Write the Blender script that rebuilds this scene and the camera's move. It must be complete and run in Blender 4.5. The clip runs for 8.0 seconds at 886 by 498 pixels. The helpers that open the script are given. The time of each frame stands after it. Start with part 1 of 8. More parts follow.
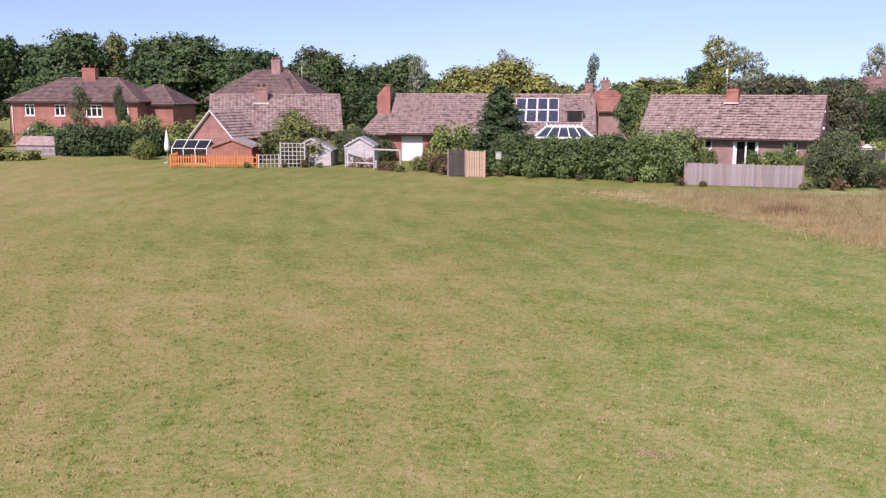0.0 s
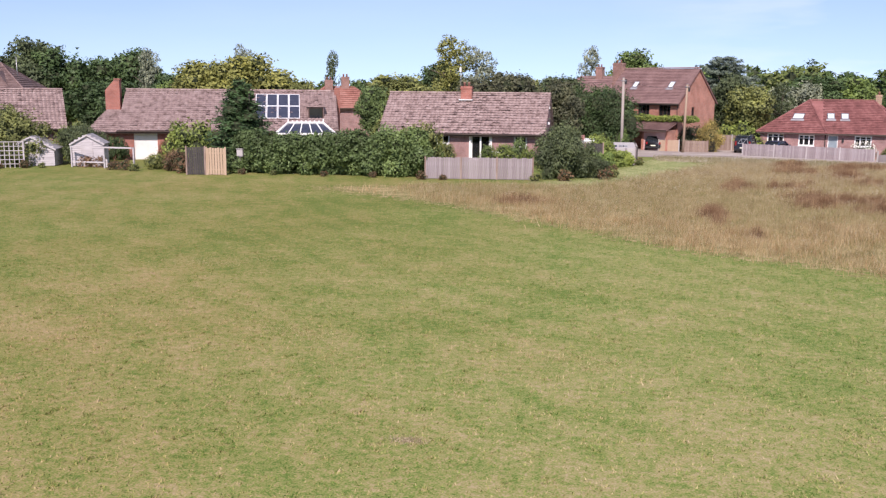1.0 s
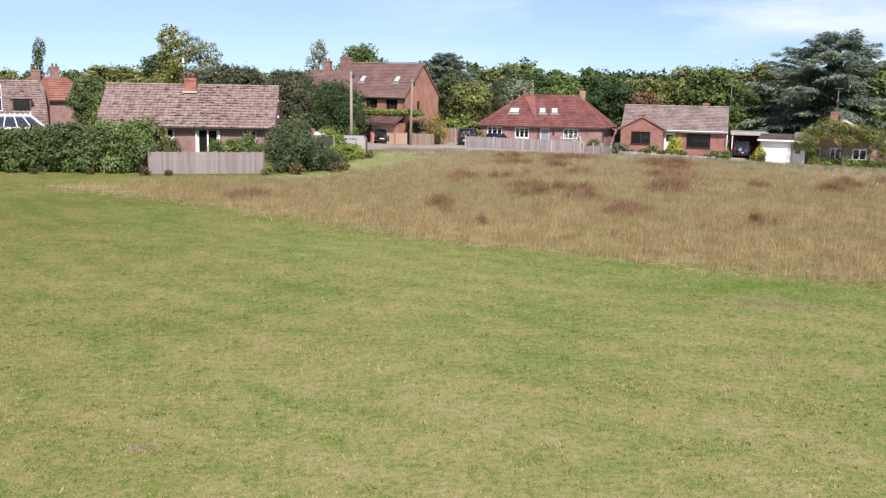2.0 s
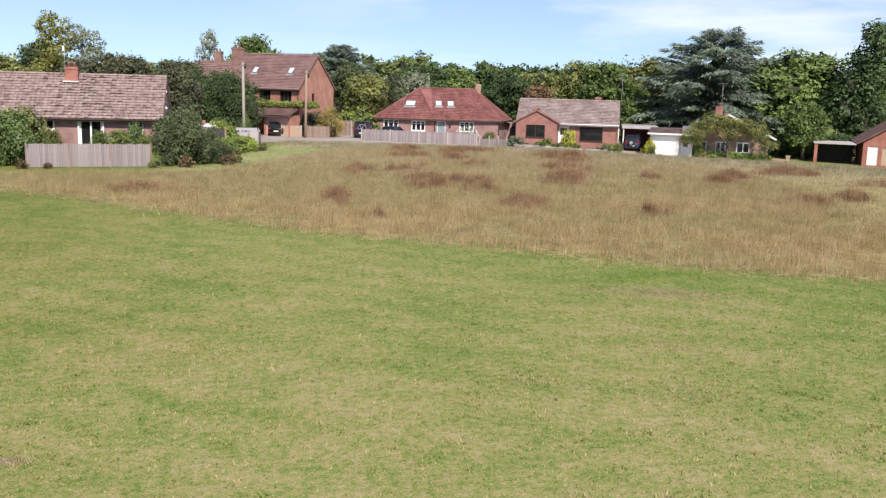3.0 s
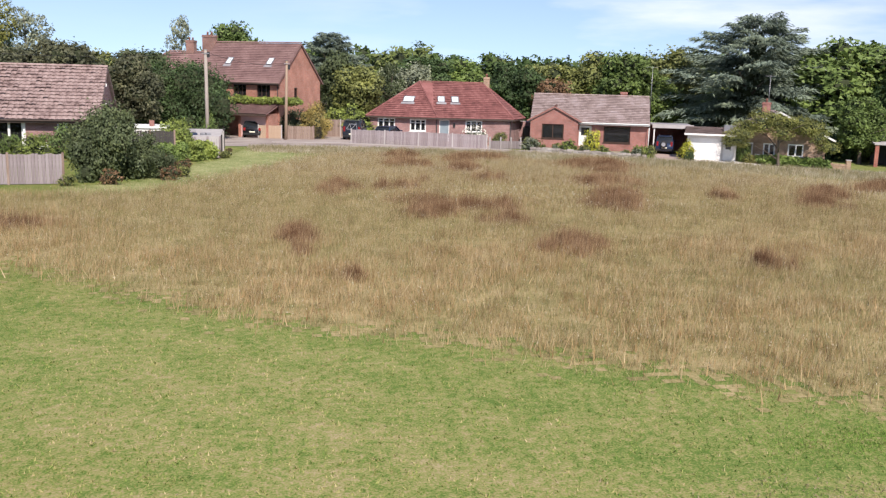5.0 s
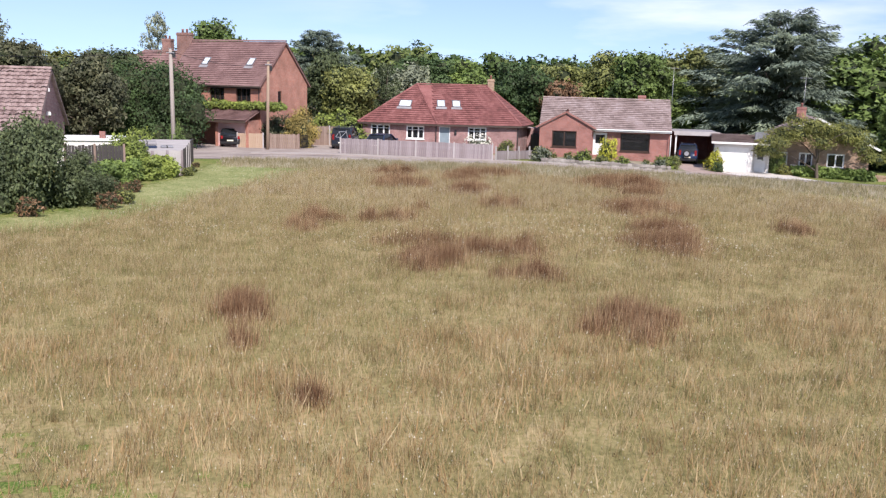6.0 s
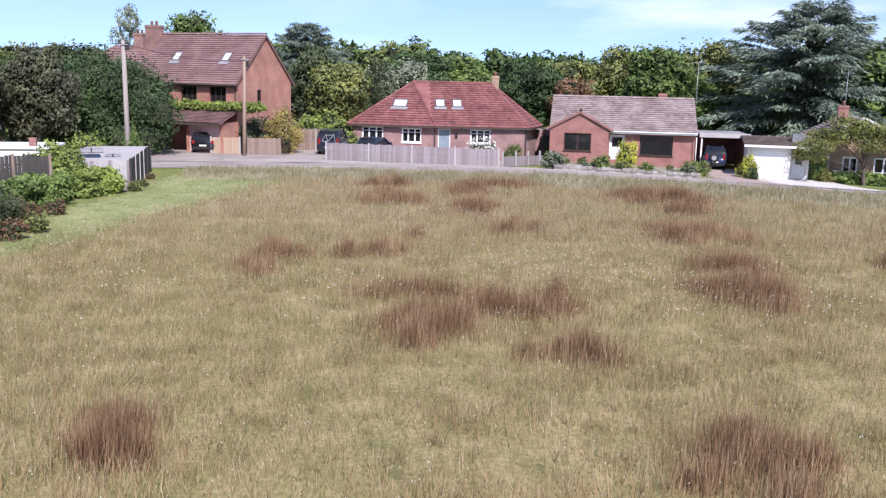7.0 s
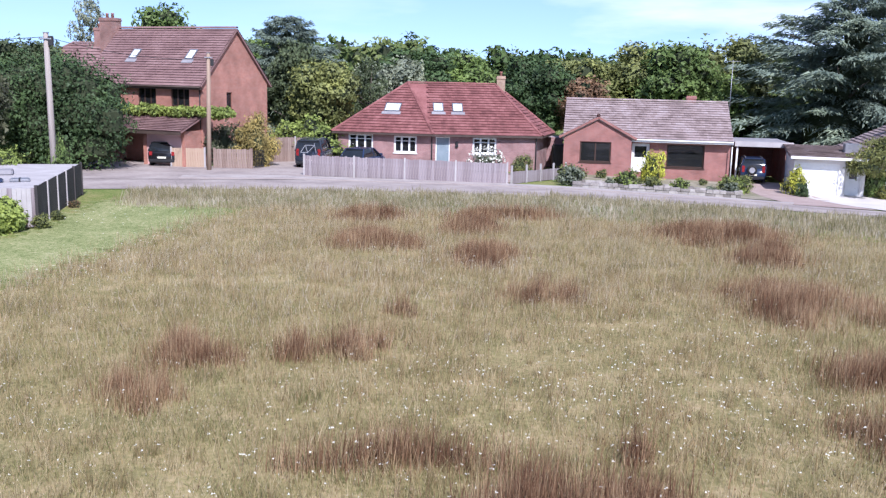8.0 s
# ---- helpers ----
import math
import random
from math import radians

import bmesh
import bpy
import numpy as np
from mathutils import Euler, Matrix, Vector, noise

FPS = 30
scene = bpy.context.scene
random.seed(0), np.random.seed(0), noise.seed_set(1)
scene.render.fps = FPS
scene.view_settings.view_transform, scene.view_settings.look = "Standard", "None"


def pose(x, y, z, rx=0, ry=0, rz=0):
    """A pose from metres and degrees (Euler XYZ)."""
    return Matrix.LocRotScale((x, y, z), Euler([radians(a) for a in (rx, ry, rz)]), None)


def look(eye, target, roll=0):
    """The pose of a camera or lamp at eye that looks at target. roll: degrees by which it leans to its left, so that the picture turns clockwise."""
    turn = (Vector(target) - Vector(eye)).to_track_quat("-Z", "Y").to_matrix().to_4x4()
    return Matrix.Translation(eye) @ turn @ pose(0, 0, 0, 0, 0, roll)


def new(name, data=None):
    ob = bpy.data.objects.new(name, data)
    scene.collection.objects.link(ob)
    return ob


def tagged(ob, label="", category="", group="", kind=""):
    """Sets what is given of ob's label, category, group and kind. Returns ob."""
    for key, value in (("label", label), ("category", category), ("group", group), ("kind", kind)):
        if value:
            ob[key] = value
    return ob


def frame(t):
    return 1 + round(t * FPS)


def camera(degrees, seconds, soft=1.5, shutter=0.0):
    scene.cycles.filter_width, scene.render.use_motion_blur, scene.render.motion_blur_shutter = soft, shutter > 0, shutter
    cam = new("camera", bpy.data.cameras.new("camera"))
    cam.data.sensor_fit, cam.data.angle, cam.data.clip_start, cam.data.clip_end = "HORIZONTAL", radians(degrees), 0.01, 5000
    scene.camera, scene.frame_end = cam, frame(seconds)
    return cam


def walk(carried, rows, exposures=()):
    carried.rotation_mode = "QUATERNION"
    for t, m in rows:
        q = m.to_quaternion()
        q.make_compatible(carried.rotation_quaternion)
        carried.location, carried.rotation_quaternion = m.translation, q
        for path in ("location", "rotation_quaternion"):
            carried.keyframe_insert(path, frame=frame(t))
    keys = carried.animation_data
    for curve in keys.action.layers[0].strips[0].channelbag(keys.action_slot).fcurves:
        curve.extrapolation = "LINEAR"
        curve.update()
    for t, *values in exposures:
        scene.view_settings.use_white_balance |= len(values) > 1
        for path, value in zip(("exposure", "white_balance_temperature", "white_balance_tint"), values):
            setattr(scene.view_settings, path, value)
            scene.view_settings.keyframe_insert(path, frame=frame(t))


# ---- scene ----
cam = camera(51.6, 8.0, 1.3)
PATH = [
    (0, (1.034, 2.485, 5.945), (0.016, 4.355, 5.578), 0.1),
    (0.5, (0.936, 2.601, 5.847), (0.156, 4.581, 5.480), 0.2),
    (1, (0.906, 2.686, 5.807), (0.443, 4.763, 5.438), 0.5),
    (1.5, (0.909, 2.736, 5.786), (0.743, 4.857, 5.414), 0.8),
    (2, (0.939, 2.737, 5.747), (1.092, 4.858, 5.373), 1.1),
    (2.2, (0.960, 2.797, 5.714), (1.247, 4.905, 5.341), 1.1),
    (3.3, (1.110, 4.078, 5.587), (1.504, 6.167, 5.202), 1.6),
    (3.5, (1.277, 5.037, 5.593), (1.666, 7.127, 5.207), 1.6),
    (4, (1.865, 8.711, 5.428), (2.254, 10.800, 5.038), 1.5),
    (4.2, (2.069, 10.270, 5.379), (2.463, 12.356, 4.983), 1.6),
    (5.3, (3.683, 19.990, 5.309), (4.074, 22.078, 4.918), 1.5),
    (5.5, (3.950, 21.730, 5.316), (4.343, 23.817, 4.925), 1.6),
    (6, (4.685, 26.086, 5.521), (5.080, 28.173, 5.129), 1.5),
    (6.5, (5.465, 30.335, 5.449), (5.861, 32.422, 5.057), 1.4),
    (7, (6.233, 34.562, 5.269), (6.629, 36.649, 4.877), 1.3),
    (7.5, (7.033, 38.966, 5.080), (7.433, 41.052, 4.686), 1.4),
    (8, (7.981, 44.078, 5.454), (8.381, 46.164, 5.058), 1.3),
]
EXPOSURES = [(0.0, 0.56, 6550, 29), (1.0, 0.54, 6600, 24), (2.0, 0.53, 6750, 15), (3.5, 0.53, 6800, 14), (4.0, 0.53, 6800, 15), (5.5, 0.58, 6650, 17), (6.5, 0.62, 6200, 20), (8.0, 0.74, 5650, 21)]
walk(cam, [(t, look(eye, target, roll)) for t, eye, target, roll in PATH], EXPOSURES)

# ---- light ----
SUN_AZ, SUN_EL = 175.0, 44.0          # compass bearing (from +y, clockwise) and height of the sun
world = bpy.data.worlds.new("sky")
scene.world = world
world.use_nodes = True
wn, wl = world.node_tree.nodes, world.node_tree.links
wn.clear()
w_out = wn.new("ShaderNodeOutputWorld")
w_bg = wn.new("ShaderNodeBackground")
w_sky = wn.new("ShaderNodeTexSky")
w_sky.sky_type = "NISHITA"
w_sky.sun_disc = False
w_sky.sun_elevation = radians(SUN_EL)
w_sky.sun_rotation = radians(SUN_AZ)
w_sky.altitude = 100
w_sky.air_density, w_sky.dust_density, w_sky.ozone_density = 1.0, 0.4, 1.5
w_bg.inputs["Strength"].default_value = 0.118
# thin high cloud, stretched along the horizon
w_co = wn.new("ShaderNodeTexCoord")
w_map = wn.new("ShaderNodeMapping")
w_map.inputs["Scale"].default_value = (1.3, 1.0, 6.5)
w_map.inputs["Location"].default_value = (0.35, 0.1, 0.2)
w_noise = wn.new("ShaderNodeTexNoise")
w_noise.inputs["Scale"].default_value = 2.1
w_noise.inputs["Detail"].default_value = 7
w_noise.inputs["Roughness"].default_value = 0.55
w_ramp = wn.new("ShaderNodeValToRGB")
w_ramp.color_ramp.elements[0].position = 0.45
w_ramp.color_ramp.elements[1].position = 0.68
w_ramp.color_ramp.elements[1].color = (0.75, 0.75, 0.75, 1)
w_mix = wn.new("ShaderNodeMix")
w_mix.data_type = "RGBA"
w_mix.inputs["B"].default_value = (6.9, 7.3, 7.8, 1)
wl.new(w_co.outputs["Generated"], w_map.inputs["Vector"])
wl.new(w_map.outputs["Vector"], w_noise.inputs["Vector"])
wl.new(w_noise.outputs["Fac"], w_ramp.inputs["Fac"])
# the cloud thickens towards +x and thins out on the other side
w_sep = wn.new("ShaderNodeSeparateXYZ")
w_side = wn.new("ShaderNodeMapRange")
w_side.inputs["From Min"].default_value, w_side.inputs["From Max"].default_value = -0.05, 0.32
w_side.inputs["To Min"].default_value, w_side.inputs["To Max"].default_value = 0.06, 1.0
w_thin = wn.new("ShaderNodeMath")
w_thin.operation = "MULTIPLY"
wl.new(w_co.outputs["Generated"], w_sep.inputs[0])
wl.new(w_sep.outputs["X"], w_side.inputs["Value"])
wl.new(w_ramp.outputs["Color"], w_thin.inputs[0])
wl.new(w_side.outputs["Result"], w_thin.inputs[1])
wl.new(w_thin.outputs[0], w_mix.inputs["Factor"])
# the pale band low in the sky is kept thin by looking a little higher into the dome
w_lift = wn.new("ShaderNodeVectorMath")
w_lift.operation = "ADD"
w_lift.inputs[1].default_value = (0, 0, 0.13)
wl.new(w_co.outputs["Generated"], w_lift.inputs[0])
wl.new(w_lift.outputs[0], w_sky.inputs["Vector"])
wl.new(w_sky.outputs["Color"], w_mix.inputs["A"])
wl.new(w_mix.outputs["Result"], w_bg.inputs["Color"])
wl.new(w_bg.outputs["Background"], w_out.inputs["Surface"])

sun_data = bpy.data.lights.new("sun", "SUN")
sun_data.energy, sun_data.angle, sun_data.color = 4.2, radians(0.55), (1.0, 0.95, 0.87)
sun = new("sun", sun_data)
a, e = radians(SUN_AZ), radians(SUN_EL)
sun_way = Vector((math.sin(a) * math.cos(e), math.cos(a) * math.cos(e), math.sin(e)))
sun.matrix_world = look(sun_way * 200, (0, 0, 0))


# ---- materials ----
def material(name, stops, scale=1.0, rough=0.8, metal=0.0, bump=0.0, bump_scale=30.0, detail=4.0, speck=0.0, island=0.0, per_object=0.0,
             stretch=(1, 1, 1), through_light=0.0, spec=0.3, world_space=False):
    """A surface whose colour runs through stops by two noises, with an optional shift per separate piece or per object."""
    m = bpy.data.materials.new(name)
    m.use_nodes = True
    nt, N, L = m.node_tree, m.node_tree.nodes, m.node_tree.links
    N.clear()
    out = N.new("ShaderNodeOutputMaterial")
    bs = N.new("ShaderNodeBsdfPrincipled")
    bs.inputs["Roughness"].default_value = rough
    bs.inputs["Metallic"].default_value = metal
    bs.inputs["Specular IOR Level"].default_value = spec
    if world_space:
        co = N.new("ShaderNodeNewGeometry").outputs["Position"]
    else:
        co = N.new("ShaderNodeTexCoord").outputs["Object"]
    mp = N.new("ShaderNodeMapping")
    mp.inputs["Scale"].default_value = stretch
    L.new(co, mp.inputs["Vector"])
    n1 = N.new("ShaderNodeTexNoise")
    n1.inputs["Scale"].default_value, n1.inputs["Detail"].default_value = scale, detail
    n2 = N.new("ShaderNodeTexNoise")
    n2.inputs["Scale"].default_value, n2.inputs["Detail"].default_value = scale * 9.0, 3.0
    for n in (n1, n2):
        L.new(mp.outputs["Vector"], n.inputs["Vector"])
    fac = N.new("ShaderNodeMath")
    fac.operation = "MULTIPLY_ADD"
    L.new(n2.outputs["Fac"], fac.inputs[0])
    fac.inputs[1].default_value = 0.3 + speck
    shift = N.new("ShaderNodeMath")
    shift.operation = "SUBTRACT"
    L.new(n1.outputs["Fac"], shift.inputs[0])
    shift.inputs[1].default_value = (0.3 + speck) / 2
    L.new(shift.outputs[0], fac.inputs[2])
    last = fac.outputs[0]
    for amount, source in ((island, "island"), (per_object, "object")):
        if amount:
            src = N.new("ShaderNodeObjectInfo").outputs["Random"]
            if source == "island":
                # each object starts its pieces at another value, so that courses of tiles differ
                mixed, wrap = N.new("ShaderNodeMath"), N.new("ShaderNodeMath")
                wrap.operation = "FRACT"
                L.new(N.new("ShaderNodeNewGeometry").outputs["Random Per Island"], mixed.inputs[0])
                L.new(src, mixed.inputs[1])
                L.new(mixed.outputs[0], wrap.inputs[0])
                src = wrap.outputs[0]
            add = N.new("ShaderNodeMath")
            add.operation = "MULTIPLY_ADD"
            L.new(src, add.inputs[0])
            add.inputs[1].default_value = amount
            sub = N.new("ShaderNodeMath")
            sub.operation = "SUBTRACT"
            L.new(last, sub.inputs[0])
            sub.inputs[1].default_value = amount / 2
            L.new(sub.outputs[0], add.inputs[2])
            last = add.outputs[0]
    ramp = N.new("ShaderNodeValToRGB")
    cr = ramp.color_ramp
    cr.elements[0].position, cr.elements[0].color = 0.25, (*stops[0], 1)
    cr.elements[1].position, cr.elements[1].color = 0.75, (*stops[-1], 1)
    for i, c in enumerate(stops[1:-1]):
        cr.elements.new(0.25 + 0.5 * (i + 1) / (len(stops) - 1)).color = (*c, 1)
    L.new(last, ramp.inputs["Fac"])
    L.new(ramp.outputs["Color"], bs.inputs["Base Color"])
    if bump:
        b = N.new("ShaderNodeBump")
        b.inputs["Strength"].default_value = bump
        b.inputs["Distance"].default_value = 0.02
        n3 = N.new("ShaderNodeTexNoise")
        n3.inputs["Scale"].default_value, n3.inputs["Detail"].default_value = bump_scale, 4.0
        L.new(mp.outputs["Vector"], n3.inputs["Vector"])
        L.new(n3.outputs["Fac"], b.inputs["Height"])
        L.new(b.outputs["Normal"], bs.inputs["Normal"])
    shader = bs.outputs[0]
    if through_light:
        tr = N.new("ShaderNodeBsdfTranslucent")
        L.new(ramp.outputs["Color"], tr.inputs["Color"])
        mx = N.new("ShaderNodeMixShader")
        mx.inputs["Fac"].default_value = through_light
        L.new(shader, mx.inputs[1])
        L.new(tr.outputs[0], mx.inputs[2])
        shader = mx.outputs[0]
    L.new(shader, out.inputs["Surface"])
    return m


def brick_material(name, c1, c2, mortar):
    m = bpy.data.materials.new(name)
    m.use_nodes = True
    N, L = m.node_tree.nodes, m.node_tree.links
    bs = N["Principled BSDF"]
    bs.inputs["Roughness"].default_value = 0.88
    bs.inputs["Specular IOR Level"].default_value = 0.2
    co = N.new("ShaderNodeTexCoord")
    # runs the courses along the wall whichever way it faces
    sep = N.new("ShaderNodeSeparateXYZ")
    L.new(co.outputs["Object"], sep.inputs[0])
    add = N.new("ShaderNodeMath")
    L.new(sep.outputs[0], add.inputs[0])
    L.new(sep.outputs[1], add.inputs[1])
    cmb = N.new("ShaderNodeCombineXYZ")
    L.new(add.outputs[0], cmb.inputs[0])
    L.new(sep.outputs[2], cmb.inputs[1])
    br = N.new("ShaderNodeTexBrick")
    br.inputs["Scale"].default_value = 1.0
    br.inputs["Brick Width"].default_value, br.inputs["Row Height"].default_value = 0.225, 0.075
    br.inputs["Mortar Size"].default_value = 0.008
    br.inputs["Color1"].default_value, br.inputs["Color2"].default_value, br.inputs["Mortar"].default_value = (*c1, 1), (*c2, 1), (*mortar, 1)
    L.new(cmb.outputs[0], br.inputs["Vector"])
    nz = N.new("ShaderNodeTexNoise")
    nz.inputs["Scale"].default_value, nz.inputs["Detail"].default_value = 1.1, 6
    L.new(co.outputs["Object"], nz.inputs["Vector"])
    rp = N.new("ShaderNodeValToRGB")
    rp.color_ramp.elements[0].position, rp.color_ramp.elements[0].color = 0.3, (0.72, 0.70, 0.68, 1)
    rp.color_ramp.elements[1].position, rp.color_ramp.elements[1].color = 0.7, (1.12, 1.08, 1.05, 1)
    L.new(nz.outputs["Fac"], rp.inputs["Fac"])
    mx = N.new("ShaderNodeMix")
    mx.data_type, mx.blend_type = "RGBA", "MULTIPLY"
    mx.inputs["Factor"].default_value = 1.0
    L.new(br.outputs["Color"], mx.inputs["A"])
    L.new(rp.outputs["Color"], mx.inputs["B"])
    L.new(mx.outputs["Result"], bs.inputs["Base Color"])
    bp = N.new("ShaderNodeBump")
    bp.inputs["Strength"].default_value, bp.inputs["Distance"].default_value = 0.5, 0.01
    L.new(br.outputs["Fac"], bp.inputs["Height"])
    bp.invert = True
    L.new(bp.outputs["Normal"], bs.inputs["Normal"])
    return m


def glass_material(name, tint, rough=0.03):
    m = bpy.data.materials.new(name)
    m.use_nodes = True
    bs = m.node_tree.nodes["Principled BSDF"]
    bs.inputs["Base Color"].default_value = (*tint, 1)
    bs.inputs["Roughness"].default_value = rough
    bs.inputs["Transmission Weight"].default_value = 0.85
    bs.inputs["IOR"].default_value = 1.45
    return m


M_TILE_BROWN = material("brown_concrete_tile", [(0.110, 0.072, 0.066), (0.248, 0.176, 0.163), (0.305, 0.224, 0.208), (0.36, 0.275, 0.257)], 2.4, 0.85, island=0.17, speck=0.25, bump=0.3)
M_TILE_RED = material("red_roof_tile", [(0.135, 0.052, 0.048), (0.212, 0.083, 0.076), (0.280, 0.122, 0.112)], 0.8, 0.82, island=0.25, speck=0.15, bump=0.3)
M_TILE_GREY = material("weathered_buff_tile", [(0.190, 0.142, 0.131), (0.285, 0.220, 0.205), (0.361, 0.294, 0.284)], 0.8, 0.86, island=0.25, speck=0.1, bump=0.3)
M_TILE_PLUM = material("plum_plain_tile", [(0.160, 0.094, 0.088), (0.222, 0.134, 0.124), (0.275, 0.175, 0.162)], 0.7, 0.85, island=0.12, speck=0.1, bump=0.3)
M_TILE_DUSK = material("dusky_mossed_tile", [(0.100, 0.066, 0.062), (0.160, 0.105, 0.098), (0.225, 0.160, 0.148)], 1.6, 0.85, island=0.2, speck=0.25, bump=0.3)
M_TILE_CLAY = material("orange_clay_tile", [(0.20, 0.080, 0.060), (0.28, 0.122, 0.095), (0.34, 0.170, 0.135)], 0.7, 0.85, island=0.2, speck=0.1)
M_BRICK_RED = brick_material("red_brick", (0.385, 0.140, 0.102), (0.290, 0.100, 0.076), (0.345, 0.250, 0.230))
M_BRICK_TALL = brick_material("warm_red_brick", (0.450, 0.205, 0.150), (0.375, 0.160, 0.120), (0.40, 0.29, 0.25))
M_BRICK_OLD = brick_material("old_weathered_brick", (0.300, 0.165, 0.135), (0.235, 0.125, 0.105), (0.33, 0.28, 0.26))
M_BRICK_ORANGE = brick_material("orange_brick", (0.353, 0.153, 0.127), (0.279, 0.116, 0.098), (0.312, 0.260, 0.253))
M_BRICK_PINK = brick_material("pink_brown_brick", (0.335, 0.190, 0.178), (0.260, 0.138, 0.132), (0.372, 0.314, 0.322))
M_BRICK_BUFF = brick_material("buff_brick", (0.38, 0.27, 0.19), (0.30, 0.20, 0.14), (0.42, 0.36, 0.3))
M_WHITE = material("white_paint", [(0.70, 0.70, 0.68), (0.82, 0.82, 0.80)], 2.0, 0.5, bump=0.05)
M_RENDER = material("pale_render", [(0.60, 0.58, 0.55), (0.74, 0.72, 0.69)], 1.2, 0.85, bump=0.2)
M_PINK = material("pink_painted_door", [(0.55, 0.36, 0.35), (0.63, 0.43, 0.41)], 1.5, 0.6, bump=0.05)
M_FASCIA = material("dark_brown_fascia", [(0.05, 0.035, 0.028), (0.085, 0.06, 0.05)], 3.0, 0.6)
M_DARKWIN = material("dark_stained_timber", [(0.04, 0.022, 0.016), (0.075, 0.042, 0.03)], 4.0, 0.5, stretch=(1, 1, 6))
M_LEAD = material("pale_lead_flashing", [(0.50, 0.48, 0.47), (0.66, 0.64, 0.62)], 3.0, 0.55)
M_GLASS = glass_material("window_glass", (0.10, 0.105, 0.11))
M_SKYGLASS = material("pale_roof_window_glass", [(0.62, 0.68, 0.70), (0.78, 0.82, 0.82)], 1.2, 0.08, spec=0.6)
M_INSIDE = material("dim_plaster", [(0.085, 0.055, 0.046), (0.13, 0.085, 0.07)], 1.0, 0.9)
M_DOORBLUE = material("grey_blue_door_paint", [(0.17, 0.22, 0.25), (0.24, 0.29, 0.32)], 2.0, 0.45)
M_WOOD_GREY = material("weathered_grey_fence_timber", [(0.178, 0.144, 0.148), (0.266, 0.226, 0.232), (0.333, 0.296, 0.304)], 1.6, 0.85, per_object=0.25, bump=0.4, stretch=(4.440, 4.440, 0.560))
M_WOOD_BROWN = material("brown_fence_timber", [(0.17, 0.115, 0.09), (0.26, 0.19, 0.155), (0.34, 0.27, 0.23)], 1.6, 0.85, per_object=0.22, bump=0.4, stretch=(6, 6, 0.7))
M_WOOD_NEW = material("pale_new_timber", [(0.36, 0.255, 0.175), (0.46, 0.345, 0.255)], 1.5, 0.8, stretch=(6, 6, 0.7), bump=0.3, per_object=0.2)
M_WOOD_DARK = material("dark_creosoted_timber", [(0.035, 0.032, 0.032), (0.075, 0.066, 0.062)], 1.5, 0.8, stretch=(6, 6, 0.7), bump=0.3, per_object=0.2)
M_WOOD_ORANGE = material("orange_stained_timber", [(0.48, 0.16, 0.045), (0.60, 0.22, 0.07)], 2.0, 0.7, per_object=0.3, stretch=(5, 5, 0.8))
M_WOOD_RED = material("red_brown_stained_timber", [(0.20, 0.085, 0.06), (0.29, 0.125, 0.09), (0.36, 0.17, 0.125)], 1.6, 0.8, per_object=0.2, stretch=(0.8, 0.8, 6), bump=0.3)
M_SHED = material("silvered_shed_board", [(0.36, 0.33, 0.34), (0.50, 0.47, 0.48)], 1.6, 0.85, per_object=0.15, stretch=(0.8, 0.8, 6), bump=0.3)
M_FELT = material("grey_roofing_felt", [(0.20, 0.19, 0.20), (0.31, 0.30, 0.31)], 1.2, 0.9, bump=0.3)
M_CONCRETE = material("pale_concrete", [(0.340, 0.315, 0.308), (0.459, 0.433, 0.422)], 1.3, 0.9, bump=0.3)
M_POLE = material("grey_pole_timber", [(0.26, 0.22, 0.19), (0.38, 0.34, 0.31)], 1.0, 0.85, stretch=(8, 8, 0.5), bump=0.3)
M_POLE_TAN = material("tan_pole_timber", [(0.25, 0.18, 0.13), (0.36, 0.27, 0.20)], 1.0, 0.85, stretch=(8, 8, 0.5), bump=0.3)
M_METAL = material("dull_galvanised_metal", [(0.30, 0.30, 0.31), (0.42, 0.42, 0.43)], 3.0, 0.45, metal=0.8)
M_BLACK = material("black_plastic", [(0.018, 0.018, 0.019), (0.03, 0.03, 0.032)], 3.0, 0.5)
M_TYRE = material("black_rubber", [(0.016, 0.016, 0.016), (0.028, 0.027, 0.026)], 5.0, 0.8)
M_RIM = material("silver_wheel_alloy", [(0.42, 0.42, 0.43), (0.55, 0.55, 0.56)], 3.0, 0.35, metal=0.7)
M_CARGLASS = material("dark_car_glass", [(0.012, 0.014, 0.016), (0.02, 0.023, 0.026)], 1.0, 0.05, spec=0.6)
M_CAR_RED = material("glossy_red_car_paint", [(0.62, 0.012, 0.045), (0.68, 0.02, 0.055)], 0.6, 0.28, spec=0.6)
M_CAR_BLACK = material("glossy_black_car_paint", [(0.010, 0.010, 0.012), (0.017, 0.017, 0.02)], 0.6, 0.2, spec=0.6)
M_CAR_NAVY = material("dark_navy_car_paint", [(0.016, 0.028, 0.065), (0.026, 0.042, 0.09)], 0.6, 0.22, spec=0.6)
M_CAR_SLATE = material("dark_slate_car_paint", [(0.024, 0.030, 0.045), (0.035, 0.042, 0.06)], 0.6, 0.25, spec=0.6)
M_LAMP_RED = material("red_lamp_lens", [(0.20, 0.010, 0.012), (0.28, 0.016, 0.018)], 3.0, 0.2, spec=0.5)
M_LAMP_CLEAR = material("clear_lamp_lens", [(0.6, 0.6, 0.6), (0.75, 0.75, 0.75)], 3.0, 0.15, spec=0.6)
M_PLATE = material("plain_pale_plate", [(0.72, 0.70, 0.55), (0.78, 0.76, 0.62)], 3.0, 0.5)
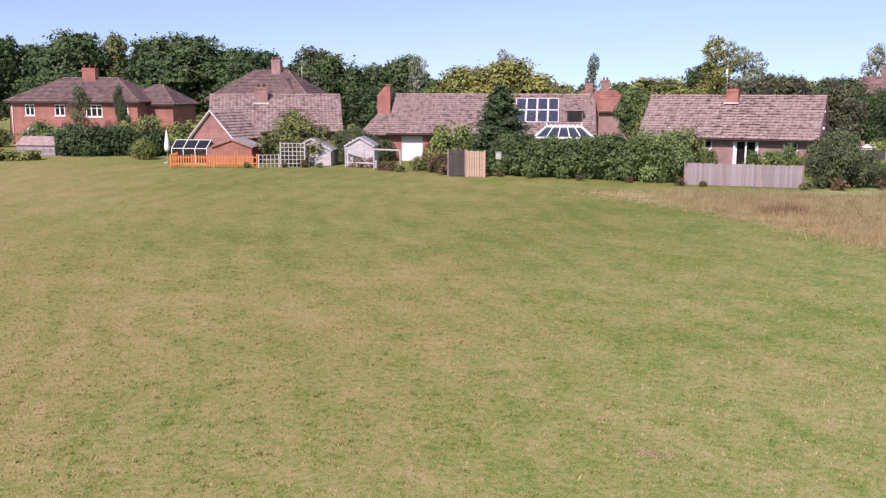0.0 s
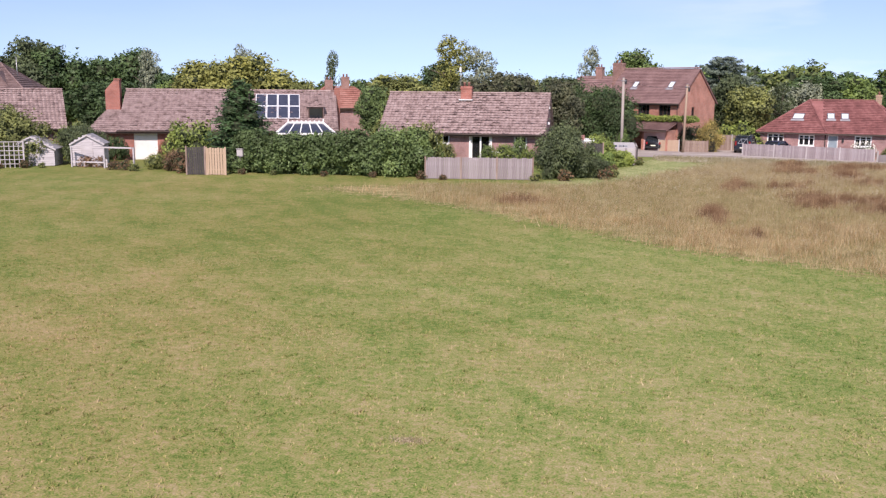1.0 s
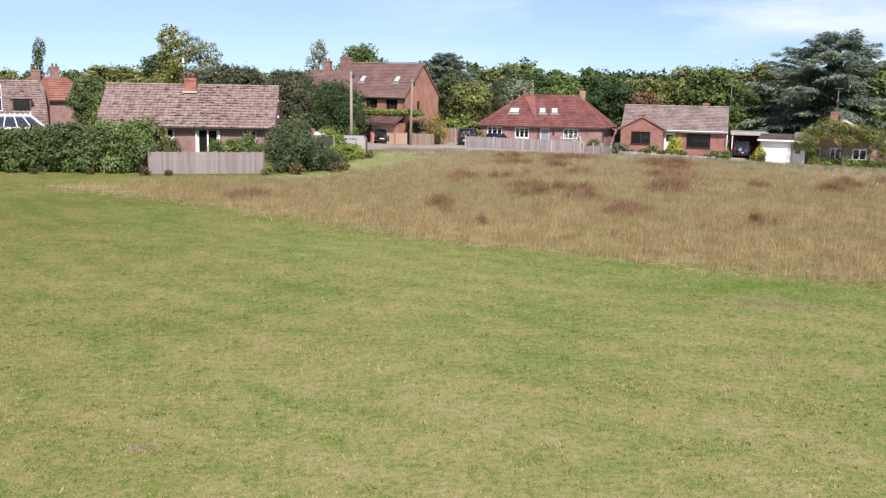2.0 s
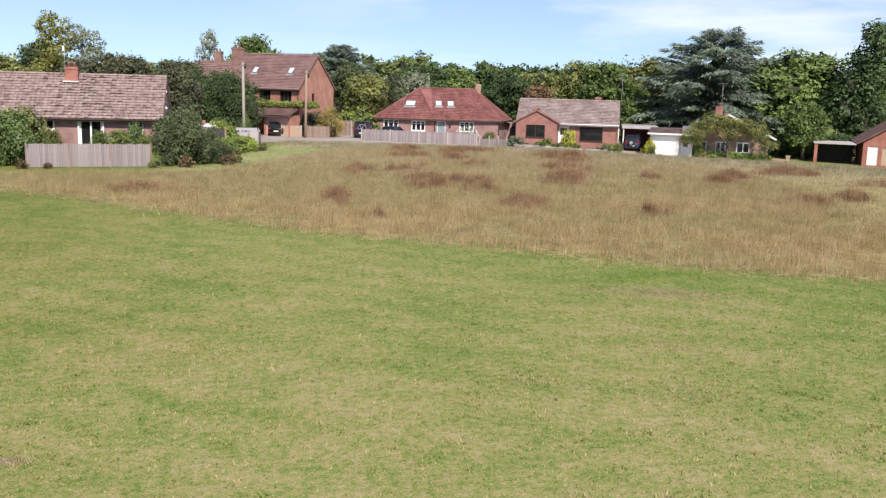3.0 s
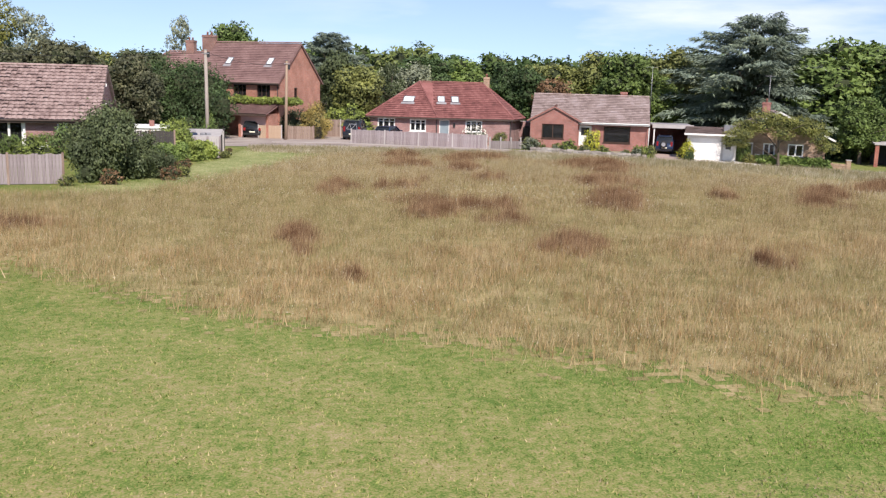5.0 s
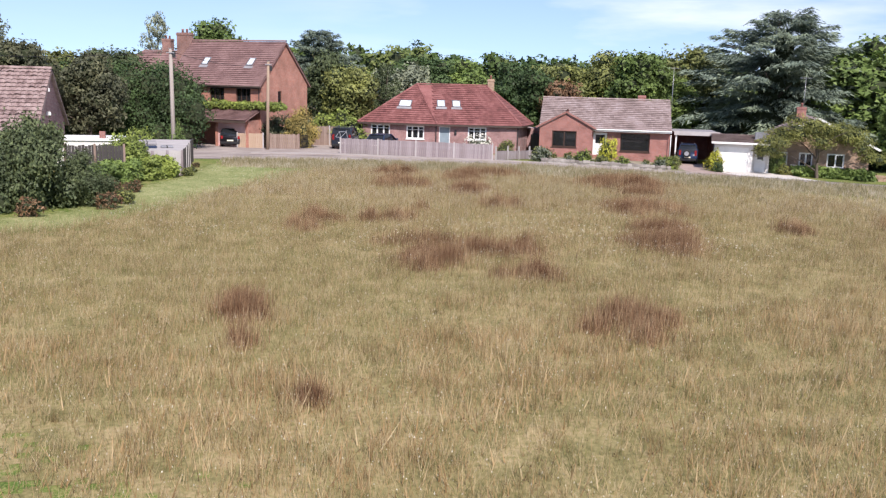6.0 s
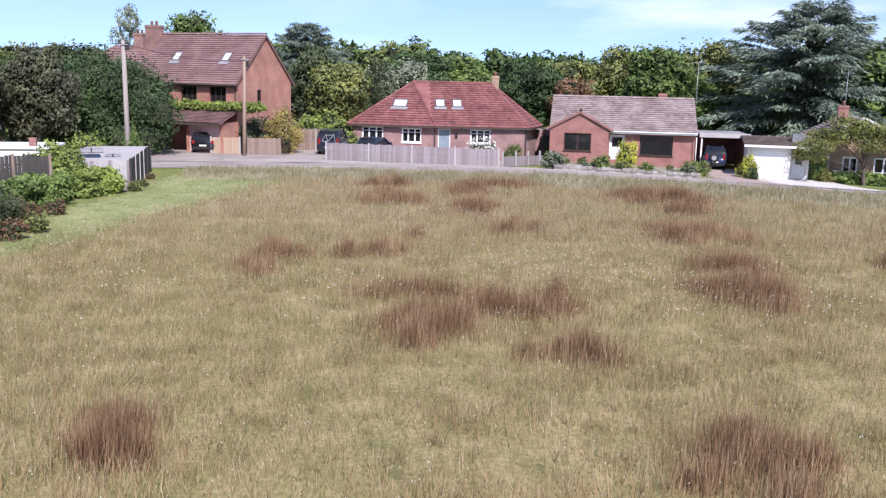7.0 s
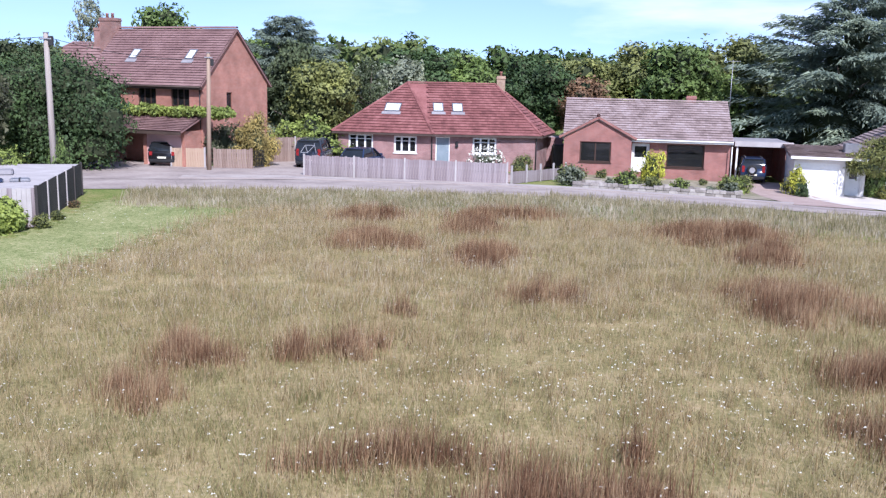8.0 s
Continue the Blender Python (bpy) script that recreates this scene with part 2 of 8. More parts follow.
M_SOLAR = material("dark_blue_solar_cells", [(0.030, 0.034, 0.052), (0.046, 0.050, 0.072)], 2.0, 0.15, spec=0.6)
M_ALU = material("white_aluminium_rail", [(0.66, 0.67, 0.68), (0.76, 0.77, 0.78)], 3.0, 0.4)
M_ROAD = material("pale_worn_asphalt", [(0.235, 0.196, 0.178), (0.320, 0.272, 0.245), (0.395, 0.342, 0.306)], 0.45, 0.92, speck=0.25, bump=0.3, world_space=True)
M_PATH = material("pale_footway_asphalt", [(0.270, 0.230, 0.212), (0.360, 0.315, 0.288), (0.430, 0.385, 0.355)], 0.6, 0.92, speck=0.3, bump=0.3, world_space=True)
M_GARDEN = material("rough_garden_ground", [(0.15, 0.15, 0.085), (0.25, 0.225, 0.15), (0.36, 0.31, 0.25)], 0.9, 0.95, speck=0.3, bump=0.5, world_space=True)
M_DRIVE = material("pinkish_block_drive", [(0.30, 0.22, 0.19), (0.42, 0.33, 0.29)], 0.7, 0.9, speck=0.2, bump=0.3, world_space=True)
M_APRON = material("pale_concrete_apron", [(0.50, 0.46, 0.42), (0.62, 0.58, 0.54)], 0.6, 0.9, speck=0.1, bump=0.2, world_space=True)
M_STONE = material("mixed_grey_garden_stone", [(0.17, 0.15, 0.135), (0.29, 0.26, 0.24), (0.41, 0.375, 0.35)], 2.0, 0.9, per_object=0.55, bump=0.6, speck=0.3)
M_KERB = material("pale_kerb_stone", [(0.285, 0.245, 0.225), (0.375, 0.328, 0.300)], 1.0, 0.9, per_object=0.1)

LEAF = dict(rough=0.55, through_light=0.12, spec=0.2, island=0.14, per_object=0.16)


def leaf_material(name, c, scale=0.4):
    """Foliage round a middle colour: shaded greens below it, sunlit tips above."""
    low = tuple(v * 0.55 for v in c)
    high = (min(1, c[0] * 1.75), min(1, c[1] * 1.65), min(1, c[2] * 1.45))
    return material(name, [low, c, high], scale, **LEAF)


M_LEAF_DARK = leaf_material("dark_broad_leaf", (0.056, 0.092, 0.036))
M_LEAF_MID = leaf_material("mid_green_leaf", (0.118, 0.172, 0.050))
M_LEAF_OLIVE = leaf_material("olive_leaf", (0.160, 0.178, 0.060))
M_LEAF_YELLOW = leaf_material("yellowing_leaf", (0.205, 0.210, 0.060))
M_LEAF_LIME = leaf_material("bright_lime_leaf", (0.180, 0.230, 0.058), 0.5)
M_LEAF_CONE = leaf_material("dense_conifer_green", (0.062, 0.112, 0.044))
M_LEAF_GOLD = leaf_material("golden_acer_leaf", (0.330, 0.265, 0.090))
M_LEAF_ACID = leaf_material("acid_yellow_green_leaf", (0.400, 0.410, 0.055))
M_LEAF_FEATHER = leaf_material("feathery_yellow_olive_leaf", (0.180, 0.192, 0.060))
M_LEAF_PLUM = leaf_material("dusky_purplish_leaf", (0.082, 0.088, 0.052))
M_LEAF_BLUE = leaf_material("blue_green_needles", (0.165, 0.208, 0.160))
M_LEAF_RUST = leaf_material("russet_leaf", (0.170, 0.105, 0.062))
M_LEAF_GREY = leaf_material("grey_green_leaf", (0.180, 0.205, 0.148))
M_LEAF_HEDGE = leaf_material("hedge_leaf", (0.108, 0.158, 0.058), 0.6)
M_LEAF_DUSK = leaf_material("dusky_shrub_leaf", (0.080, 0.104, 0.050), 0.6)
M_WOODS = material("woodland_leaf", [(0.035, 0.062, 0.024), (0.062, 0.103, 0.034), (0.110, 0.152, 0.045), (0.165, 0.190, 0.062)], 0.075, rough=0.6, through_light=0.15, spec=0.15, island=0.12, detail=1.5, world_space=True)
M_BARK = material("grey_brown_bark", [(0.07, 0.055, 0.042), (0.14, 0.115, 0.092)], 3.0, 0.9, bump=0.6, stretch=(3, 3, 0.5))
# dark green of the crown cores, painting the shade deep between leaves
M_CORE_SHADE = material("painted_crown_shade", [(0.028, 0.037, 0.017), (0.052, 0.064, 0.030)], 2.0, 0.95, bump=0.5, speck=0.3)
M_FLOWER = material("white_petals", [(0.62, 0.61, 0.50), (0.76, 0.75, 0.66)], 5.0, 0.7, through_light=0.2)
M_SORREL = material("russet_seed_stems", [(0.106, 0.054, 0.032), (0.192, 0.106, 0.062), (0.315, 0.190, 0.106), (0.470, 0.345, 0.205)], 1.1, 0.8, island=0.6, through_light=0.25, world_space=True, spec=0.1)
M_GRASS_TALL = material("dry_meadow_grass", [(0.215, 0.165, 0.080), (0.340, 0.265, 0.130), (0.460, 0.365, 0.200), (0.570, 0.470, 0.290)], 0.9, 0.8, island=0.6, speck=0.1, through_light=0.4, world_space=True, spec=0.1)
M_GRASS_UNDER = material("green_meadow_undergrowth", [(0.128, 0.140, 0.050), (0.215, 0.215, 0.080), (0.310, 0.290, 0.118), (0.410, 0.360, 0.180)], 0.7, 0.8, island=0.5, speck=0.1, through_light=0.4, world_space=True, spec=0.1)
M_GRASS_RUSSET = material("brown_flowering_grass", [(0.290, 0.190, 0.090), (0.440, 0.300, 0.150), (0.550, 0.395, 0.220), (0.640, 0.510, 0.310)], 0.9, 0.8, island=0.45, speck=0.1, through_light=0.4, world_space=True, spec=0.1)
M_SEEDHEAD = material("dark_seed_heads", [(0.085, 0.055, 0.032), (0.190, 0.125, 0.075), (0.360, 0.270, 0.170)], 1.5, 0.85, island=0.6, world_space=True, spec=0.1)
M_PALEHEAD = material("bleached_seed_heads", [(0.42, 0.36, 0.24), (0.56, 0.50, 0.38), (0.68, 0.64, 0.52)], 1.5, 0.85, island=0.5, through_light=0.2, world_space=True, spec=0.1)
TURF = [(0.086, 0.142, 0.030), (0.142, 0.186, 0.048), (0.216, 0.220, 0.076), (0.278, 0.240, 0.112), (0.330, 0.270, 0.155)]
PATH_TURF = [(0.096, 0.118, 0.040), (0.150, 0.170, 0.066), (0.205, 0.212, 0.096), (0.260, 0.246, 0.130), (0.32, 0.29, 0.170)]
M_THATCH = material("meadow_thatch", [(0.150, 0.138, 0.058), (0.255, 0.218, 0.100), (0.380, 0.300, 0.165)], 1.1, 0.95, speck=0.5, bump=0.6, world_space=True, spec=0.05)


def turf_material(name, stops, blade=0.0, gain=1.0):
    """Mown turf: broad green and straw areas, patches, tufts and single-leaf grain, all by place in the field."""
    m = bpy.data.materials.new(name)
    m.use_nodes = True
    N, L = m.node_tree.nodes, m.node_tree.links
    bs = N["Principled BSDF"]
    bs.inputs["Roughness"].default_value, bs.inputs["Specular IOR Level"].default_value = 0.9, 0.08
    co = N.new("ShaderNodeNewGeometry")
    total = None
    for scale, weight, detail in ((0.045, 0.42, 3), (0.30, 0.36, 4), (1.6, 0.40, 4), (6.5, 0.70, 3), (26.0, 0.85, 2)):
        n = N.new("ShaderNodeTexNoise")
        n.inputs["Scale"].default_value, n.inputs["Detail"].default_value = scale, detail
        L.new(co.outputs["Position"], n.inputs["Vector"])
        c = N.new("ShaderNodeMath")
        c.operation = "SUBTRACT"
        L.new(n.outputs["Fac"], c.inputs[0])
        c.inputs[1].default_value = 0.5
        k = N.new("ShaderNodeMath")
        k.operation = "MULTIPLY_ADD"
        L.new(c.outputs[0], k.inputs[0])
        k.inputs[1].default_value = weight * 1.35
        if total is None:
            k.inputs[2].default_value = 0.48
        else:
            L.new(total, k.inputs[2])
        total = k.outputs[0]
        if scale == 6.5:
            height = n
    # the sward is thin and brownish towards -x
    sep = N.new("ShaderNodeSeparateXYZ")
    L.new(co.outputs["Position"], sep.inputs[0])
    dry = N.new("ShaderNodeMapRange")
    dry.inputs["From Min"].default_value, dry.inputs["From Max"].default_value = 3.0, -13.0
    dry.inputs["To Min"].default_value, dry.inputs["To Max"].default_value = -0.15, 0.85
    L.new(sep.outputs["X"], dry.inputs["Value"])
    drift = N.new("ShaderNodeTexNoise")
    drift.inputs["Scale"].default_value, drift.inputs["Detail"].default_value = 0.16, 4
    L.new(co.outputs["Position"], drift.inputs["Vector"])
    thin = N.new("ShaderNodeMath")
    thin.operation, thin.use_clamp = "MULTIPLY_ADD", True
    L.new(drift.outputs["Fac"], thin.inputs[0])
    thin.inputs[1].default_value = 1.3
    away = N.new("ShaderNodeMath")
    away.operation = "SUBTRACT"
    L.new(dry.outputs["Result"], away.inputs[0])
    away.inputs[1].default_value = 0.65
    L.new(away.outputs[0], thin.inputs[2])
    # the turf stays greener towards the long grass
    lush = N.new("ShaderNodeVectorMath")
    lush.operation = "DOT_PRODUCT"
    lush.inputs[1].default_value = (0.50, 0.87, 0.0)
    L.new(co.outputs["Position"], lush.inputs[0])
    gr = N.new("ShaderNodeMapRange")
    gr.inputs["From Min"].default_value, gr.inputs["From Max"].default_value = 13.0, 33.0
    gr.inputs["To Min"].default_value, gr.inputs["To Max"].default_value = 0.035, -0.105
    L.new(lush.outputs["Value"], gr.inputs["Value"])
    k = N.new("ShaderNodeMath")
    k.operation = "ADD"
    L.new(total, k.inputs[0])
    L.new(gr.outputs["Result"], k.inputs[1])
    total = k.outputs[0]
    # faint passes of the mower, bending with the edge of the long grass
    bend = N.new("ShaderNodeVectorMath")
    bend.operation = "DISTANCE"
    bend.inputs[1].default_value = (46.0, 88.0, 0.0)
    L.new(co.outputs["Position"], bend.inputs[0])
    wob = N.new("ShaderNodeTexNoise")
    wob.inputs["Scale"].default_value, wob.inputs["Detail"].default_value = 0.11, 2
    L.new(co.outputs["Position"], wob.inputs["Vector"])
    ph = N.new("ShaderNodeMath")
    ph.operation = "MULTIPLY_ADD"
    L.new(wob.outputs["Fac"], ph.inputs[0])
    ph.inputs[1].default_value = 7.0
    L.new(bend.outputs["Value"], ph.inputs[2])
    fr = N.new("ShaderNodeMath")
    fr.operation = "MULTIPLY"
    fr.inputs[1].default_value = 3.4
    L.new(ph.outputs[0], fr.inputs[0])
    wv = N.new("ShaderNodeMath")
    wv.operation = "SINE"
    L.new(fr.outputs[0], wv.inputs[0])
    k = N.new("ShaderNodeMath")
    k.operation = "MULTIPLY_ADD"
    L.new(wv.outputs[0], k.inputs[0])
    k.inputs[1].default_value = 0.04
    L.new(total, k.inputs[2])
    total = k.outputs[0]
    if blade:
        k = N.new("ShaderNodeMath")
        k.operation = "MULTIPLY_ADD"
        L.new(co.outputs["Random Per Island"], k.inputs[0])
        k.inputs[1].default_value = blade
        sub = N.new("ShaderNodeMath")
        sub.operation = "SUBTRACT"
        L.new(total, sub.inputs[0])
        sub.inputs[1].default_value = blade / 2
        L.new(sub.outputs[0], k.inputs[2])
        total = k.outputs[0]
    ramp = N.new("ShaderNodeValToRGB")
    cr = ramp.color_ramp
    cr.elements[0].position, cr.elements[0].color = 0.15, (*[v * gain for v in stops[0]], 1)
    cr.elements[1].position, cr.elements[1].color = 0.85, (*[v * gain for v in stops[-1]], 1)
    for i, c in enumerate(stops[1:-1]):
        cr.elements.new(0.15 + 0.7 * (i + 1) / (len(stops) - 1)).color = (*[v * gain for v in c], 1)
    L.new(total, ramp.inputs["Fac"])
    brown = N.new("ShaderNodeMix")
    brown.data_type, brown.blend_type = "RGBA", "MULTIPLY"
    L.new(thin.outputs[0], brown.inputs["Factor"])
    L.new(ramp.outputs["Color"], brown.inputs["A"])
    brown.inputs["B"].default_value = (0.94, 0.845, 0.80, 1)
    L.new(brown.outputs["Result"], bs.inputs["Base Color"])
    b = N.new("ShaderNodeBump")
    b.inputs["Strength"].default_value, b.inputs["Distance"].default_value = 0.5, 0.03
    L.new(height.outputs["Fac"], b.inputs["Height"])
    L.new(b.outputs["Normal"], bs.inputs["Normal"])
    return m


M_GROUND = turf_material("mown_turf", TURF)
M_GRASS_SHORT = turf_material("mown_grass_blades", TURF, 0.4, 1.12)
M_GRASS_PATH = turf_material("fresh_green_path_grass", PATH_TURF, 0.4, 1.45)
M_PATH_TURF = turf_material("light_green_path_turf", PATH_TURF, 0.0, 1.42)
M_GRASS_TUFT = turf_material("darker_grass_tufts", TURF, 0.45, 1.12)
M_GRASS_ROUGH = material("rough_olive_grass", [(0.180, 0.172, 0.078), (0.300, 0.262, 0.140), (0.430, 0.360, 0.225)], 0.6, 0.8, island=0.4, through_light=0.4, world_space=True, spec=0.1)
M_GRASS_PALE = material("pale_dry_verge_grass", [(0.410, 0.345, 0.235), (0.540, 0.465, 0.345), (0.660, 0.585, 0.475)], 0.4, 0.8, island=0.4, through_light=0.5, world_space=True, spec=0.1)
M_DEAD_GRASS = material("dead_brown_turf", [(0.190, 0.155, 0.092), (0.265, 0.215, 0.140), (0.340, 0.280, 0.190)], 2.0, 0.95, island=0.5, world_space=True, spec=0.05)
M_STRAW_GRASS = material("bleached_turf", [(0.23, 0.205, 0.085), (0.31, 0.265, 0.13), (0.40, 0.335, 0.195)], 2.0, 0.9, island=0.5, world_space=True, spec=0.05)
M_FLUSH_GRASS = material("fresh_green_turf", [(0.10, 0.19, 0.035), (0.155, 0.26, 0.05), (0.23, 0.33, 0.08)], 1.2, 0.85, island=0.5, through_light=0.2, world_space=True, spec=0.08)


# ---- building helpers ----
def part(name, bm, mat, parent=None, label=""):
    me = bpy.data.meshes.new(name)
    bm.to_mesh(me)
    bm.free()
    return part_mesh(name, me, mat, parent, label)


def part_mesh(name, me, mat, parent=None, label=""):
    if mat and not me.materials:
        me.materials.append(mat)
    ob = new(name, me)
    if parent:
        ob.parent = parent
    if label:
        tagged(ob, label)
    return ob


def thing(name, label, category, x, y, z=None, rot=0.0, group="", kind=""):
    ob = new(name)
    ob.empty_display_size = 0.3
    ob.matrix_world = pose(x, y, ground_z(x, y) if z is None else z, 0, 0, rot)
    return tagged(ob, label, category, group, kind)


def faces_mesh(name, verts, faces, smooth=False):
    me = bpy.data.meshes.new(name)
    me.from_pydata([tuple(v) for v in verts], [], [tuple(f) for f in faces])
    if smooth:
        me.polygons.foreach_set("use_smooth", [True] * len(me.polygons))
    me.update()
    return me


def quads_mesh(name, V):
    """One mesh from an array (n, k, 3): n separate faces of k corners."""
    n, k = V.shape[:2]
    me = bpy.data.meshes.new(name)
    me.vertices.add(n * k)
    me.vertices.foreach_set("co", np.ascontiguousarray(V, dtype=np.float32).ravel())
    me.loops.add(n * k)
    me.loops.foreach_set("vertex_index", np.arange(n * k, dtype=np.int32))
    me.polygons.add(n)
    me.polygons.foreach_set("loop_start", np.arange(0, n * k, k, dtype=np.int32))
    me.update(calc_edges=True)
    return me


def add_box(bm, lo, hi, m=None):
    r = bmesh.ops.create_cube(bm, size=1.0)
    c = [(l + h) / 2 for l, h in zip(lo, hi)]
    s = [h - l for l, h in zip(lo, hi)]
    t = Matrix.Translation(c) @ Matrix.Diagonal((*s, 1))
    if m:
        t = m @ t
    bmesh.ops.transform(bm, matrix=t, verts=r["verts"])
    return r["verts"]


def box(lo, hi, bevel=0.0, m=None):
    bm = bmesh.new()
    add_box(bm, lo, hi, m)
    if bevel:
        bmesh.ops.bevel(bm, geom=bm.edges[:], offset=bevel, segments=2, affect="EDGES")
    return bm


def add_bar(bm, p, q, w, d=None):
    """A square bar from p to q."""
    p, q = Vector(p), Vector(q)
    length = (q - p).length
    m = Matrix.Translation((p + q) / 2) @ (q - p).to_track_quat("Z", "Y").to_matrix().to_4x4()
    add_box(bm, (-w / 2, -(d or w) / 2, -length / 2), (w / 2, (d or w) / 2, length / 2), m)


def add_tube(bm, points, radii, sides=7):
    rings = []
    points = [Vector(p) for p in points]
    for i, p in enumerate(points):
        way = (points[min(i + 1, len(points) - 1)] - points[max(i - 1, 0)]).normalized()
        q = way.to_track_quat("Z", "Y")
        rings.append([bm.verts.new(p + q @ Vector((math.cos(6.2832 * k / sides) * radii[i], math.sin(6.2832 * k / sides) * radii[i], 0))) for k in range(sides)])
    for r0, r1 in zip(rings, rings[1:]):
        for k in range(sides):
            f = bm.faces.new((r0[k], r0[(k + 1) % sides], r1[(k + 1) % sides], r1[k]))
            f.smooth = True
    bm.faces.new(rings[-1])
    bm.faces.new(rings[0][::-1])


def step(a, b, v):
    v = min(1.0, max(0.0, (v - a) / (b - a)))
    return v * v * (3 - 2 * v)


def ground_z(x, y):
    """The lie of the land: level turf that falls away to the road and the houses beyond it."""
    o = 0.5 * max(0.0, x - 23.8)
    z = -step(77.8 - o, 108 - 1.1 * o, y) * (0.49 + 0.03 * max(0.0, x - 8.6))
    z -= 0.7 * step(-34, -48, x) * step(66, 80, y)
    return z


def ground_array(X, Y):
    o = 0.5 * np.maximum(0, X - 23.8)
    def st(a, b, v):
        v = np.clip((v - a) / (b - a), 0, 1)
        return v * v * (3 - 2 * v)
    return -st(77.8 - o, 108 - 1.1 * o, Y) * (0.49 + 0.03 * np.maximum(0, X - 8.6)) - 0.7 * st(-34, -48, X) * st(66, 80, Y)


def inside(poly, X, Y):
    """Which points lie in the polygon."""
    res = np.zeros(X.shape, bool)
    j = len(poly) - 1
    for i in range(len(poly)):
        (xi, yi), (xj, yj) = poly[i], poly[j]
        if yi != yj:
            res ^= ((yi > Y) != (yj > Y)) & (X < (xj - xi) * (Y - yi) / (yj - yi) + xi)
        j = i
    return res


# ---- the ground ----
def ground_sheet():
    xs = np.concatenate([[-3000, -1500, -700, -400, -250], np.arange(-180, 181, 2.0), [250, 400, 700, 1500, 3000]])
    ys = np.concatenate([[-3000, -1500, -700, -300, -120, -60], np.arange(-30, 171, 2.0), [220, 300, 450, 800, 1500, 3000]])
    X, Y = np.meshgrid(xs, ys)
    Z = ground_array(X, Y)
    V = np.stack([X, Y, Z], -1).reshape(-1, 3)
    w = len(xs)
    F = [(j * w + i, j * w + i + 1, (j + 1) * w + i + 1, (j + 1) * w + i) for j in range(len(ys) - 1) for i in range(w - 1)]
    ob = part_mesh("ground", faces_mesh("ground", V, F, True), M_GROUND)
    return tagged(ob, "mown village green, patchy green and straw-coloured turf", "grass", kind="structure")


def strip(name, centre, widths, lift, mat, label, category, kind="structure", thick=0.0):
    """A ribbon that follows the land along a line; centre: (x, y) points."""
    pts = []
    for (x0, y0), (x1, y1) in zip(centre, centre[1:]):
        n = max(1, int(math.hypot(x1 - x0, y1 - y0) / 1.5))
        pts += [(x0 + (x1 - x0) * i / n, y0 + (y1 - y0) * i / n) for i in range(n)]
    pts.append(centre[-1])
    V, F = [], []
    cols = 5
    for i, (x, y) in enumerate(pts):
        xa, ya = pts[max(0, i - 1)]
        xb, yb = pts[min(len(pts) - 1, i + 1)]
        l = math.hypot(xb - xa, yb - ya)
        nx, ny = -(yb - ya) / l, (xb - xa) / l
        row = []
        for k in range(cols):
            s = widths[0] + (widths[1] - widths[0]) * k / (cols - 1)
            px, py = x + nx * s, y + ny * s
            row.append((px, py, ground_z(px, py) + lift))
        if thick:
            row = [(row[0][0], row[0][1], row[0][2] - thick)] + row + [(row[-1][0], row[-1][1], row[-1][2] - thick)]
        V += row
    c = cols + (2 if thick else 0)
    for i in range(len(pts) - 1):
        for k in range(c - 1):
            F.append((i * c + k, (i + 1) * c + k, (i + 1) * c + k + 1, i * c + k + 1))
    ob = part_mesh(name, faces_mesh(name, V, F), mat)
    ob.data.flip_normals()
    return tagged(ob, label, category, kind=kind)


def edge_distance(poly, X, Y):
    """How far points lie from the polygon's outline."""
    best = np.full(X.shape, 1e9)
    for (x0, y0), (x1, y1) in zip(poly, poly[1:] + poly[:1]):
        dx, dy = x1 - x0, y1 - y0
        t = np.clip(((X - x0) * dx + (Y - y0) * dy) / (dx * dx + dy * dy), 0, 1)
        best = np.minimum(best, np.hypot(X - x0 - t * dx, Y - y0 - t * dy))
    return best


def patch(name, poly, lift, mat, label, category, coarse=1.6, ragged=0.9, seed=1):
    """A thin sheet over the land inside a polygon: large cells within, a fringe of small scattered ones along its edge."""
    rng = np.random.default_rng(seed)
    px, py = zip(*poly)
    fine = coarse / 8
    out = []
    xs, ys = np.arange(min(px) - 2, max(px) + 2, coarse), np.arange(min(py) - 2, max(py) + 2, coarse)
    CX, CY = [v.ravel() for v in np.meshgrid(xs, ys)]
    mx, my = CX + coarse / 2, CY + coarse / 2
    inn, far = inside(poly, mx, my), edge_distance(poly, mx, my)
    big = inn & (far > 2.6)
    rim = (far <= 2.6)
    fx, fy = np.meshgrid(np.arange(8) * fine, np.arange(8) * fine)
    FX, FY = (CX[rim][:, None] + fx.ravel()).ravel(), (CY[rim][:, None] + fy.ravel()).ravel()
    keep = inside(poly, FX + fine / 2 + rng.normal(0, ragged * 0.7, FX.shape), FY + fine / 2 + rng.normal(0, ragged * 0.7, FX.shape))
    for X, Y, c in ((CX[big], CY[big], coarse), (FX[keep], FY[keep], fine)):
        q = np.stack([np.stack([X + a, Y + b], 1) for a, b in ((0, 0), (c, 0), (c, c), (0, c))], 1)
        out.append(np.concatenate([q, (ground_array(q[..., 0], q[..., 1]) + lift)[..., None]], -1))
    ob = part_mesh(name, quads_mesh(name, np.concatenate(out)), mat)
    return tagged(ob, label, category, kind="structure")


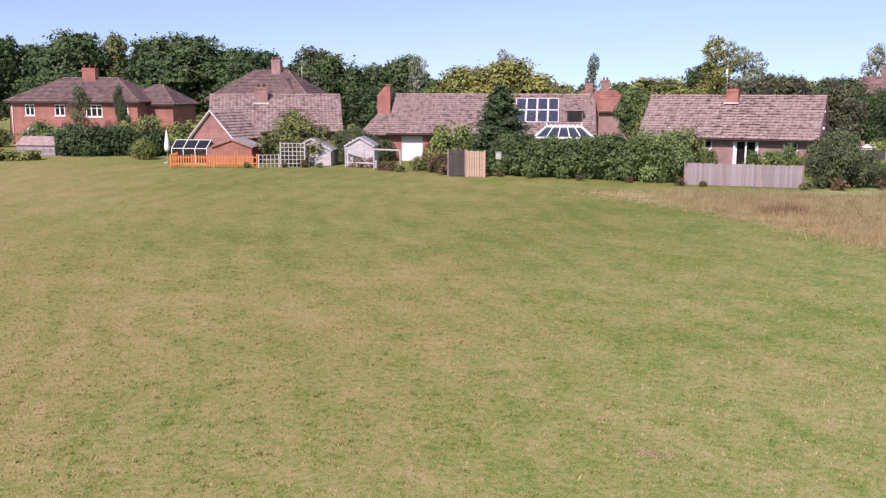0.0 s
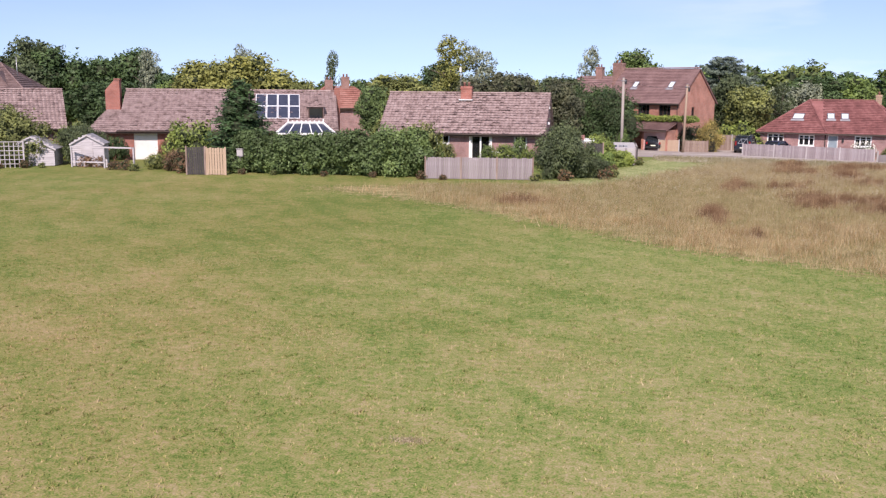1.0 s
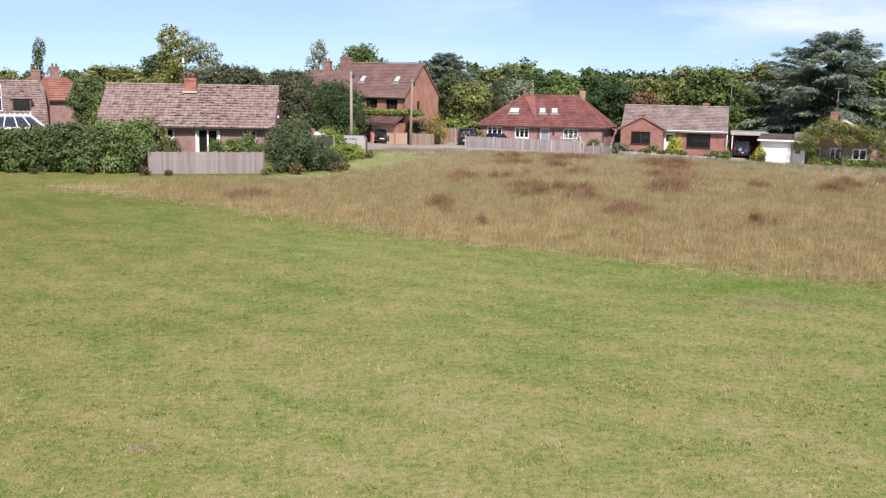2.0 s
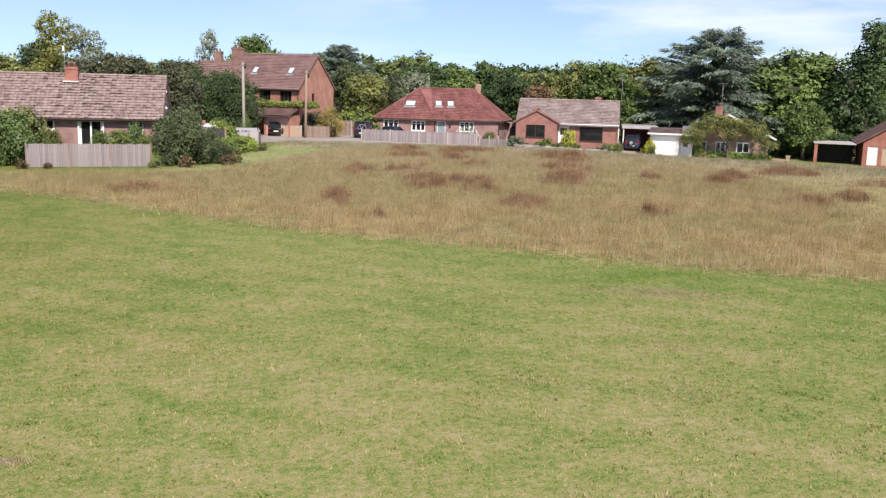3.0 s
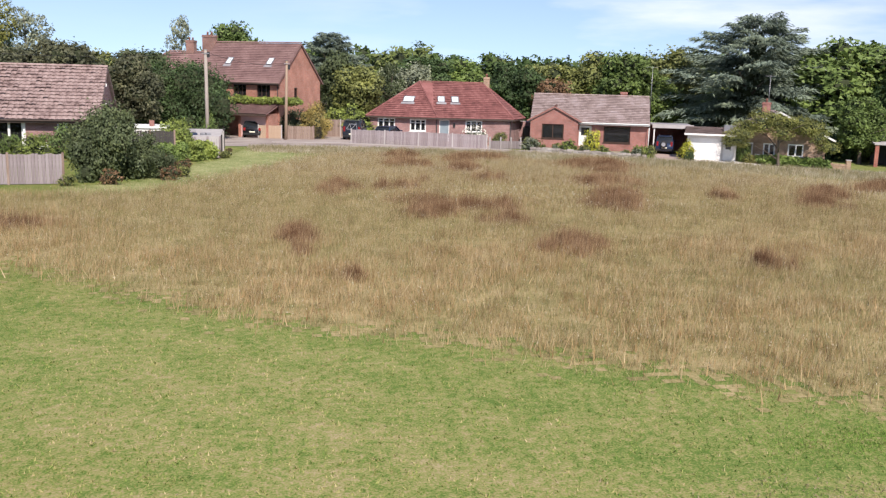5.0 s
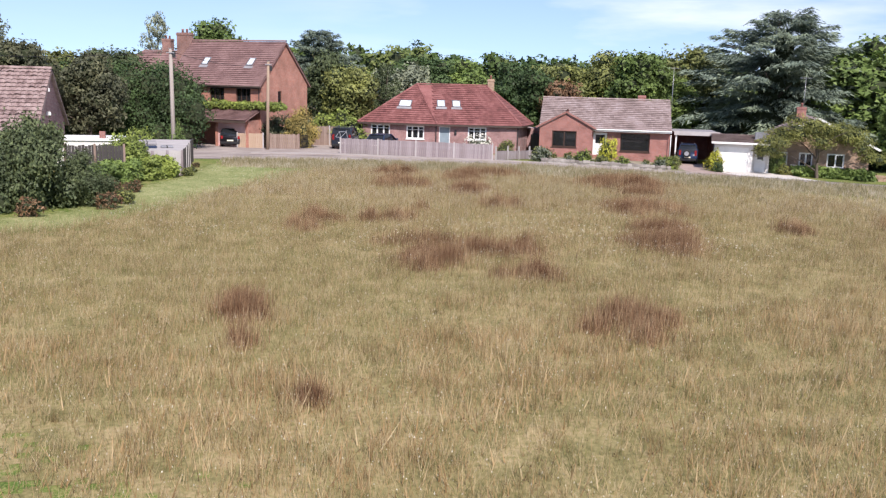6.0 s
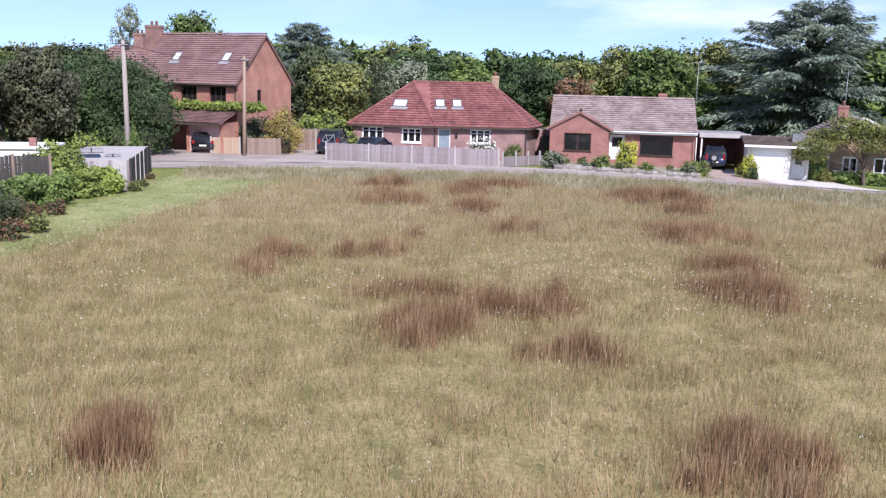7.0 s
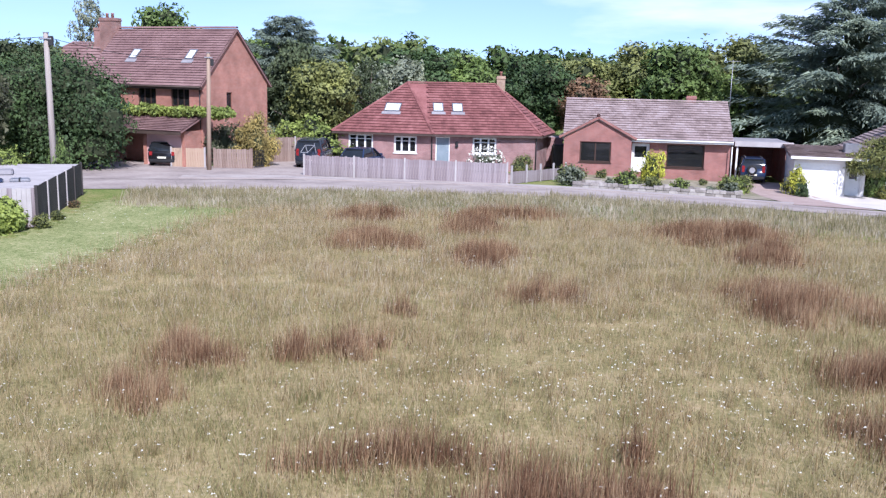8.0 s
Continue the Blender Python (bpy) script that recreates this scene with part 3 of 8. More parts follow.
ROAD = [(-160, 92.5), (-60, 92.5), (-12, 92.8), (3, 92.8), (10, 92.6), (17, 91.4), (23, 89.5), (28, 87.2), (33, 84.2), (38, 80.6), (43, 76.6), (48, 72.2), (55, 66), (75, 50), (110, 24), (160, -10)]
MEADOW = [(-19, 54.5), (-10, 49.2), (-2.5, 42.6), (2.1, 37.8), (7.5, 34.9), (13, 31.0), (18.4, 28.3), (30, 23.5), (62, 13), (76, 20), (64, 42), (48, 57), (42, 62.6), (37, 67.2), (32, 71.4), (28.6, 73.9), (24.6, 76.4), (20.4, 79.0), (15.3, 80.9), (9.7, 82.3), (7.4, 82.6),
          (6.4, 81.4), (5.0, 78.0), (3.8, 75.2), (2.0, 70.0), (0.0, 65.0), (-2.4, 60.2), (-4.8, 58.2), (-8, 57.4), (-15, 56.6)]
ground_sheet()
strip("road", ROAD, (-2.5, 3.2), 0.03, M_ROAD, "pale sun-bleached asphalt lane beside the meadow", "road")
strip("footway", ROAD[3:9], (3.42, 5.2), 0.08, M_PATH, "pale worn footway between kerb and gardens", "pavement", thick=0.1)
strip("kerb", ROAD[3:9], (3.22, 3.40), 0.09, M_KERB, "low pale stone kerb along the lane", "kerb", thick=0.14)
patch("mown_path", [(-5.5, 58.2), (-2.5, 60.2), (-0.1, 65.0), (1.9, 70.0), (3.7, 75.2), (6.3, 81.4), (7.0, 83.5), (1.0, 86.0), (0.3, 78), (-1.3, 73.4), (-2.4, 68), (-3.6, 64.0), (-6.4, 61.6)], 0.009, M_PATH_TURF, "smooth light green mown path beside the meadow", "grass", ragged=0.4, seed=3)
patch("meadow_floor", MEADOW, 0.005, M_THATCH, "dry thatch under the long meadow grass", "ground")


# ---- houses ----
def wall(house, p0, p1, height, mat, openings=(), peak=0.0, thick=0.28, base=-0.6, name="wall"):
    """One wall of a house, seen from outside from p0 on the left to p1; openings: (u0, u1, z0, z1); peak: height of its gable. Returns its frame."""
    p0, p1 = Vector((*p0, 0)), Vector((*p1, 0))
    d = (p1 - p0).normalized()
    n = Vector((d.y, -d.x, 0))
    length = (p1 - p0).length
    us = sorted({0.0, length, *[u for o in openings for u in o[:2]]})
    zs = sorted({base, height, *[z for o in openings for z in o[2:4]]})
    solid = {}
    for i in range(len(us) - 1):
        for j in range(len(zs) - 1):
            u, z = (us[i] + us[i + 1]) / 2, (zs[j] + zs[j + 1]) / 2
            solid[i, j] = not any(o[0] < u < o[1] and o[2] < z < o[3] for o in openings)
    bm = bmesh.new()

    def at(u, z, t):
        return bm.verts.new(p0 + d * u - n * t + Vector((0, 0, z)))

    for (i, j), s in solid.items():
        if not s:
            continue
        u0, u1, z0, z1 = us[i], us[i + 1], zs[j], zs[j + 1]
        bm.faces.new([at(u0, z0, 0), at(u1, z0, 0), at(u1, z1, 0), at(u0, z1, 0)])
        bm.faces.new([at(u0, z1, thick), at(u1, z1, thick), at(u1, z0, thick), at(u0, z0, thick)])
        for (di, dj), (a0, a1) in {(-1, 0): ((u0, z0), (u0, z1)), (1, 0): ((u1, z1), (u1, z0)), (0, 1): ((u0, z1), (u1, z1)), (0, -1): ((u1, z0), (u0, z0))}.items():
            if not solid.get((i + di, j + dj), False):
                bm.faces.new([at(*a0, 0), at(*a1, 0), at(*a1, thick), at(*a0, thick)])
    if peak:
        for t0, t1 in ((0, thick),):
            a = [at(0, height, t0), at(length, height, t0), at(length / 2, height + peak, t0)]
            b = [at(0, height, t1), at(length, height, t1), at(length / 2, height + peak, t1)]
            bm.faces.new(a)
            bm.faces.new(b[::-1])
            for k in (1, 2):
                bm.faces.new([a[k], a[(k + 1) % 3], b[(k + 1) % 3], b[k]])
    bmesh.ops.remove_doubles(bm, verts=bm.verts[:], dist=0.001)
    part(name, bm, mat, house)
    return p0, d, n


def window(house, fr, u0, u1, z0, z1, mat, lights=2, bars=0.0, name="window", sill=True, top_light=False, glass=None, inset=0.07):
    """A glazed frame in an opening of the wall with frame fr."""
    p0, d, n = fr
    m = Matrix.Translation(p0) @ Matrix(((d.x, -n.x, 0, 0), (d.y, -n.y, 0, 0), (0, 0, 1, 0), (0, 0, 0, 1)))
    f = 0.125 if mat is M_WHITE else 0.095
    a, b = inset, inset + 0.07
    step_u = (u1 - u0) / lights
    o = [(u0, z0), (u1, z0), (u1, z1), (u0, z1)]
    i = [(u0 + f, z0 + f), (u1 - f, z0 + f), (u1 - f, z1 - f), (u0 + f, z1 - f)]
    V = [m @ Vector((u, y, z)) for y in (a, b) for u, z in o + i]
    F = []
    for k in range(4):
        n1 = (k + 1) % 4
        F += [(k, n1, 4 + n1, 4 + k), (8 + k, 12 + k, 12 + n1, 8 + n1), (4 + k, 4 + n1, 12 + n1, 12 + k), (k, 8 + k, 8 + n1, n1)]
    w = part_mesh(name, faces_mesh(name, V, F), mat, house)
    for k in range(1, lights):
        part("mullion", box((u0 + step_u * k - f / 2, a + 0.003, z0 + f), (u0 + step_u * k + f / 2, b - 0.003, z1 - f), 0, m), mat, w)
    if top_light:
        zt = z1 - (z1 - z0) * 0.3
        for k in range(lights):
            part("transom", box((u0 + step_u * k + f * 0.6, a + 0.004, zt - 0.025), (u0 + step_u * (k + 1) - f * 0.6, b - 0.004, zt + 0.025), 0, m), mat, w)
    for k in range(lights):
        part("pane", box((u0 + step_u * k + 0.02, a + 0.03, z0 + 0.02), (u0 + step_u * (k + 1) - 0.02, a + 0.038, z1 - 0.02), 0, m), glass or M_GLASS, w)
    if sill:
        part("sill", box((u0 - 0.06, -0.07, z0 - 0.06), (u1 + 0.06, a, z0), 0, m), mat, w)
    return w


def door(house, fr, u0, u1, z0, z1, mat, frame_mat, name="door", glazed=False, panels=0, inset=0.09):
    p0, d, n = fr
    m = Matrix.Translation(p0) @ Matrix(((d.x, -n.x, 0, 0), (d.y, -n.y, 0, 0), (0, 0, 1, 0), (0, 0, 0, 1)))
    bm = bmesh.new()
    f = 0.07
    add_box(bm, (u0, inset - 0.03, z0), (u0 + f, inset + 0.06, z1), m)
    add_box(bm, (u1 - f, inset - 0.03, z0), (u1, inset + 0.06, z1), m)
    add_box(bm, (u0 + f, inset - 0.03, z1 - f), (u1 - f, inset + 0.06, z1), m)
    top = part(name, bm, frame_mat, house)
    leaf = bmesh.new()
    add_box(leaf, (u0 + f, inset, z0), (u1 - f, inset + 0.045, z1 - f), m)
    for k in range(panels):
        h = (z1 - f - z0) / panels
        add_box(leaf, (u0 + f + 0.06, inset - 0.012, z0 + h * k + 0.05), (u1 - f - 0.06, inset, z0 + h * (k + 1) - 0.04), m)
    lf = part("door_leaf", leaf, mat, top)
    part("handle", box((u1 - f - 0.16, inset - 0.05, z0 + 1.0), (u1 - f - 0.06, inset - 0.002, z0 + 1.03), 0, m), M_METAL, top)
    if glazed:
        part("pane", box((u0 + f + 0.14, inset - 0.008, z0 + 1.05), (u1 - f - 0.14, inset - 0.001, z1 - f - 0.14), 0, m), M_CARGLASS, top)
    return top


def roof_slope(house, p0, p1, q1, q0, mat, tile_w=0.32, gauge=0.33, wave=0.035, seed=1, loose=0.0):
    """A tiled slope: eave from p0 to p1, top edge from q0 to q1 (which may meet); boards below, courses of lapped tiles above."""
    rng = random.Random(seed)
    p0, p1, q0, q1 = (Vector(p) for p in (p0, p1, q0, q1))
    mid_up = ((q0 + q1) / 2 - (p0 + p1) / 2)
    nrm = (p1 - p0).cross(mid_up).normalized()
    along = (p1 - p0).normalized()
    up = nrm.cross(along).normalized()
    height = (q0 - p0).dot(up)
    bm = bmesh.new()
    top = [bm.verts.new(v) for v in ((p0, p1, q1, q0) if (q1 - q0).length > 0.01 else (p0, p1, q0))]
    low = [bm.verts.new(v.co - nrm * 0.10) for v in top]
    bm.faces.new(top)
    bm.faces.new(low[::-1])
    for k in range(len(top)):
        bm.faces.new([top[k], low[k], low[(k + 1) % len(top)], top[(k + 1) % len(top)]])
    slope = part("roof_slope", bm, mat, house)
    courses = max(2, round(height / gauge))
    la, ra = (q0 - p0).dot(along) / height, (q1 - p1).dot(along) / height
    width = (p1 - p0).length
    for c in range(courses):
        h0, h1 = height * c / courses - (0.05 if c == 0 else 0.02), height * (c + 1) / courses + 0.05
        h1 = min(h1, height)
        l0, r0, l1, r1 = h0 * la, width + h0 * ra, h1 * la, width + h1 * ra
        V, F = [], []
        n = int((width) / tile_w) + 3
        off = (c % 2) * tile_w * (0.5 if wave < 0.015 else 0.0)
        for t in range(-1, n):
            ua, ub = t * tile_w + off, (t + 1) * tile_w + off - 0.006
            if ub <= min(l0, l1) + 0.02 or ua >= max(r0, r1) - 0.02:
                continue
            lift = rng.uniform(-0.006, 0.010)
            if loose and rng.random() < loose * (0.25 + 1.5 * math.exp(-(((ua - width * 0.58) / (width * 0.22)) ** 2))):
                lift += rng.uniform(0.03, 0.075)
            b = len(V)
            segs = 4 if wave >= 0.015 else 2
            for k in range(segs + 1):
                u = ua + (ub - ua) * k / segs
                wv = wave * (0.5 - 0.5 * math.cos(2 * math.pi * k / segs)) if segs == 4 else wave * rng.uniform(0, 1)
                lo = p0 + along * min(max(u, l0), r0) + up * h0
                hi = p0 + along * min(max(u, l1), r1) + up * h1
                V += [lo + nrm * (0.058 + wv + lift), lo + nrm * (0.080 + wv + lift), hi + nrm * (0.012 + wv * 0.9)]
            for k in range(segs):
                i = b + k * 3
                F += [(i, i + 3, i + 4, i + 1), (i + 1, i + 4, i + 5, i + 2)]
        if F:
            part_mesh("tile_course", faces_mesh("tile_course", V, F), mat, slope)
    return slope, (p0, along, up, nrm)


def ridge_tiles(house, p, q, mat, r=0.13, name="ridge_tiles", lift=0.03):
    p, q = Vector(p), Vector(q)
    n = max(1, int((q - p).length / 0.42))
    d = (q - p).normalized()
    s = d.cross(Vector((0, 0, 1))).normalized()
    u = s.cross(d)
    V, F = [], []
    for k in range(n):
        a, b = p + (q - p) * (k / n) - d * 0.02, p + (q - p) * ((k + 1) / n)
        base = len(V)
        for c, rr in ((a, r * 1.08), (b, r * 0.97)):
            for j in range(6):
                an = math.pi * (j / 5 * 1.1 - 0.05)
                V.append(c + s * (math.cos(an) * rr) + u * (math.sin(an) * rr * 0.8 + lift - 0.02))
        for j in range(5):
            F.append((base + j, base + j + 1, base + 7 + j, base + 6 + j))
    return part_mesh(name, faces_mesh(name, V, F), mat, house)


def chimney(house, x, y, z0, z1, w, d, mat, pots=2, flashing=True):
    bm = bmesh.new()
    add_box(bm, (x - w / 2, y - d / 2, z0), (x + w / 2, y + d / 2, z1 - 0.22))
    add_box(bm, (x - w / 2 - 0.04, y - d / 2 - 0.04, z1 - 0.22), (x + w / 2 + 0.04, y + d / 2 + 0.04, z1 - 0.08))
    add_box(bm, (x - w / 2 - 0.01, y - d / 2 - 0.01, z1 - 0.08), (x + w / 2 + 0.01, y + d / 2 + 0.01, z1))
    st = part("chimney", bm, mat, house)
    for k in range(pots):
        px = x + (k - (pots - 1) / 2) * w * 0.42
        pot = bmesh.new()
        add_tube(pot, [(px, y, z1), (px, y, z1 + 0.25), (px, y, z1 + 0.27), (px, y, z1 + 0.33)], [0.11, 0.09, 0.115, 0.105], 8)
        part("chimney_pot", pot, M_TILE_CLAY, st)
    if flashing:
        f = bmesh.new()
        add_box(f, (x - w / 2 - 0.12, y - d / 2 - 0.30, z0 + 0.06), (x + w / 2 + 0.12, y - d / 2 - 0.004, z0 + 0.16),
                Matrix.Translation((0, 0, 0)))
        part("flashing", f, M_LEAD, st)
    return st


def roof_window(slope, geo, u, v, w, h):
    p0, along, up, nrm = geo
    o = p0 + along * u + up * v
    m = Matrix((( along.x, up.x, nrm.x, o.x), (along.y, up.y, nrm.y, o.y), (along.z, up.z, nrm.z, o.z), (0, 0, 0, 1)))
    bm = bmesh.new()
    f = 0.07
    for lo, hi in (((0, 0, 0), (w, f, 0.15)), ((0, h - f, 0), (w, h, 0.15)), ((0, f, 0), (f, h - f, 0.15)), ((w - f, f, 0), (w, h - f, 0.15))):
        add_box(bm, lo, hi, m)
    rw = part("roof_window", bm, M_METAL, slope)
    return rw, m, (f, w, h)


def skylight(house, geo, u, v, w, h):
    rw, m, (f, w, h) = roof_window(house, geo, u, v, w, h)
    part("pane", box((f, f, 0.10), (w - f, h - f, 0.125), 0, m), M_SKYGLASS, rw)
    part("flashing", box((-0.12, -0.34, 0.07), (w + 0.12, -0.02, 0.10), 0, m), M_FELT, rw)


def gutter(house, p, q, mat=None, name="gutter"):
    bm = bmesh.new()
    p, q = Vector(p), Vector(q)
    add_tube(bm, [p, q], [0.06, 0.06], 6)
    return part(name, bm, mat or M_FASCIA, house)


def downpipe(house, x, y, z0, z1, mat):
    bm = bmesh.new()
    add_tube(bm, [(x, y, z1), (x, y, z0)], [0.04, 0.04], 6)
    return part("downpipe", bm, mat, house)


def inner_floor(house, w, d, h, x0=0.0, y0=0.0):
    """Floor and ceiling that close the rooms."""
    part("room_floor", box((x0 + 0.3, y0 + 0.3, 0.02), (x0 + w - 0.3, y0 + d - 0.3, 0.12)), M_INSIDE, house)
    part("room_ceiling", box((x0 + 0.3, y0 + 0.3, h - 0.12), (x0 + w - 0.3, y0 + d - 0.3, h - 0.02)), M_INSIDE, house)


def gable_house(house, W, D, eave, ridge, brick, tile, front=(), over=0.35, verge=0.18, wave=0.035, tile_w=0.32, gauge=0.33, fascia=None, seed=1, left_open=(), right_open=(), loose=0.0):
    """Walls, slopes, ridge and boards of a rectangular gabled house; front wall along x from the origin. Returns frames and slopes."""
    peak = ridge - eave
    fr = wall(house, (0, 0), (W, 0), eave, brick, front)
    rt = wall(house, (W, 0.28), (W, D - 0.28), eave, brick, right_open, 0)
    bk = wall(house, (W, D), (0, D), eave, brick)
    lf = wall(house, (0, D - 0.28), (0, 0.28), eave, brick, left_open, 0)
    for x0, x1 in ((0.0, 0.28), (W - 0.28, W)):
        V = [(x0, 0, eave), (x0, D, eave), (x0, D / 2, ridge - 0.06), (x1, 0, eave), (x1, D, eave), (x1, D / 2, ridge - 0.06)]
        part_mesh("gable", faces_mesh("gable", V, [(0, 2, 1), (3, 4, 5), (0, 3, 5, 2), (1, 2, 5, 4), (0, 1, 4, 3)]), brick, house)
    k = peak / (D / 2)
    ze = eave - over * k
    s1, g1 = roof_slope(house, (-verge, -over, ze + 0.12), (W + verge, -over, ze + 0.12), (W + verge, D / 2, ridge + 0.12), (-verge, D / 2, ridge + 0.12), tile, tile_w, gauge, wave, seed=seed, loose=loose)
    s2, g2 = roof_slope(house, (W + verge, D + over, ze + 0.12), (-verge, D + over, ze + 0.12), (-verge, D / 2, ridge + 0.12), (W + verge, D / 2, ridge + 0.12), tile, tile_w, gauge, wave, seed=seed + 1)
    ridge_tiles(house, (-verge, D / 2, ridge + 0.17), (W + verge, D / 2, ridge + 0.17), tile)
    part("fascia", box((-verge, -over - 0.02, ze - 0.10), (W + verge, -over + 0.005, ze + 0.08)), fascia or M_FASCIA, house)
    part("soffit", box((-verge + 0.02, -over + 0.006, ze - 0.10), (W + verge - 0.02, -0.004, ze - 0.07)), fascia or M_FASCIA, house)
    gutter(house, (-verge, -over - 0.08, ze + 0.06), (W + verge, -over - 0.08, ze + 0.06), fascia)
    inner_floor(house, W, D, eave)
    return fr, rt, lf, bk, g1


# the long low bungalow behind the back fence
def bungalow_a():
    h = thing("bungalow", "low brick bungalow with mottled brown pantile roof", "house", -21.3, 77.9, 0.0, 0.8)
    ops = [(4.7, 5.9, 1.35, 2.15), (7.7, 9.35, 0.1, 2.2), (11.3, 12.4, 1.05, 2.2)]
    fr, rt, lf, bk, g = gable_house(h, 13.75, 7.2, 2.55, 5.4, M_BRICK_PINK, M_TILE_BROWN, ops, over=0.5, wave=0.05, seed=3, loose=0.2)
    window(h, fr, *ops[0], M_WHITE, 2)
    window(h, fr, *ops[1], M_WHITE, 2, name="french_window", sill=False)
    window(h, fr, *ops[2], M_WHITE, 2)
    for u in (7.58, 8.48, 9.36):
        part("door_post", box((u, -0.12, 0.05), (u + 0.13, -0.004, 2.25), 0.01), M_WHITE, h)
    part("threshold", box((7.5, -0.5, -0.1), (9.6, -0.004, 0.08)), M_CONCRETE, h)
    chimney(h, 6.75, 3.1, 4.9, 6.15, 0.95, 0.6, M_BRICK_RED)
    bm = bmesh.new()
    add_tube(bm, [(6.2, 3.3, 5.2), (6.18, 3.3, 7.7)], [0.025, 0.02], 5)
    part("aerial_mast", bm, M_METAL, h)
    part("aerial_box", box((6.06, 3.24, 7.35), (6.22, 3.36, 7.75), 0.02), M_WHITE, h)
    for z in (3.0, 4.3):
        part("security_light", box((13.76, 2.4, z), (13.98, 2.6, z + 0.22), 0.03), M_WHITE, h)


def bungalow_solar():
    h = thing("bungalow", "long low bungalow with brown pantiles and solar panels", "house", -42.1, 71.7, -0.15, 21.5)
    ops = [(1.1, 3.0, 0.0, 2.2), (13.5, 15.0, 1.0, 2.1)]
    fr, rt, lf, bk, g = gable_house(h, 17.9, 9.6, 2.6, 5.6, M_BRICK_RED, M_TILE_BROWN, ops, over=0.5, wave=0.05, seed=11, loose=0.1)
    door(h, fr, *ops[0], M_RENDER, M_RENDER, name="garage_door", panels=1)
    window(h, fr, *ops[1], M_WHITE, 2)
    # array of panels on the front slope
    p0, along, up, nrm = g
    for c in range(4):
        for r in range(2):
            o = p0 + along * (11.2 + c * 0.96) + up * (1.75 + r * 1.92)
            m = Matrix(((along.x, up.x, nrm.x, o.x), (along.y, up.y, nrm.y, o.y), (along.z, up.z, nrm.z, o.z), (0, 0, 0, 1)))
            bm = bmesh.new()
            for lo, hi in (((0, 0, 0.1), (0.92, 0.05, 0.15)), ((0, 1.83, 0.1), (0.92, 1.88, 0.15)), ((0, 0.05, 0.1), (0.05, 1.83, 0.15)), ((0.87, 0.05, 0.1), (0.92, 1.83, 0.15))):
                add_box(bm, lo, hi, m)
            sp = part("solar_panel", bm, M_ALU, h)
            part("glazed_face", box((0.05, 0.05, 0.10), (0.87, 1.83, 0.135), 0, m), M_SOLAR, sp)
    # flat dormer near the end of the roof
    part("dormer", box((15.5, 1.15, 2.9), (16.9, 4.2, 4.42)), M_TILE_BROWN, h)
    part("dormer_roof", box((15.4, 1.0, 4.42), (17.0, 4.3, 4.5)), M_TILE_BROWN, h)
    w = part("dormer_window", box((15.55, 1.10, 3.3), (16.85, 1.146, 4.38)), M_DARKWIN, h)
    part("pane", box((15.65, 1.07, 3.38), (16.75, 1.097, 4.3)), M_CARGLASS, w)
    part("end_pier", box((17.92, 4.2, 0), (18.4, 5.1, 5.9)), M_BRICK_RED, h)
    # lower wing with a tall stack
    part("wing_wall", box((-2.3, 0.35, -0.6), (-0.02, 5.4, 2.3)), M_BRICK_RED, h)
    roof_slope(h, (-2.7, -0.1, 2.25), (1.2, -0.1, 2.25), (0.6, 3.2, 4.05), (-1.5, 3.2, 4.05), M_TILE_BROWN, seed=15)
    roof_slope(h, (-2.7, 6.0, 2.25), (-2.7, -0.1, 2.25), (-1.5, 3.2, 4.05), (-1.5, 3.2, 4.05), M_TILE_BROWN, seed=16)
    roof_slope(h, (0.3, 6.0, 2.25), (-2.7, 6.0, 2.25), (-1.5, 3.2, 4.05), (0.3, 3.2, 4.05), M_TILE_BROWN, seed=17)
    bm = bmesh.new()
    V = [(-1.7, 3.5, 2.5), (-0.5, 3.5, 2.5), (-0.5, 3.5, 6.6), (-0.9, 3.5, 6.6), (-1.7, 3.5, 5.7)]
    a = [bm.verts.new(v) for v in V]
    b = [bm.verts.new((x, y + 0.95, z)) for x, y, z in V]
    bm.faces.new(a)
    bm.faces.new(b[::-1])
    for k in range(5):
        bm.faces.new([a[k], b[k], b[(k + 1) % 5], a[(k + 1) % 5]])
    st = part("chimney", bm, M_BRICK_RED, h)
    part("chimney_cap", box((-0.95, 3.44, 6.6), (-0.44, 4.51, 6.7)), M_BRICK_RED, st)
    # glazed lantern of the garden room
    cx, cy = 13.4, -8.2
    part("garden_room_wall", box((cx - 0.2, cy, -0.3), (cx + 3.9, cy + 3.0, 2.5)), M_WHITE, h)
    bm = bmesh.new()
    lo = [(cx - 0.4, cy - 0.2, 2.55), (cx + 4.1, cy - 0.2, 2.55), (cx + 4.1, cy + 3.2, 2.55), (cx - 0.4, cy + 3.2, 2.55)]
    hi = [(cx + 0.5, cy + 1.5, 3.35), (cx + 3.2, cy + 1.5, 3.35)]
    for p, q in ((0, 0), (1, 1), (2, 1), (3, 0)):
        add_bar(bm, lo[p], hi[q], 0.12)
    add_bar(bm, hi[0], hi[1], 0.16)
    for p in range(4):
        add_bar(bm, lo[p], lo[(p + 1) % 4], 0.14)
    for k in range(1, 5):
        u = k / 5
        a = Vector(lo[0]).lerp(Vector(lo[1]), u)
        add_bar(bm, a, Vector(hi[0]).lerp(Vector(hi[1]), u), 0.07)
    for k in range(9):
        add_bar(bm, (cx + 0.5 + k * 0.34, cy + 1.5, 3.38), (cx + 0.5 + k * 0.34, cy + 1.5, 3.52 + (0.12 if k in (0, 8) else 0)), 0.09)
    lantern = part("lantern_frame", bm, M_WHITE, h)
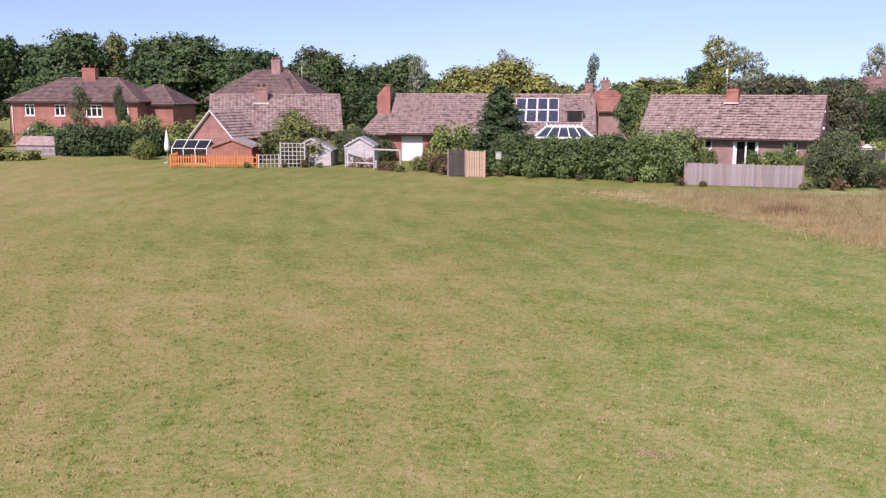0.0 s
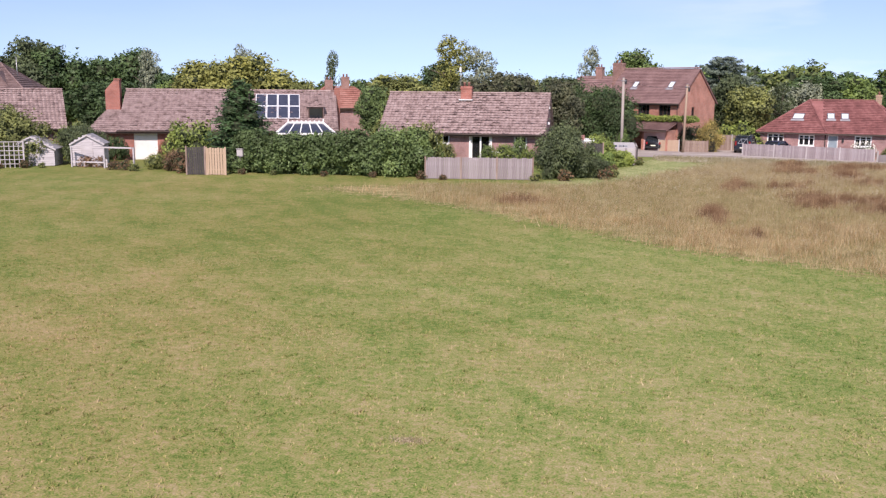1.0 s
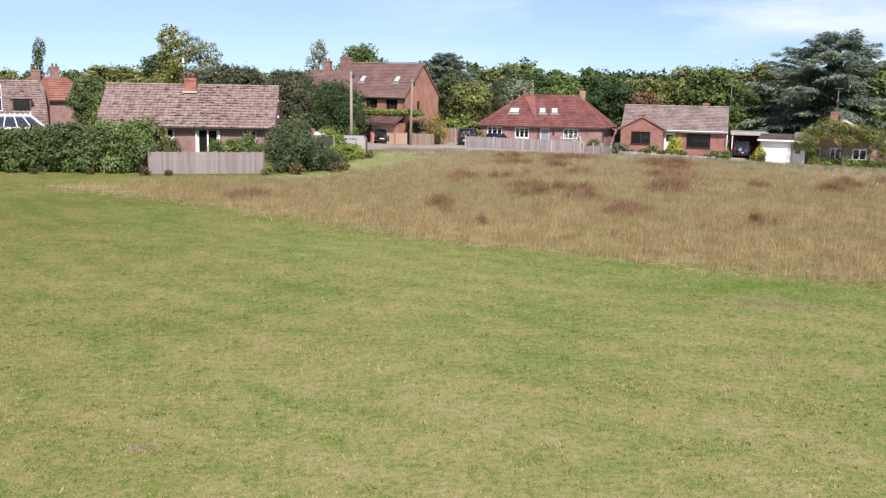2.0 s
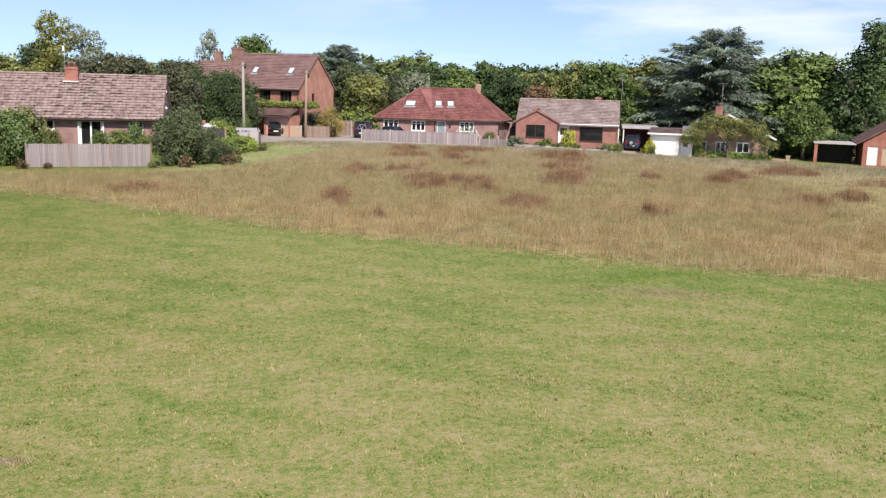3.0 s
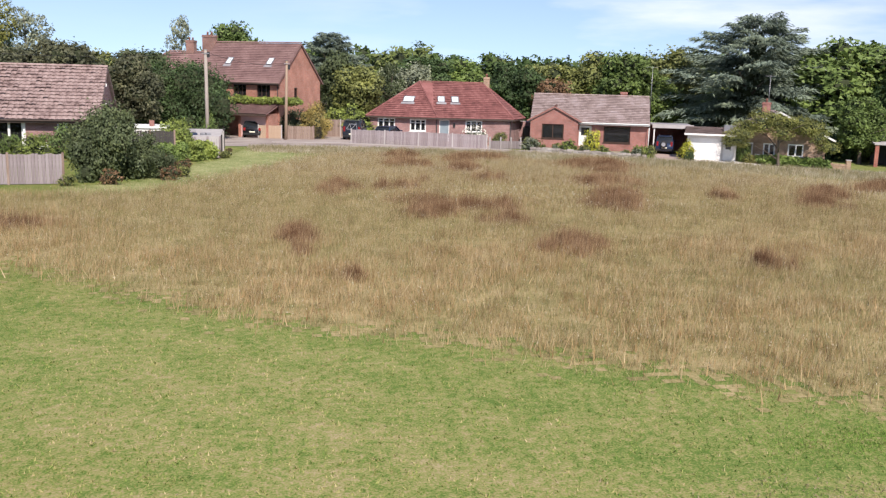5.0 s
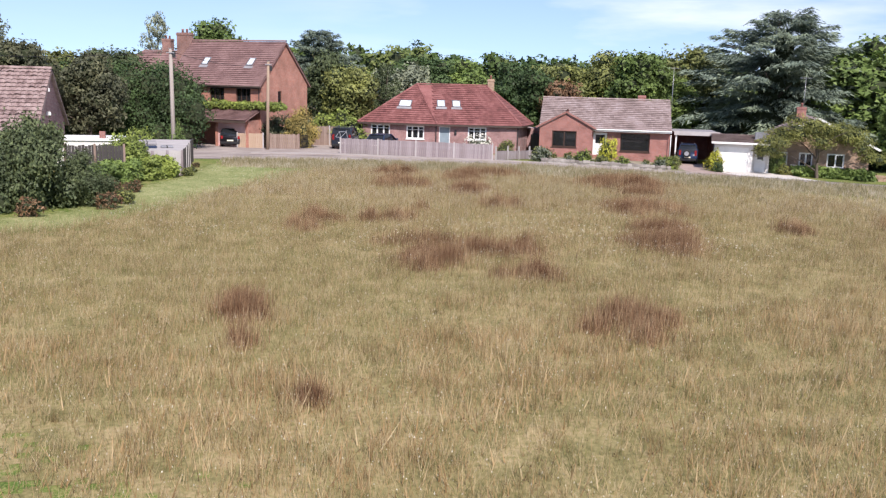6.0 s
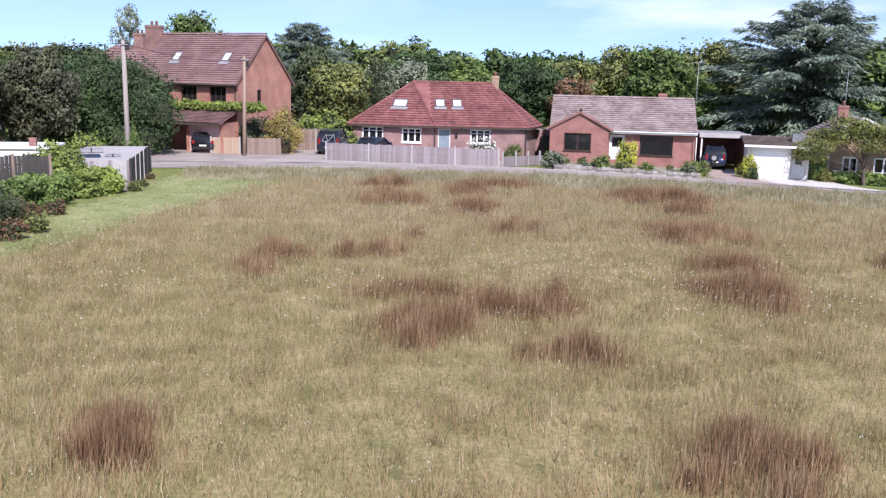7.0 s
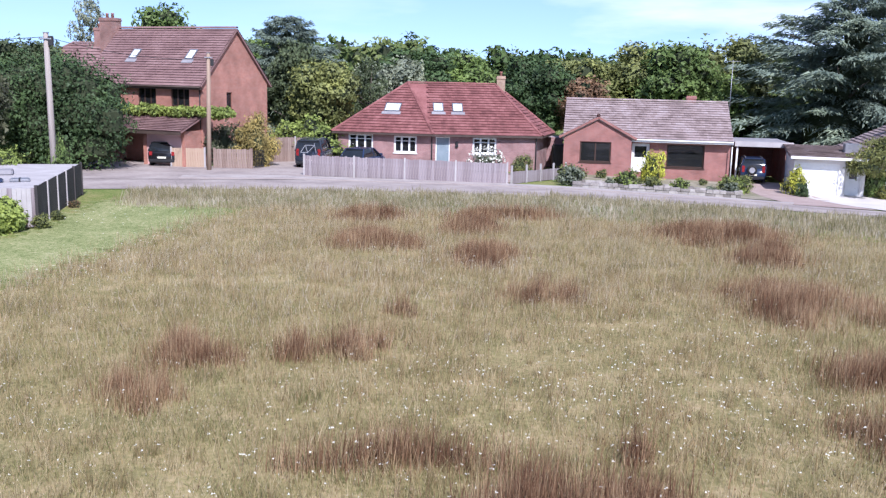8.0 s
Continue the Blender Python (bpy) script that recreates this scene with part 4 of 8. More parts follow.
    for name, tri in (("pane", (lo[0], lo[1], hi[1], hi[0])), ("pane", (lo[1], lo[2], hi[1])), ("pane", (lo[3], lo[0], hi[0])), ("pane", (lo[2], lo[3], hi[0], hi[1]))):
        me = faces_mesh("pane", [Vector(v) - Vector((0, 0, 0.02)) for v in tri] + [Vector(v) - Vector((0, 0, 0.035)) for v in tri],
                        [tuple(range(len(tri))), tuple(range(2 * len(tri) - 1, len(tri) - 1, -1))])
        part_mesh(name, me, M_SOLAR, lantern)


def hip_roof(h, x0, y0, x1, y1, ze, zr, inset, mat, over=0.4, wave=0.01, seed=1, tile_w=0.3, gauge=0.32):
    """Four slopes and their caps over a rectangle; inset: how far the ridge's ends stand in from the ends."""
    a, b, c, d = (x0 - over, y0 - over, ze), (x1 + over, y0 - over, ze), (x1 + over, y1 + over, ze), (x0 - over, y1 + over, ze)
    ym = (y0 + y1) / 2
    l, r = (x0 + inset, ym, zr), (x1 - inset, ym, zr)
    s, g = roof_slope(h, a, b, r, l, mat, tile_w, gauge, wave, seed=seed)
    roof_slope(h, b, c, r, r, mat, tile_w, gauge, wave, seed=seed + 1)
    roof_slope(h, c, d, l, r, mat, tile_w, gauge, wave, seed=seed + 2)
    roof_slope(h, d, a, l, l, mat, tile_w, gauge, wave, seed=seed + 3)
    ridge_tiles(h, l, r, mat, 0.12, lift=0.07)
    for p, q in ((a, l), (b, r), (c, r), (d, l)):
        ridge_tiles(h, p, q, mat, 0.1, "hip_tiles", lift=0.07)
    bm = bmesh.new()
    for p, q in ((a, b), (b, c), (c, d), (d, a)):
        add_bar(bm, Vector(p) - Vector((0, 0, 0.06)), Vector(q) - Vector((0, 0, 0.06)), 0.1, 0.12)
    part("eaves_board", bm, M_FASCIA, h)
    return g


def bungalow_b1():
    """Hipped red bungalow: a canted front, with its footprint worked round six corners."""
    h = thing("bungalow", "brick bungalow with hipped red tiled roof and white windows", "house", 12.7, 109.3, -0.75, -11.0)
    P = [(0, 0.7), (6.85, -0.35), (14.0, 0.0), (15.3, 4.6), (14.4, 9.2), (0.9, 9.2)]
    E = 2.35
    fr = wall(h, P[0], P[1], E, M_BRICK_PINK, [(0.75, 2.55, 1.05, 2.2), (4.05, 5.7, 0.95, 2.15)], 0)
    f2 = wall(h, P[1], P[2], E, M_BRICK_PINK, [(0.12, 1.12, 0.05, 2.15), (2.72, 4.4, 1.0, 2.15)], 0)
    wall(h, P[2], P[3], E, M_BRICK_PINK)
    wall(h, P[3], P[4], E, M_BRICK_PINK)
    wall(h, P[4], P[5], E, M_BRICK_PINK)
    wall(h, P[5], P[0], E, M_BRICK_PINK)
    window(h, fr, 0.75, 2.55, 1.05, 2.2, M_WHITE, 3, top_light=True)
    window(h, fr, 4.05, 5.7, 0.95, 2.15, M_WHITE, 3, top_light=True)
    door(h, f2, 0.12, 1.12, 0.05, 2.15, M_DOORBLUE, M_WHITE, name="front_door")
    window(h, f2, 2.72, 4.4, 1.0, 2.15, M_WHITE, 3, top_light=True)
    inner_floor(h, 13.4, 8.4, E, 0.8, 0.6)
    c = Vector((7.4, 4.6))
    Q = [tuple(c + (Vector(p) - c) * (1 + 0.5 / (Vector(p) - c).length)) + (2.33,) for p in P]
    run = (Vector(Q[2]) - Vector(Q[1])).normalized()
    L = Vector((4.75, 4.7, 5.8))
    R = L + run * 6.55
    s, gl = roof_slope(h, Q[0], Q[1], L, L, M_TILE_RED, 0.3, 0.33, 0.012, seed=21)
    s, gf = roof_slope(h, Q[1], Q[2], R, L, M_TILE_RED, 0.3, 0.33, 0.012, seed=22)
    for i, (a, b, t1, t0) in enumerate(((Q[2], Q[3], R, R), (Q[3], Q[4], R, R), (Q[4], Q[5], L, R), (Q[5], Q[0], L, L))):
        roof_slope(h, a, b, t1, t0, M_TILE_RED, 0.3, 0.33, 0.012, seed=23 + i)
    for a, b in ((L, R), (Q[0], L), (Q[1], L), (Q[2], R), (Q[3], R), (Q[4], R), (Q[5], L)):
        ridge_tiles(h, a, b, M_TILE_RED, 0.11, "hip_tiles", lift=0.06)
    bm = bmesh.new()
    for k in range(6):
        add_bar(bm, Vector(Q[k]) - Vector((0, 0, 0.06)), Vector(Q[(k + 1) % 6]) - Vector((0, 0, 0.06)), 0.12, 0.14)
    part("eaves_board", bm, M_FASCIA, h)
    # roof windows
    skylight(h, gl, 3.3, 2.45, 1.15, 0.95)
    skylight(h, gf, 0.1, 2.75, 0.75, 1.05)
    skylight(h, gf, 1.5, 2.75, 0.75, 1.05)
    chimney(h, 11.7, 5.2, 5.2, 6.45, 0.62, 0.62, M_BRICK_BUFF, 1, False)
    downpipe(h, 6.7, -0.42, -0.3, 2.25, M_BLACK)
    downpipe(h, 14.05, -0.08, -0.3, 2.25, M_BLACK)
    part("wall_lamp", box((8.35, -0.43, 1.45), (8.55, -0.25, 1.85), 0.03), M_BLACK, h)
    part("water_tank", box((15.6, 3.0, -0.2), (16.7, 4.1, 1.55), 0.12), M_WOOD_DARK, h)
    part("side_porch", box((15.1, 5.4, -0.3), (16.6, 7.6, 1.95)), M_BRICK_PINK, h)


def bungalow_b2():
    h = thing("bungalow", "red brick bungalow with buff tiles and a front gable", "house", 29.15, 108.4, -0.95, -20.0)
    W, D, E, R = 11.7, 7.8, 2.65, 4.9
    ops = [(4.85, 6.1, 0.05, 2.1), (7.3, 9.95, 0.45, 2.1)]
    fr, rt, lf, bk, g = gable_house(h, W, D, E, R, M_BRICK_ORANGE, M_TILE_GREY, ops, over=0.55, wave=0.012, fascia=M_WHITE, seed=31, verge=0.1)
    door(h, fr, *ops[0], M_WHITE, M_WHITE, name="front_door", glazed=True, inset=0.2)
    window(h, fr, *ops[1], M_DARKWIN, 1, inset=0.16)
    for u in (7.42, 9.72):
        part("curtain", box((u, 0.30, 0.5), (u + 0.12, 0.36, 2.05)), M_WHITE, h)
    part("window_ledge", box((7.5, 0.5, 0.6), (9.8, 0.9, 1.05)), M_DARKWIN, h)
    # front gable wing
    wf = wall(h, (0.0, -1.3), (4.75, -1.3), E, M_BRICK_ORANGE, [(1.15, 3.35, 0.75, 2.2)], 0, name="wing_wall")
    V = [(0, -1.3, E), (4.75, -1.3, E), (2.375, -1.3, 3.75), (0, -1.05, E), (4.75, -1.05, E), (2.375, -1.05, 3.75)]
    part_mesh("wing_gable", faces_mesh("wing_gable", V, [(0, 1, 2), (5, 4, 3), (0, 2, 5, 3), (1, 4, 5, 2), (0, 3, 4, 1)]), M_BRICK_ORANGE, h)
    wall(h, (4.75, -1.02), (4.75, -0.004), E, M_BRICK_ORANGE, name="wing_wall")
    wall(h, (0, -0.004), (0, -1.02), E, M_BRICK_ORANGE, name="wing_wall")
    window(h, wf, 1.15, 3.35, 0.75, 2.2, M_DARKWIN, 2, inset=0.1)
    roof_slope(h, (5.05, -1.42, 2.45), (5.05, 1.9, 2.45), (2.375, 3.0, 3.87), (2.375, -1.42, 3.87), M_TILE_GREY, 0.3, 0.33, 0.012, seed=35)
    roof_slope(h, (-0.3, 1.9, 2.45), (-0.3, -1.42, 2.45), (2.375, -1.42, 3.87), (2.375, 3.0, 3.87), M_TILE_GREY, 0.3, 0.33, 0.012, seed=36)
    ridge_tiles(h, (2.375, -1.42, 3.95), (2.375, 2.4, 3.95), M_TILE_CLAY, 0.12)
    bm = bmesh.new()
    add_bar(bm, (2.375, -1.47, 3.91), (5.1, -1.47, 2.46), 0.05, 0.16)
    add_bar(bm, (2.375, -1.47, 3.91), (-0.35, -1.47, 2.46), 0.05, 0.16)
    part("bargeboard", bm, M_BRICK_ORANGE, h)
    downpipe(h, 11.75, -0.5, -0.2, 2.1, M_WHITE)
    chimney(h, 9.2, 4.6, 4.4, 5.5, 0.7, 0.5, M_BRICK_ORANGE, 0, False)
    bm = bmesh.new()
    add_tube(bm, [(11.95, 3.9, 3.0), (11.95, 3.9, 8.2)], [0.03, 0.022], 5)
    add_bar(bm, (11.3, 3.9, 8.1), (12.5, 3.9, 8.1), 0.03)
    for k in range(5):
        add_bar(bm, (11.4 + k * 0.25, 3.7, 8.1), (11.4 + k * 0.25, 4.1, 8.1), 0.02)
    part("aerial_mast", bm, M_METAL, h)
    # carport on the end
    part("carport_roof", box((12.15, 1.2, 2.15), (16.2, 7.6, 2.33)), M_FELT, h)
    part("carport_fascia", box((12.15, 1.1, 2.05), (16.2, 1.19, 2.42)), M_CONCRETE, h)
    part("carport_back", box((12.2, 7.3, -0.6), (16.1, 7.55, 2.15)), M_BRICK_ORANGE, h)
    part("carport_side", box((15.9, 2.2, -0.6), (16.1, 7.28, 2.15)), M_BRICK_ORANGE, h)
    for x in (12.3, 15.95):
        part("carport_post", box((x, 1.25, -0.6), (x + 0.12, 1.37, 2.15)), M_WHITE, h)


def house_h():
    h = thing("house", "two-storey red brick house with steep plum-tiled roof", "house", -4.156, 110.66, -0.5, -34.0)
    W, D, E, R = 9.6, 7.3, 5.3, 8.75
    ops = [(4.4, 5.9, 3.75, 5.0), (7.1, 8.6, 3.75, 5.0)]
    fr, rt, lf, bk, g = gable_house(h, W, D, E, R, M_BRICK_TALL, M_TILE_PLUM, ops, over=0.35, wave=0.01, tile_w=0.24, gauge=0.24, seed=41,
                                    right_open=[(2.3, 2.9, 3.6, 4.7)])
    for o in ops:
        window(h, fr, *o, M_DARKWIN, 3, inset=0.1)
    window(h, rt, 2.3, 2.9, 3.6, 4.7, M_DARKWIN, 1)
    skylight(h, g, 2.7, 2.4, 0.65, 0.9)
    skylight(h, g, 7.4, 2.4, 0.65, 0.9)
    chimney(h, -0.75, 3.3, -0.5, 9.6, 1.15, 0.9, M_BRICK_OLD, 2, False)
    # lean-to over porch and garage
    roof_slope(h, (2.7, -2.3, 2.3), (W + 0.1, -2.3, 2.3), (W + 0.1, -0.01, 3.2), (2.7, -0.01, 3.2), M_TILE_PLUM, 0.24, 0.24, 0.01, seed=45)
    part("lean_to_fascia", box((2.7, -2.36, 2.08), (W + 0.1, -2.31, 2.28)), M_FASCIA, h)
    gf = wall(h, (6.2, -1.7), (W - 0.1, -1.7), 2.3, M_BRICK_TALL, [(0.25, 3.05, 0.0, 2.05)], 0, name="garage_wall")
    door(h, gf, 0.25, 3.05, 0.0, 2.05, M_PINK, M_PINK, name="garage_door", panels=4)
    wall(h, (W - 0.1, -1.4), (W - 0.1, -0.004), 2.3, M_BRICK_TALL, name="garage_wall")
    part("porch_post", box((3.0, -2.2, -0.5), (3.25, -1.95, 2.25)), M_BRICK_ORANGE, h)
    part("porch_pier", box((2.9, -1.1, -0.5), (3.25, -0.02, 2.3)), M_BRICK_ORANGE, h)
    downpipe(h, W - 0.1, -0.1, 2.4, 5.0, M_BLACK)
    # lower gabled wing beside the stack, its ridge running to the front
    part("wing_wall", box((-3.3, -1.6, -0.5), (0.5, 5.0, 3.3)), M_BRICK_TALL, h)
    V = [(-3.3, -1.6, 3.3), (0.5, -1.6, 3.3), (-1.4, -1.6, 5.2), (-3.3, -1.35, 3.3), (0.5, -1.35, 3.3), (-1.4, -1.35, 5.2)]
    part_mesh("wing_gable", faces_mesh("wing_gable", V, [(0, 1, 2), (5, 4, 3), (0, 2, 5, 3), (1, 4, 5, 2), (0, 3, 4, 1)]), M_BRICK_TALL, h)
    roof_slope(h, (0.95, -1.9, 2.95), (0.95, 5.0, 2.95), (-1.4, 5.0, 5.35), (-1.4, -1.9, 5.35), M_TILE_PLUM, 0.24, 0.26, 0.01, seed=46)
    roof_slope(h, (-3.75, 5.0, 2.95), (-3.75, -1.9, 2.95), (-1.4, -1.9, 5.35), (-1.4, 5.0, 5.35), M_TILE_PLUM, 0.24, 0.26, 0.01, seed=47)
    bm = bmesh.new()
    add_bar(bm, (-1.4, -1.95, 5.4), (1.0, -1.95, 2.95), 0.06, 0.16)
    add_bar(bm, (-1.4, -1.95, 5.4), (-3.8, -1.95, 2.95), 0.06, 0.16)
    part("bargeboard", bm, M_TILE_CLAY, h)
    part("eaves_return", box((0.75, -2.0, 2.85), (1.15, -1.8, 3.1)), M_WHITE, h)


def garage_b3():
    """White-doored garage and the gabled bungalow that it joins."""
    h = thing("bungalow", "low gabled bungalow behind a spreading shrub, white trim", "house", 45.8, 98.6, -1.7, -26.0)
    W, D = 8.7, 9.0
    E, R = 2.55, 4.75
    ops = [(0.7, 2.3, 0.75, 1.95), (3.2, 4.3, 0.75, 1.95), (5.4, 6.8, 0.75, 1.95)]
    fr = wall(h, (0, 0), (W, 0), E, M_BRICK_BUFF, ops)
    wall(h, (W, 0.28), (W, D), E, M_BRICK_ORANGE)
    wall(h, (W - 0.28, D), (0.28, D), E, M_BRICK_ORANGE)
    wall(h, (0, D), (0, 0.28), E, M_BRICK_BUFF)
    V = [(0, 0, E), (W, 0, E), (W / 2, 0, R), (0, 0.25, E), (W, 0.25, E), (W / 2, 0.25, R)]
    part_mesh("gable", faces_mesh("gable", V, [(0, 1, 2), (5, 4, 3), (0, 2, 5, 3), (1, 4, 5, 2), (0, 3, 4, 1)]), M_BRICK_BUFF, h)
    for o in ops:
        window(h, fr, *o, M_WHITE, 2)
    roof_slope(h, (W + 0.6, -0.7, E - 0.12), (W + 0.6, D, E - 0.12), (W / 2, D, R + 0.12), (W / 2, -0.7, R + 0.12), M_TILE_GREY, 0.3, 0.33, 0.012, seed=51)
    roof_slope(h, (-0.9, D, E - 0.26), (-0.9, -0.7, E - 0.26), (W / 2, -0.7, R + 0.12), (W / 2, D, R + 0.12), M_TILE_GREY, 0.3, 0.33, 0.012, seed=52)
    bm = bmesh.new()
    add_bar(bm, (W / 2, -0.76, R + 0.12), (W + 0.7, -0.76, E - 0.16), 0.06, 0.17)
    add_bar(bm, (W / 2, -0.76, R + 0.12), (-1.0, -0.76, E - 0.30), 0.06, 0.17)
    part("bargeboard", bm, M_WHITE, h)
    inner_floor(h, W, D, E)
    chimney(h, 3.4, 3.6, 3.8, 5.7, 0.75, 0.6, M_BRICK_ORANGE, 1, False)
    bm = bmesh.new()
    add_tube(bm, [(3.6, 4.2, 4.4), (3.6, 4.2, 8.3)], [0.03, 0.02], 5)
    add_bar(bm, (3.1, 4.2, 8.2), (4.1, 4.2, 8.2), 0.03)
    part("aerial_mast", bm, M_METAL, h)
    # garage
    g = thing("garage", "flat-roofed garage with white up-and-over door", "garage", 41.7, 98.7, -1.5, -26.0)
    gf = wall(g, (0, 0), (3.1, 0), 2.45, M_RENDER, [(0.35, 2.75, 0.0, 2.05)])
    wall(g, (0, 6), (0, 0.28), 2.45, M_RENDER)
    wall(g, (3.1, 0.28), (3.1, 6), 2.45, M_RENDER)
    wall(g, (2.8, 6), (0.3, 6), 2.45, M_RENDER)
    dr = door(g, gf, 0.35, 2.75, 0.0, 2.05, M_WHITE, M_WHITE, name="garage_door", panels=3)
    ef = wall(g, (3.12, 0.9), (4.5, 0.9), 2.45, M_RENDER, [(0.2, 1.1, 0.0, 2.1)], name="entry_wall")
    door(g, ef, 0.2, 1.1, 0.0, 2.1, M_WHITE, M_WHITE, name="side_door", glazed=True)
    roof_slope(g, (-0.3, -0.5, 2.45), (4.4, -0.5, 2.45), (4.4, 6.0, 2.85), (-0.3, 6.0, 2.85), M_TILE_GREY, 0.3, 0.5, 0.012, seed=55)
    part("roof_edge", box((-0.3, -0.58, 2.34), (4.4, -0.51, 2.5)), M_WHITE, g)
    part("flue_box", box((3.3, 2.2, 2.6), (4.3, 3.2, 3.25), 0.03), M_METAL, g)


def house_right():
    h = thing("house", "red brick house end with open carport and white door", "house", 66.4, 96.8, -2.1, -30.0)
    W, D, E, R = 9.0, 9.0, 2.6, 5.6
    ops = [(0.5, 1.6, 0.0, 2.1), (2.0, 4.5, 0.0, 2.0)]
    fr = wall(h, (0, 0), (W, 0), E, M_BRICK_RED, ops)
    wall(h, (W, 0.28), (W, D), E, M_BRICK_RED)
    wall(h, (W - 0.28, D), (0.28, D), E, M_BRICK_RED)
    wall(h, (0, D), (0, 0.28), E, M_BRICK_RED)
    V = [(0, 0, E), (W, 0, E), (W / 2, 0, R), (0, 0.25, E), (W, 0.25, E), (W / 2, 0.25, R)]
    part_mesh("gable", faces_mesh("gable", V, [(0, 1, 2), (5, 4, 3), (0, 2, 5, 3), (1, 4, 5, 2), (0, 3, 4, 1)]), M_BRICK_RED, h)
    door(h, fr, *ops[0], M_WHITE, M_WHITE, name="front_door")
    door(h, fr, *ops[1], M_WOOD_NEW, M_WOOD_NEW, name="garage_door", panels=3)
    roof_slope(h, (W + 0.5, -0.4, E - 0.1), (W + 0.5, D, E - 0.1), (W / 2, D, R + 0.12), (W / 2, -0.4, R + 0.12), M_TILE_PLUM, 0.3, 0.33, 0.012, seed=61)
    roof_slope(h, (-0.7, D, E - 0.2), (-0.7, -0.4, E - 0.2), (W / 2, -0.4, R + 0.12), (W / 2, D, R + 0.12), M_TILE_PLUM, 0.3, 0.33, 0.012, seed=62)
    inner_floor(h, W, D, E)
    part("carport_roof", box((-5.2, -0.4, 2.2), (-0.75, 5.0, 2.34)), M_CONCRETE, h)
    part("carport_back", box((-5.0, 4.7, -0.4), (-0.75, 4.9, 2.2)), M_WOOD_DARK, h)
    part("carport_pier", box((-5.1, -0.3, -0.4), (-4.75, 0.05, 2.2)), M_BRICK_RED, h)


def house_three():
    h = thing("bungalow", "brown pantiled bungalow with a gabled brick outbuilding", "house", -56.4, 64.6, -0.2, 38.0)
    W, D, E, R = 11.6, 8.0, 2.75, 5.6
    fr, rt, lf, bk, g = gable_house(h, W, D, E, R, M_BRICK_PINK, M_TILE_BROWN, [(8.5, 10.0, 1.0, 2.2)], over=0.5, wave=0.05, seed=71, loose=0.1)
    window(h, fr, 8.5, 10.0, 1.0, 2.2, M_WHITE, 2)
    chimney(h, 4.5, 3.4, 4.9, 6.5, 1.15, 0.7, M_BRICK_OLD, 2)
    w = thing("outbuilding", "gabled brick outbuilding with brown tiles and white verge", "outbuilding", -55.5, 61.6, -0.15, 4.0)
    a = wall(w, (0, 0), (4.0, 0), 2.2, M_BRICK_ORANGE)
    V = [(0, 0, 2.2), (4.0, 0, 2.2), (2.0, 0, 4.3), (0, 0.25, 2.2), (4.0, 0.25, 2.2), (2.0, 0.25, 4.3)]
    part_mesh("gable", faces_mesh("gable", V, [(0, 1, 2), (5, 4, 3), (0, 2, 5, 3), (1, 4, 5, 2), (0, 3, 4, 1)]), M_BRICK_ORANGE, w)
    wall(w, (4.0, 0.28), (4.0, 4.2), 2.2, M_BRICK_ORANGE)
    wall(w, (0, 4.2), (0, 0.28), 2.2, M_BRICK_ORANGE)
    roof_slope(w, (4.3, -0.2, 2.05), (4.3, 4.0, 2.05), (2.0, 4.0, 4.42), (2.0, -0.2, 4.42), M_TILE_BROWN, seed=75)
    roof_slope(w, (-0.35, 4.0, 2.05), (-0.35, -0.2, 2.05), (2.0, -0.2, 4.42), (2.0, 4.0, 4.42), M_TILE_BROWN, seed=76)
    bm = bmesh.new()
    add_bar(bm, (2.0, -0.24, 4.46), (4.36, -0.24, 2.05), 0.05, 0.07)
    add_bar(bm, (2.0, -0.24, 4.46), (-0.4, -0.24, 2.05), 0.05, 0.07)
    part("bargeboard", bm, M_RENDER, w)


def house_big_hip():
    h = thing("house", "tall pale house with large hipped plum roof", "house", -68.2, 77.7, -0.3, 21.5)
    W, D, E = 10.6, 9.6, 5.4
    ops = [(1.2, 2.6, 3.3, 4.6), (4.2, 5.6, 3.3, 4.6)]
    fr = wall(h, (0, 0), (W, 0), E, M_RENDER, ops)
    wall(h, (W, 0.28), (W, D - 0.28), E, M_RENDER)
    wall(h, (W, D), (0, D), E, M_RENDER)
    wall(h, (0, D - 0.28), (0, 0.28), E, M_RENDER)
    for o in ops:
        window(h, fr, *o, M_WHITE, 2)
    inner_floor(h, W, D, E)
    hip_roof(h, 0, 0, W, D, 5.3, 8.4, 3.4, M_TILE_DUSK, 0.5, seed=81)
    chimney(h, 6.0, 4.5, 7.4, 9.6, 1.0, 0.8, M_BRICK_PINK, 3)
    V = [(6.8, 1.0, 6.0), (9.0, 1.0, 6.0), (7.9, 1.0, 7.6), (7.9, 4.2, 7.6), (6.8, 2.6, 6.0), (9.0, 2.6, 6.0)]
    part_mesh("dormer", faces_mesh("dormer", V, [(0, 1, 2), (0, 2, 3, 4), (1, 5, 3, 2)]), M_TILE_DUSK, h)
    bm = bmesh.new()
    add_tube(bm, [(8.9, 4.2, 6.4), (8.9, 4.2, 9.0)], [0.05, 0.04], 5)
    part("vent_pipe", bm, M_METAL, h)


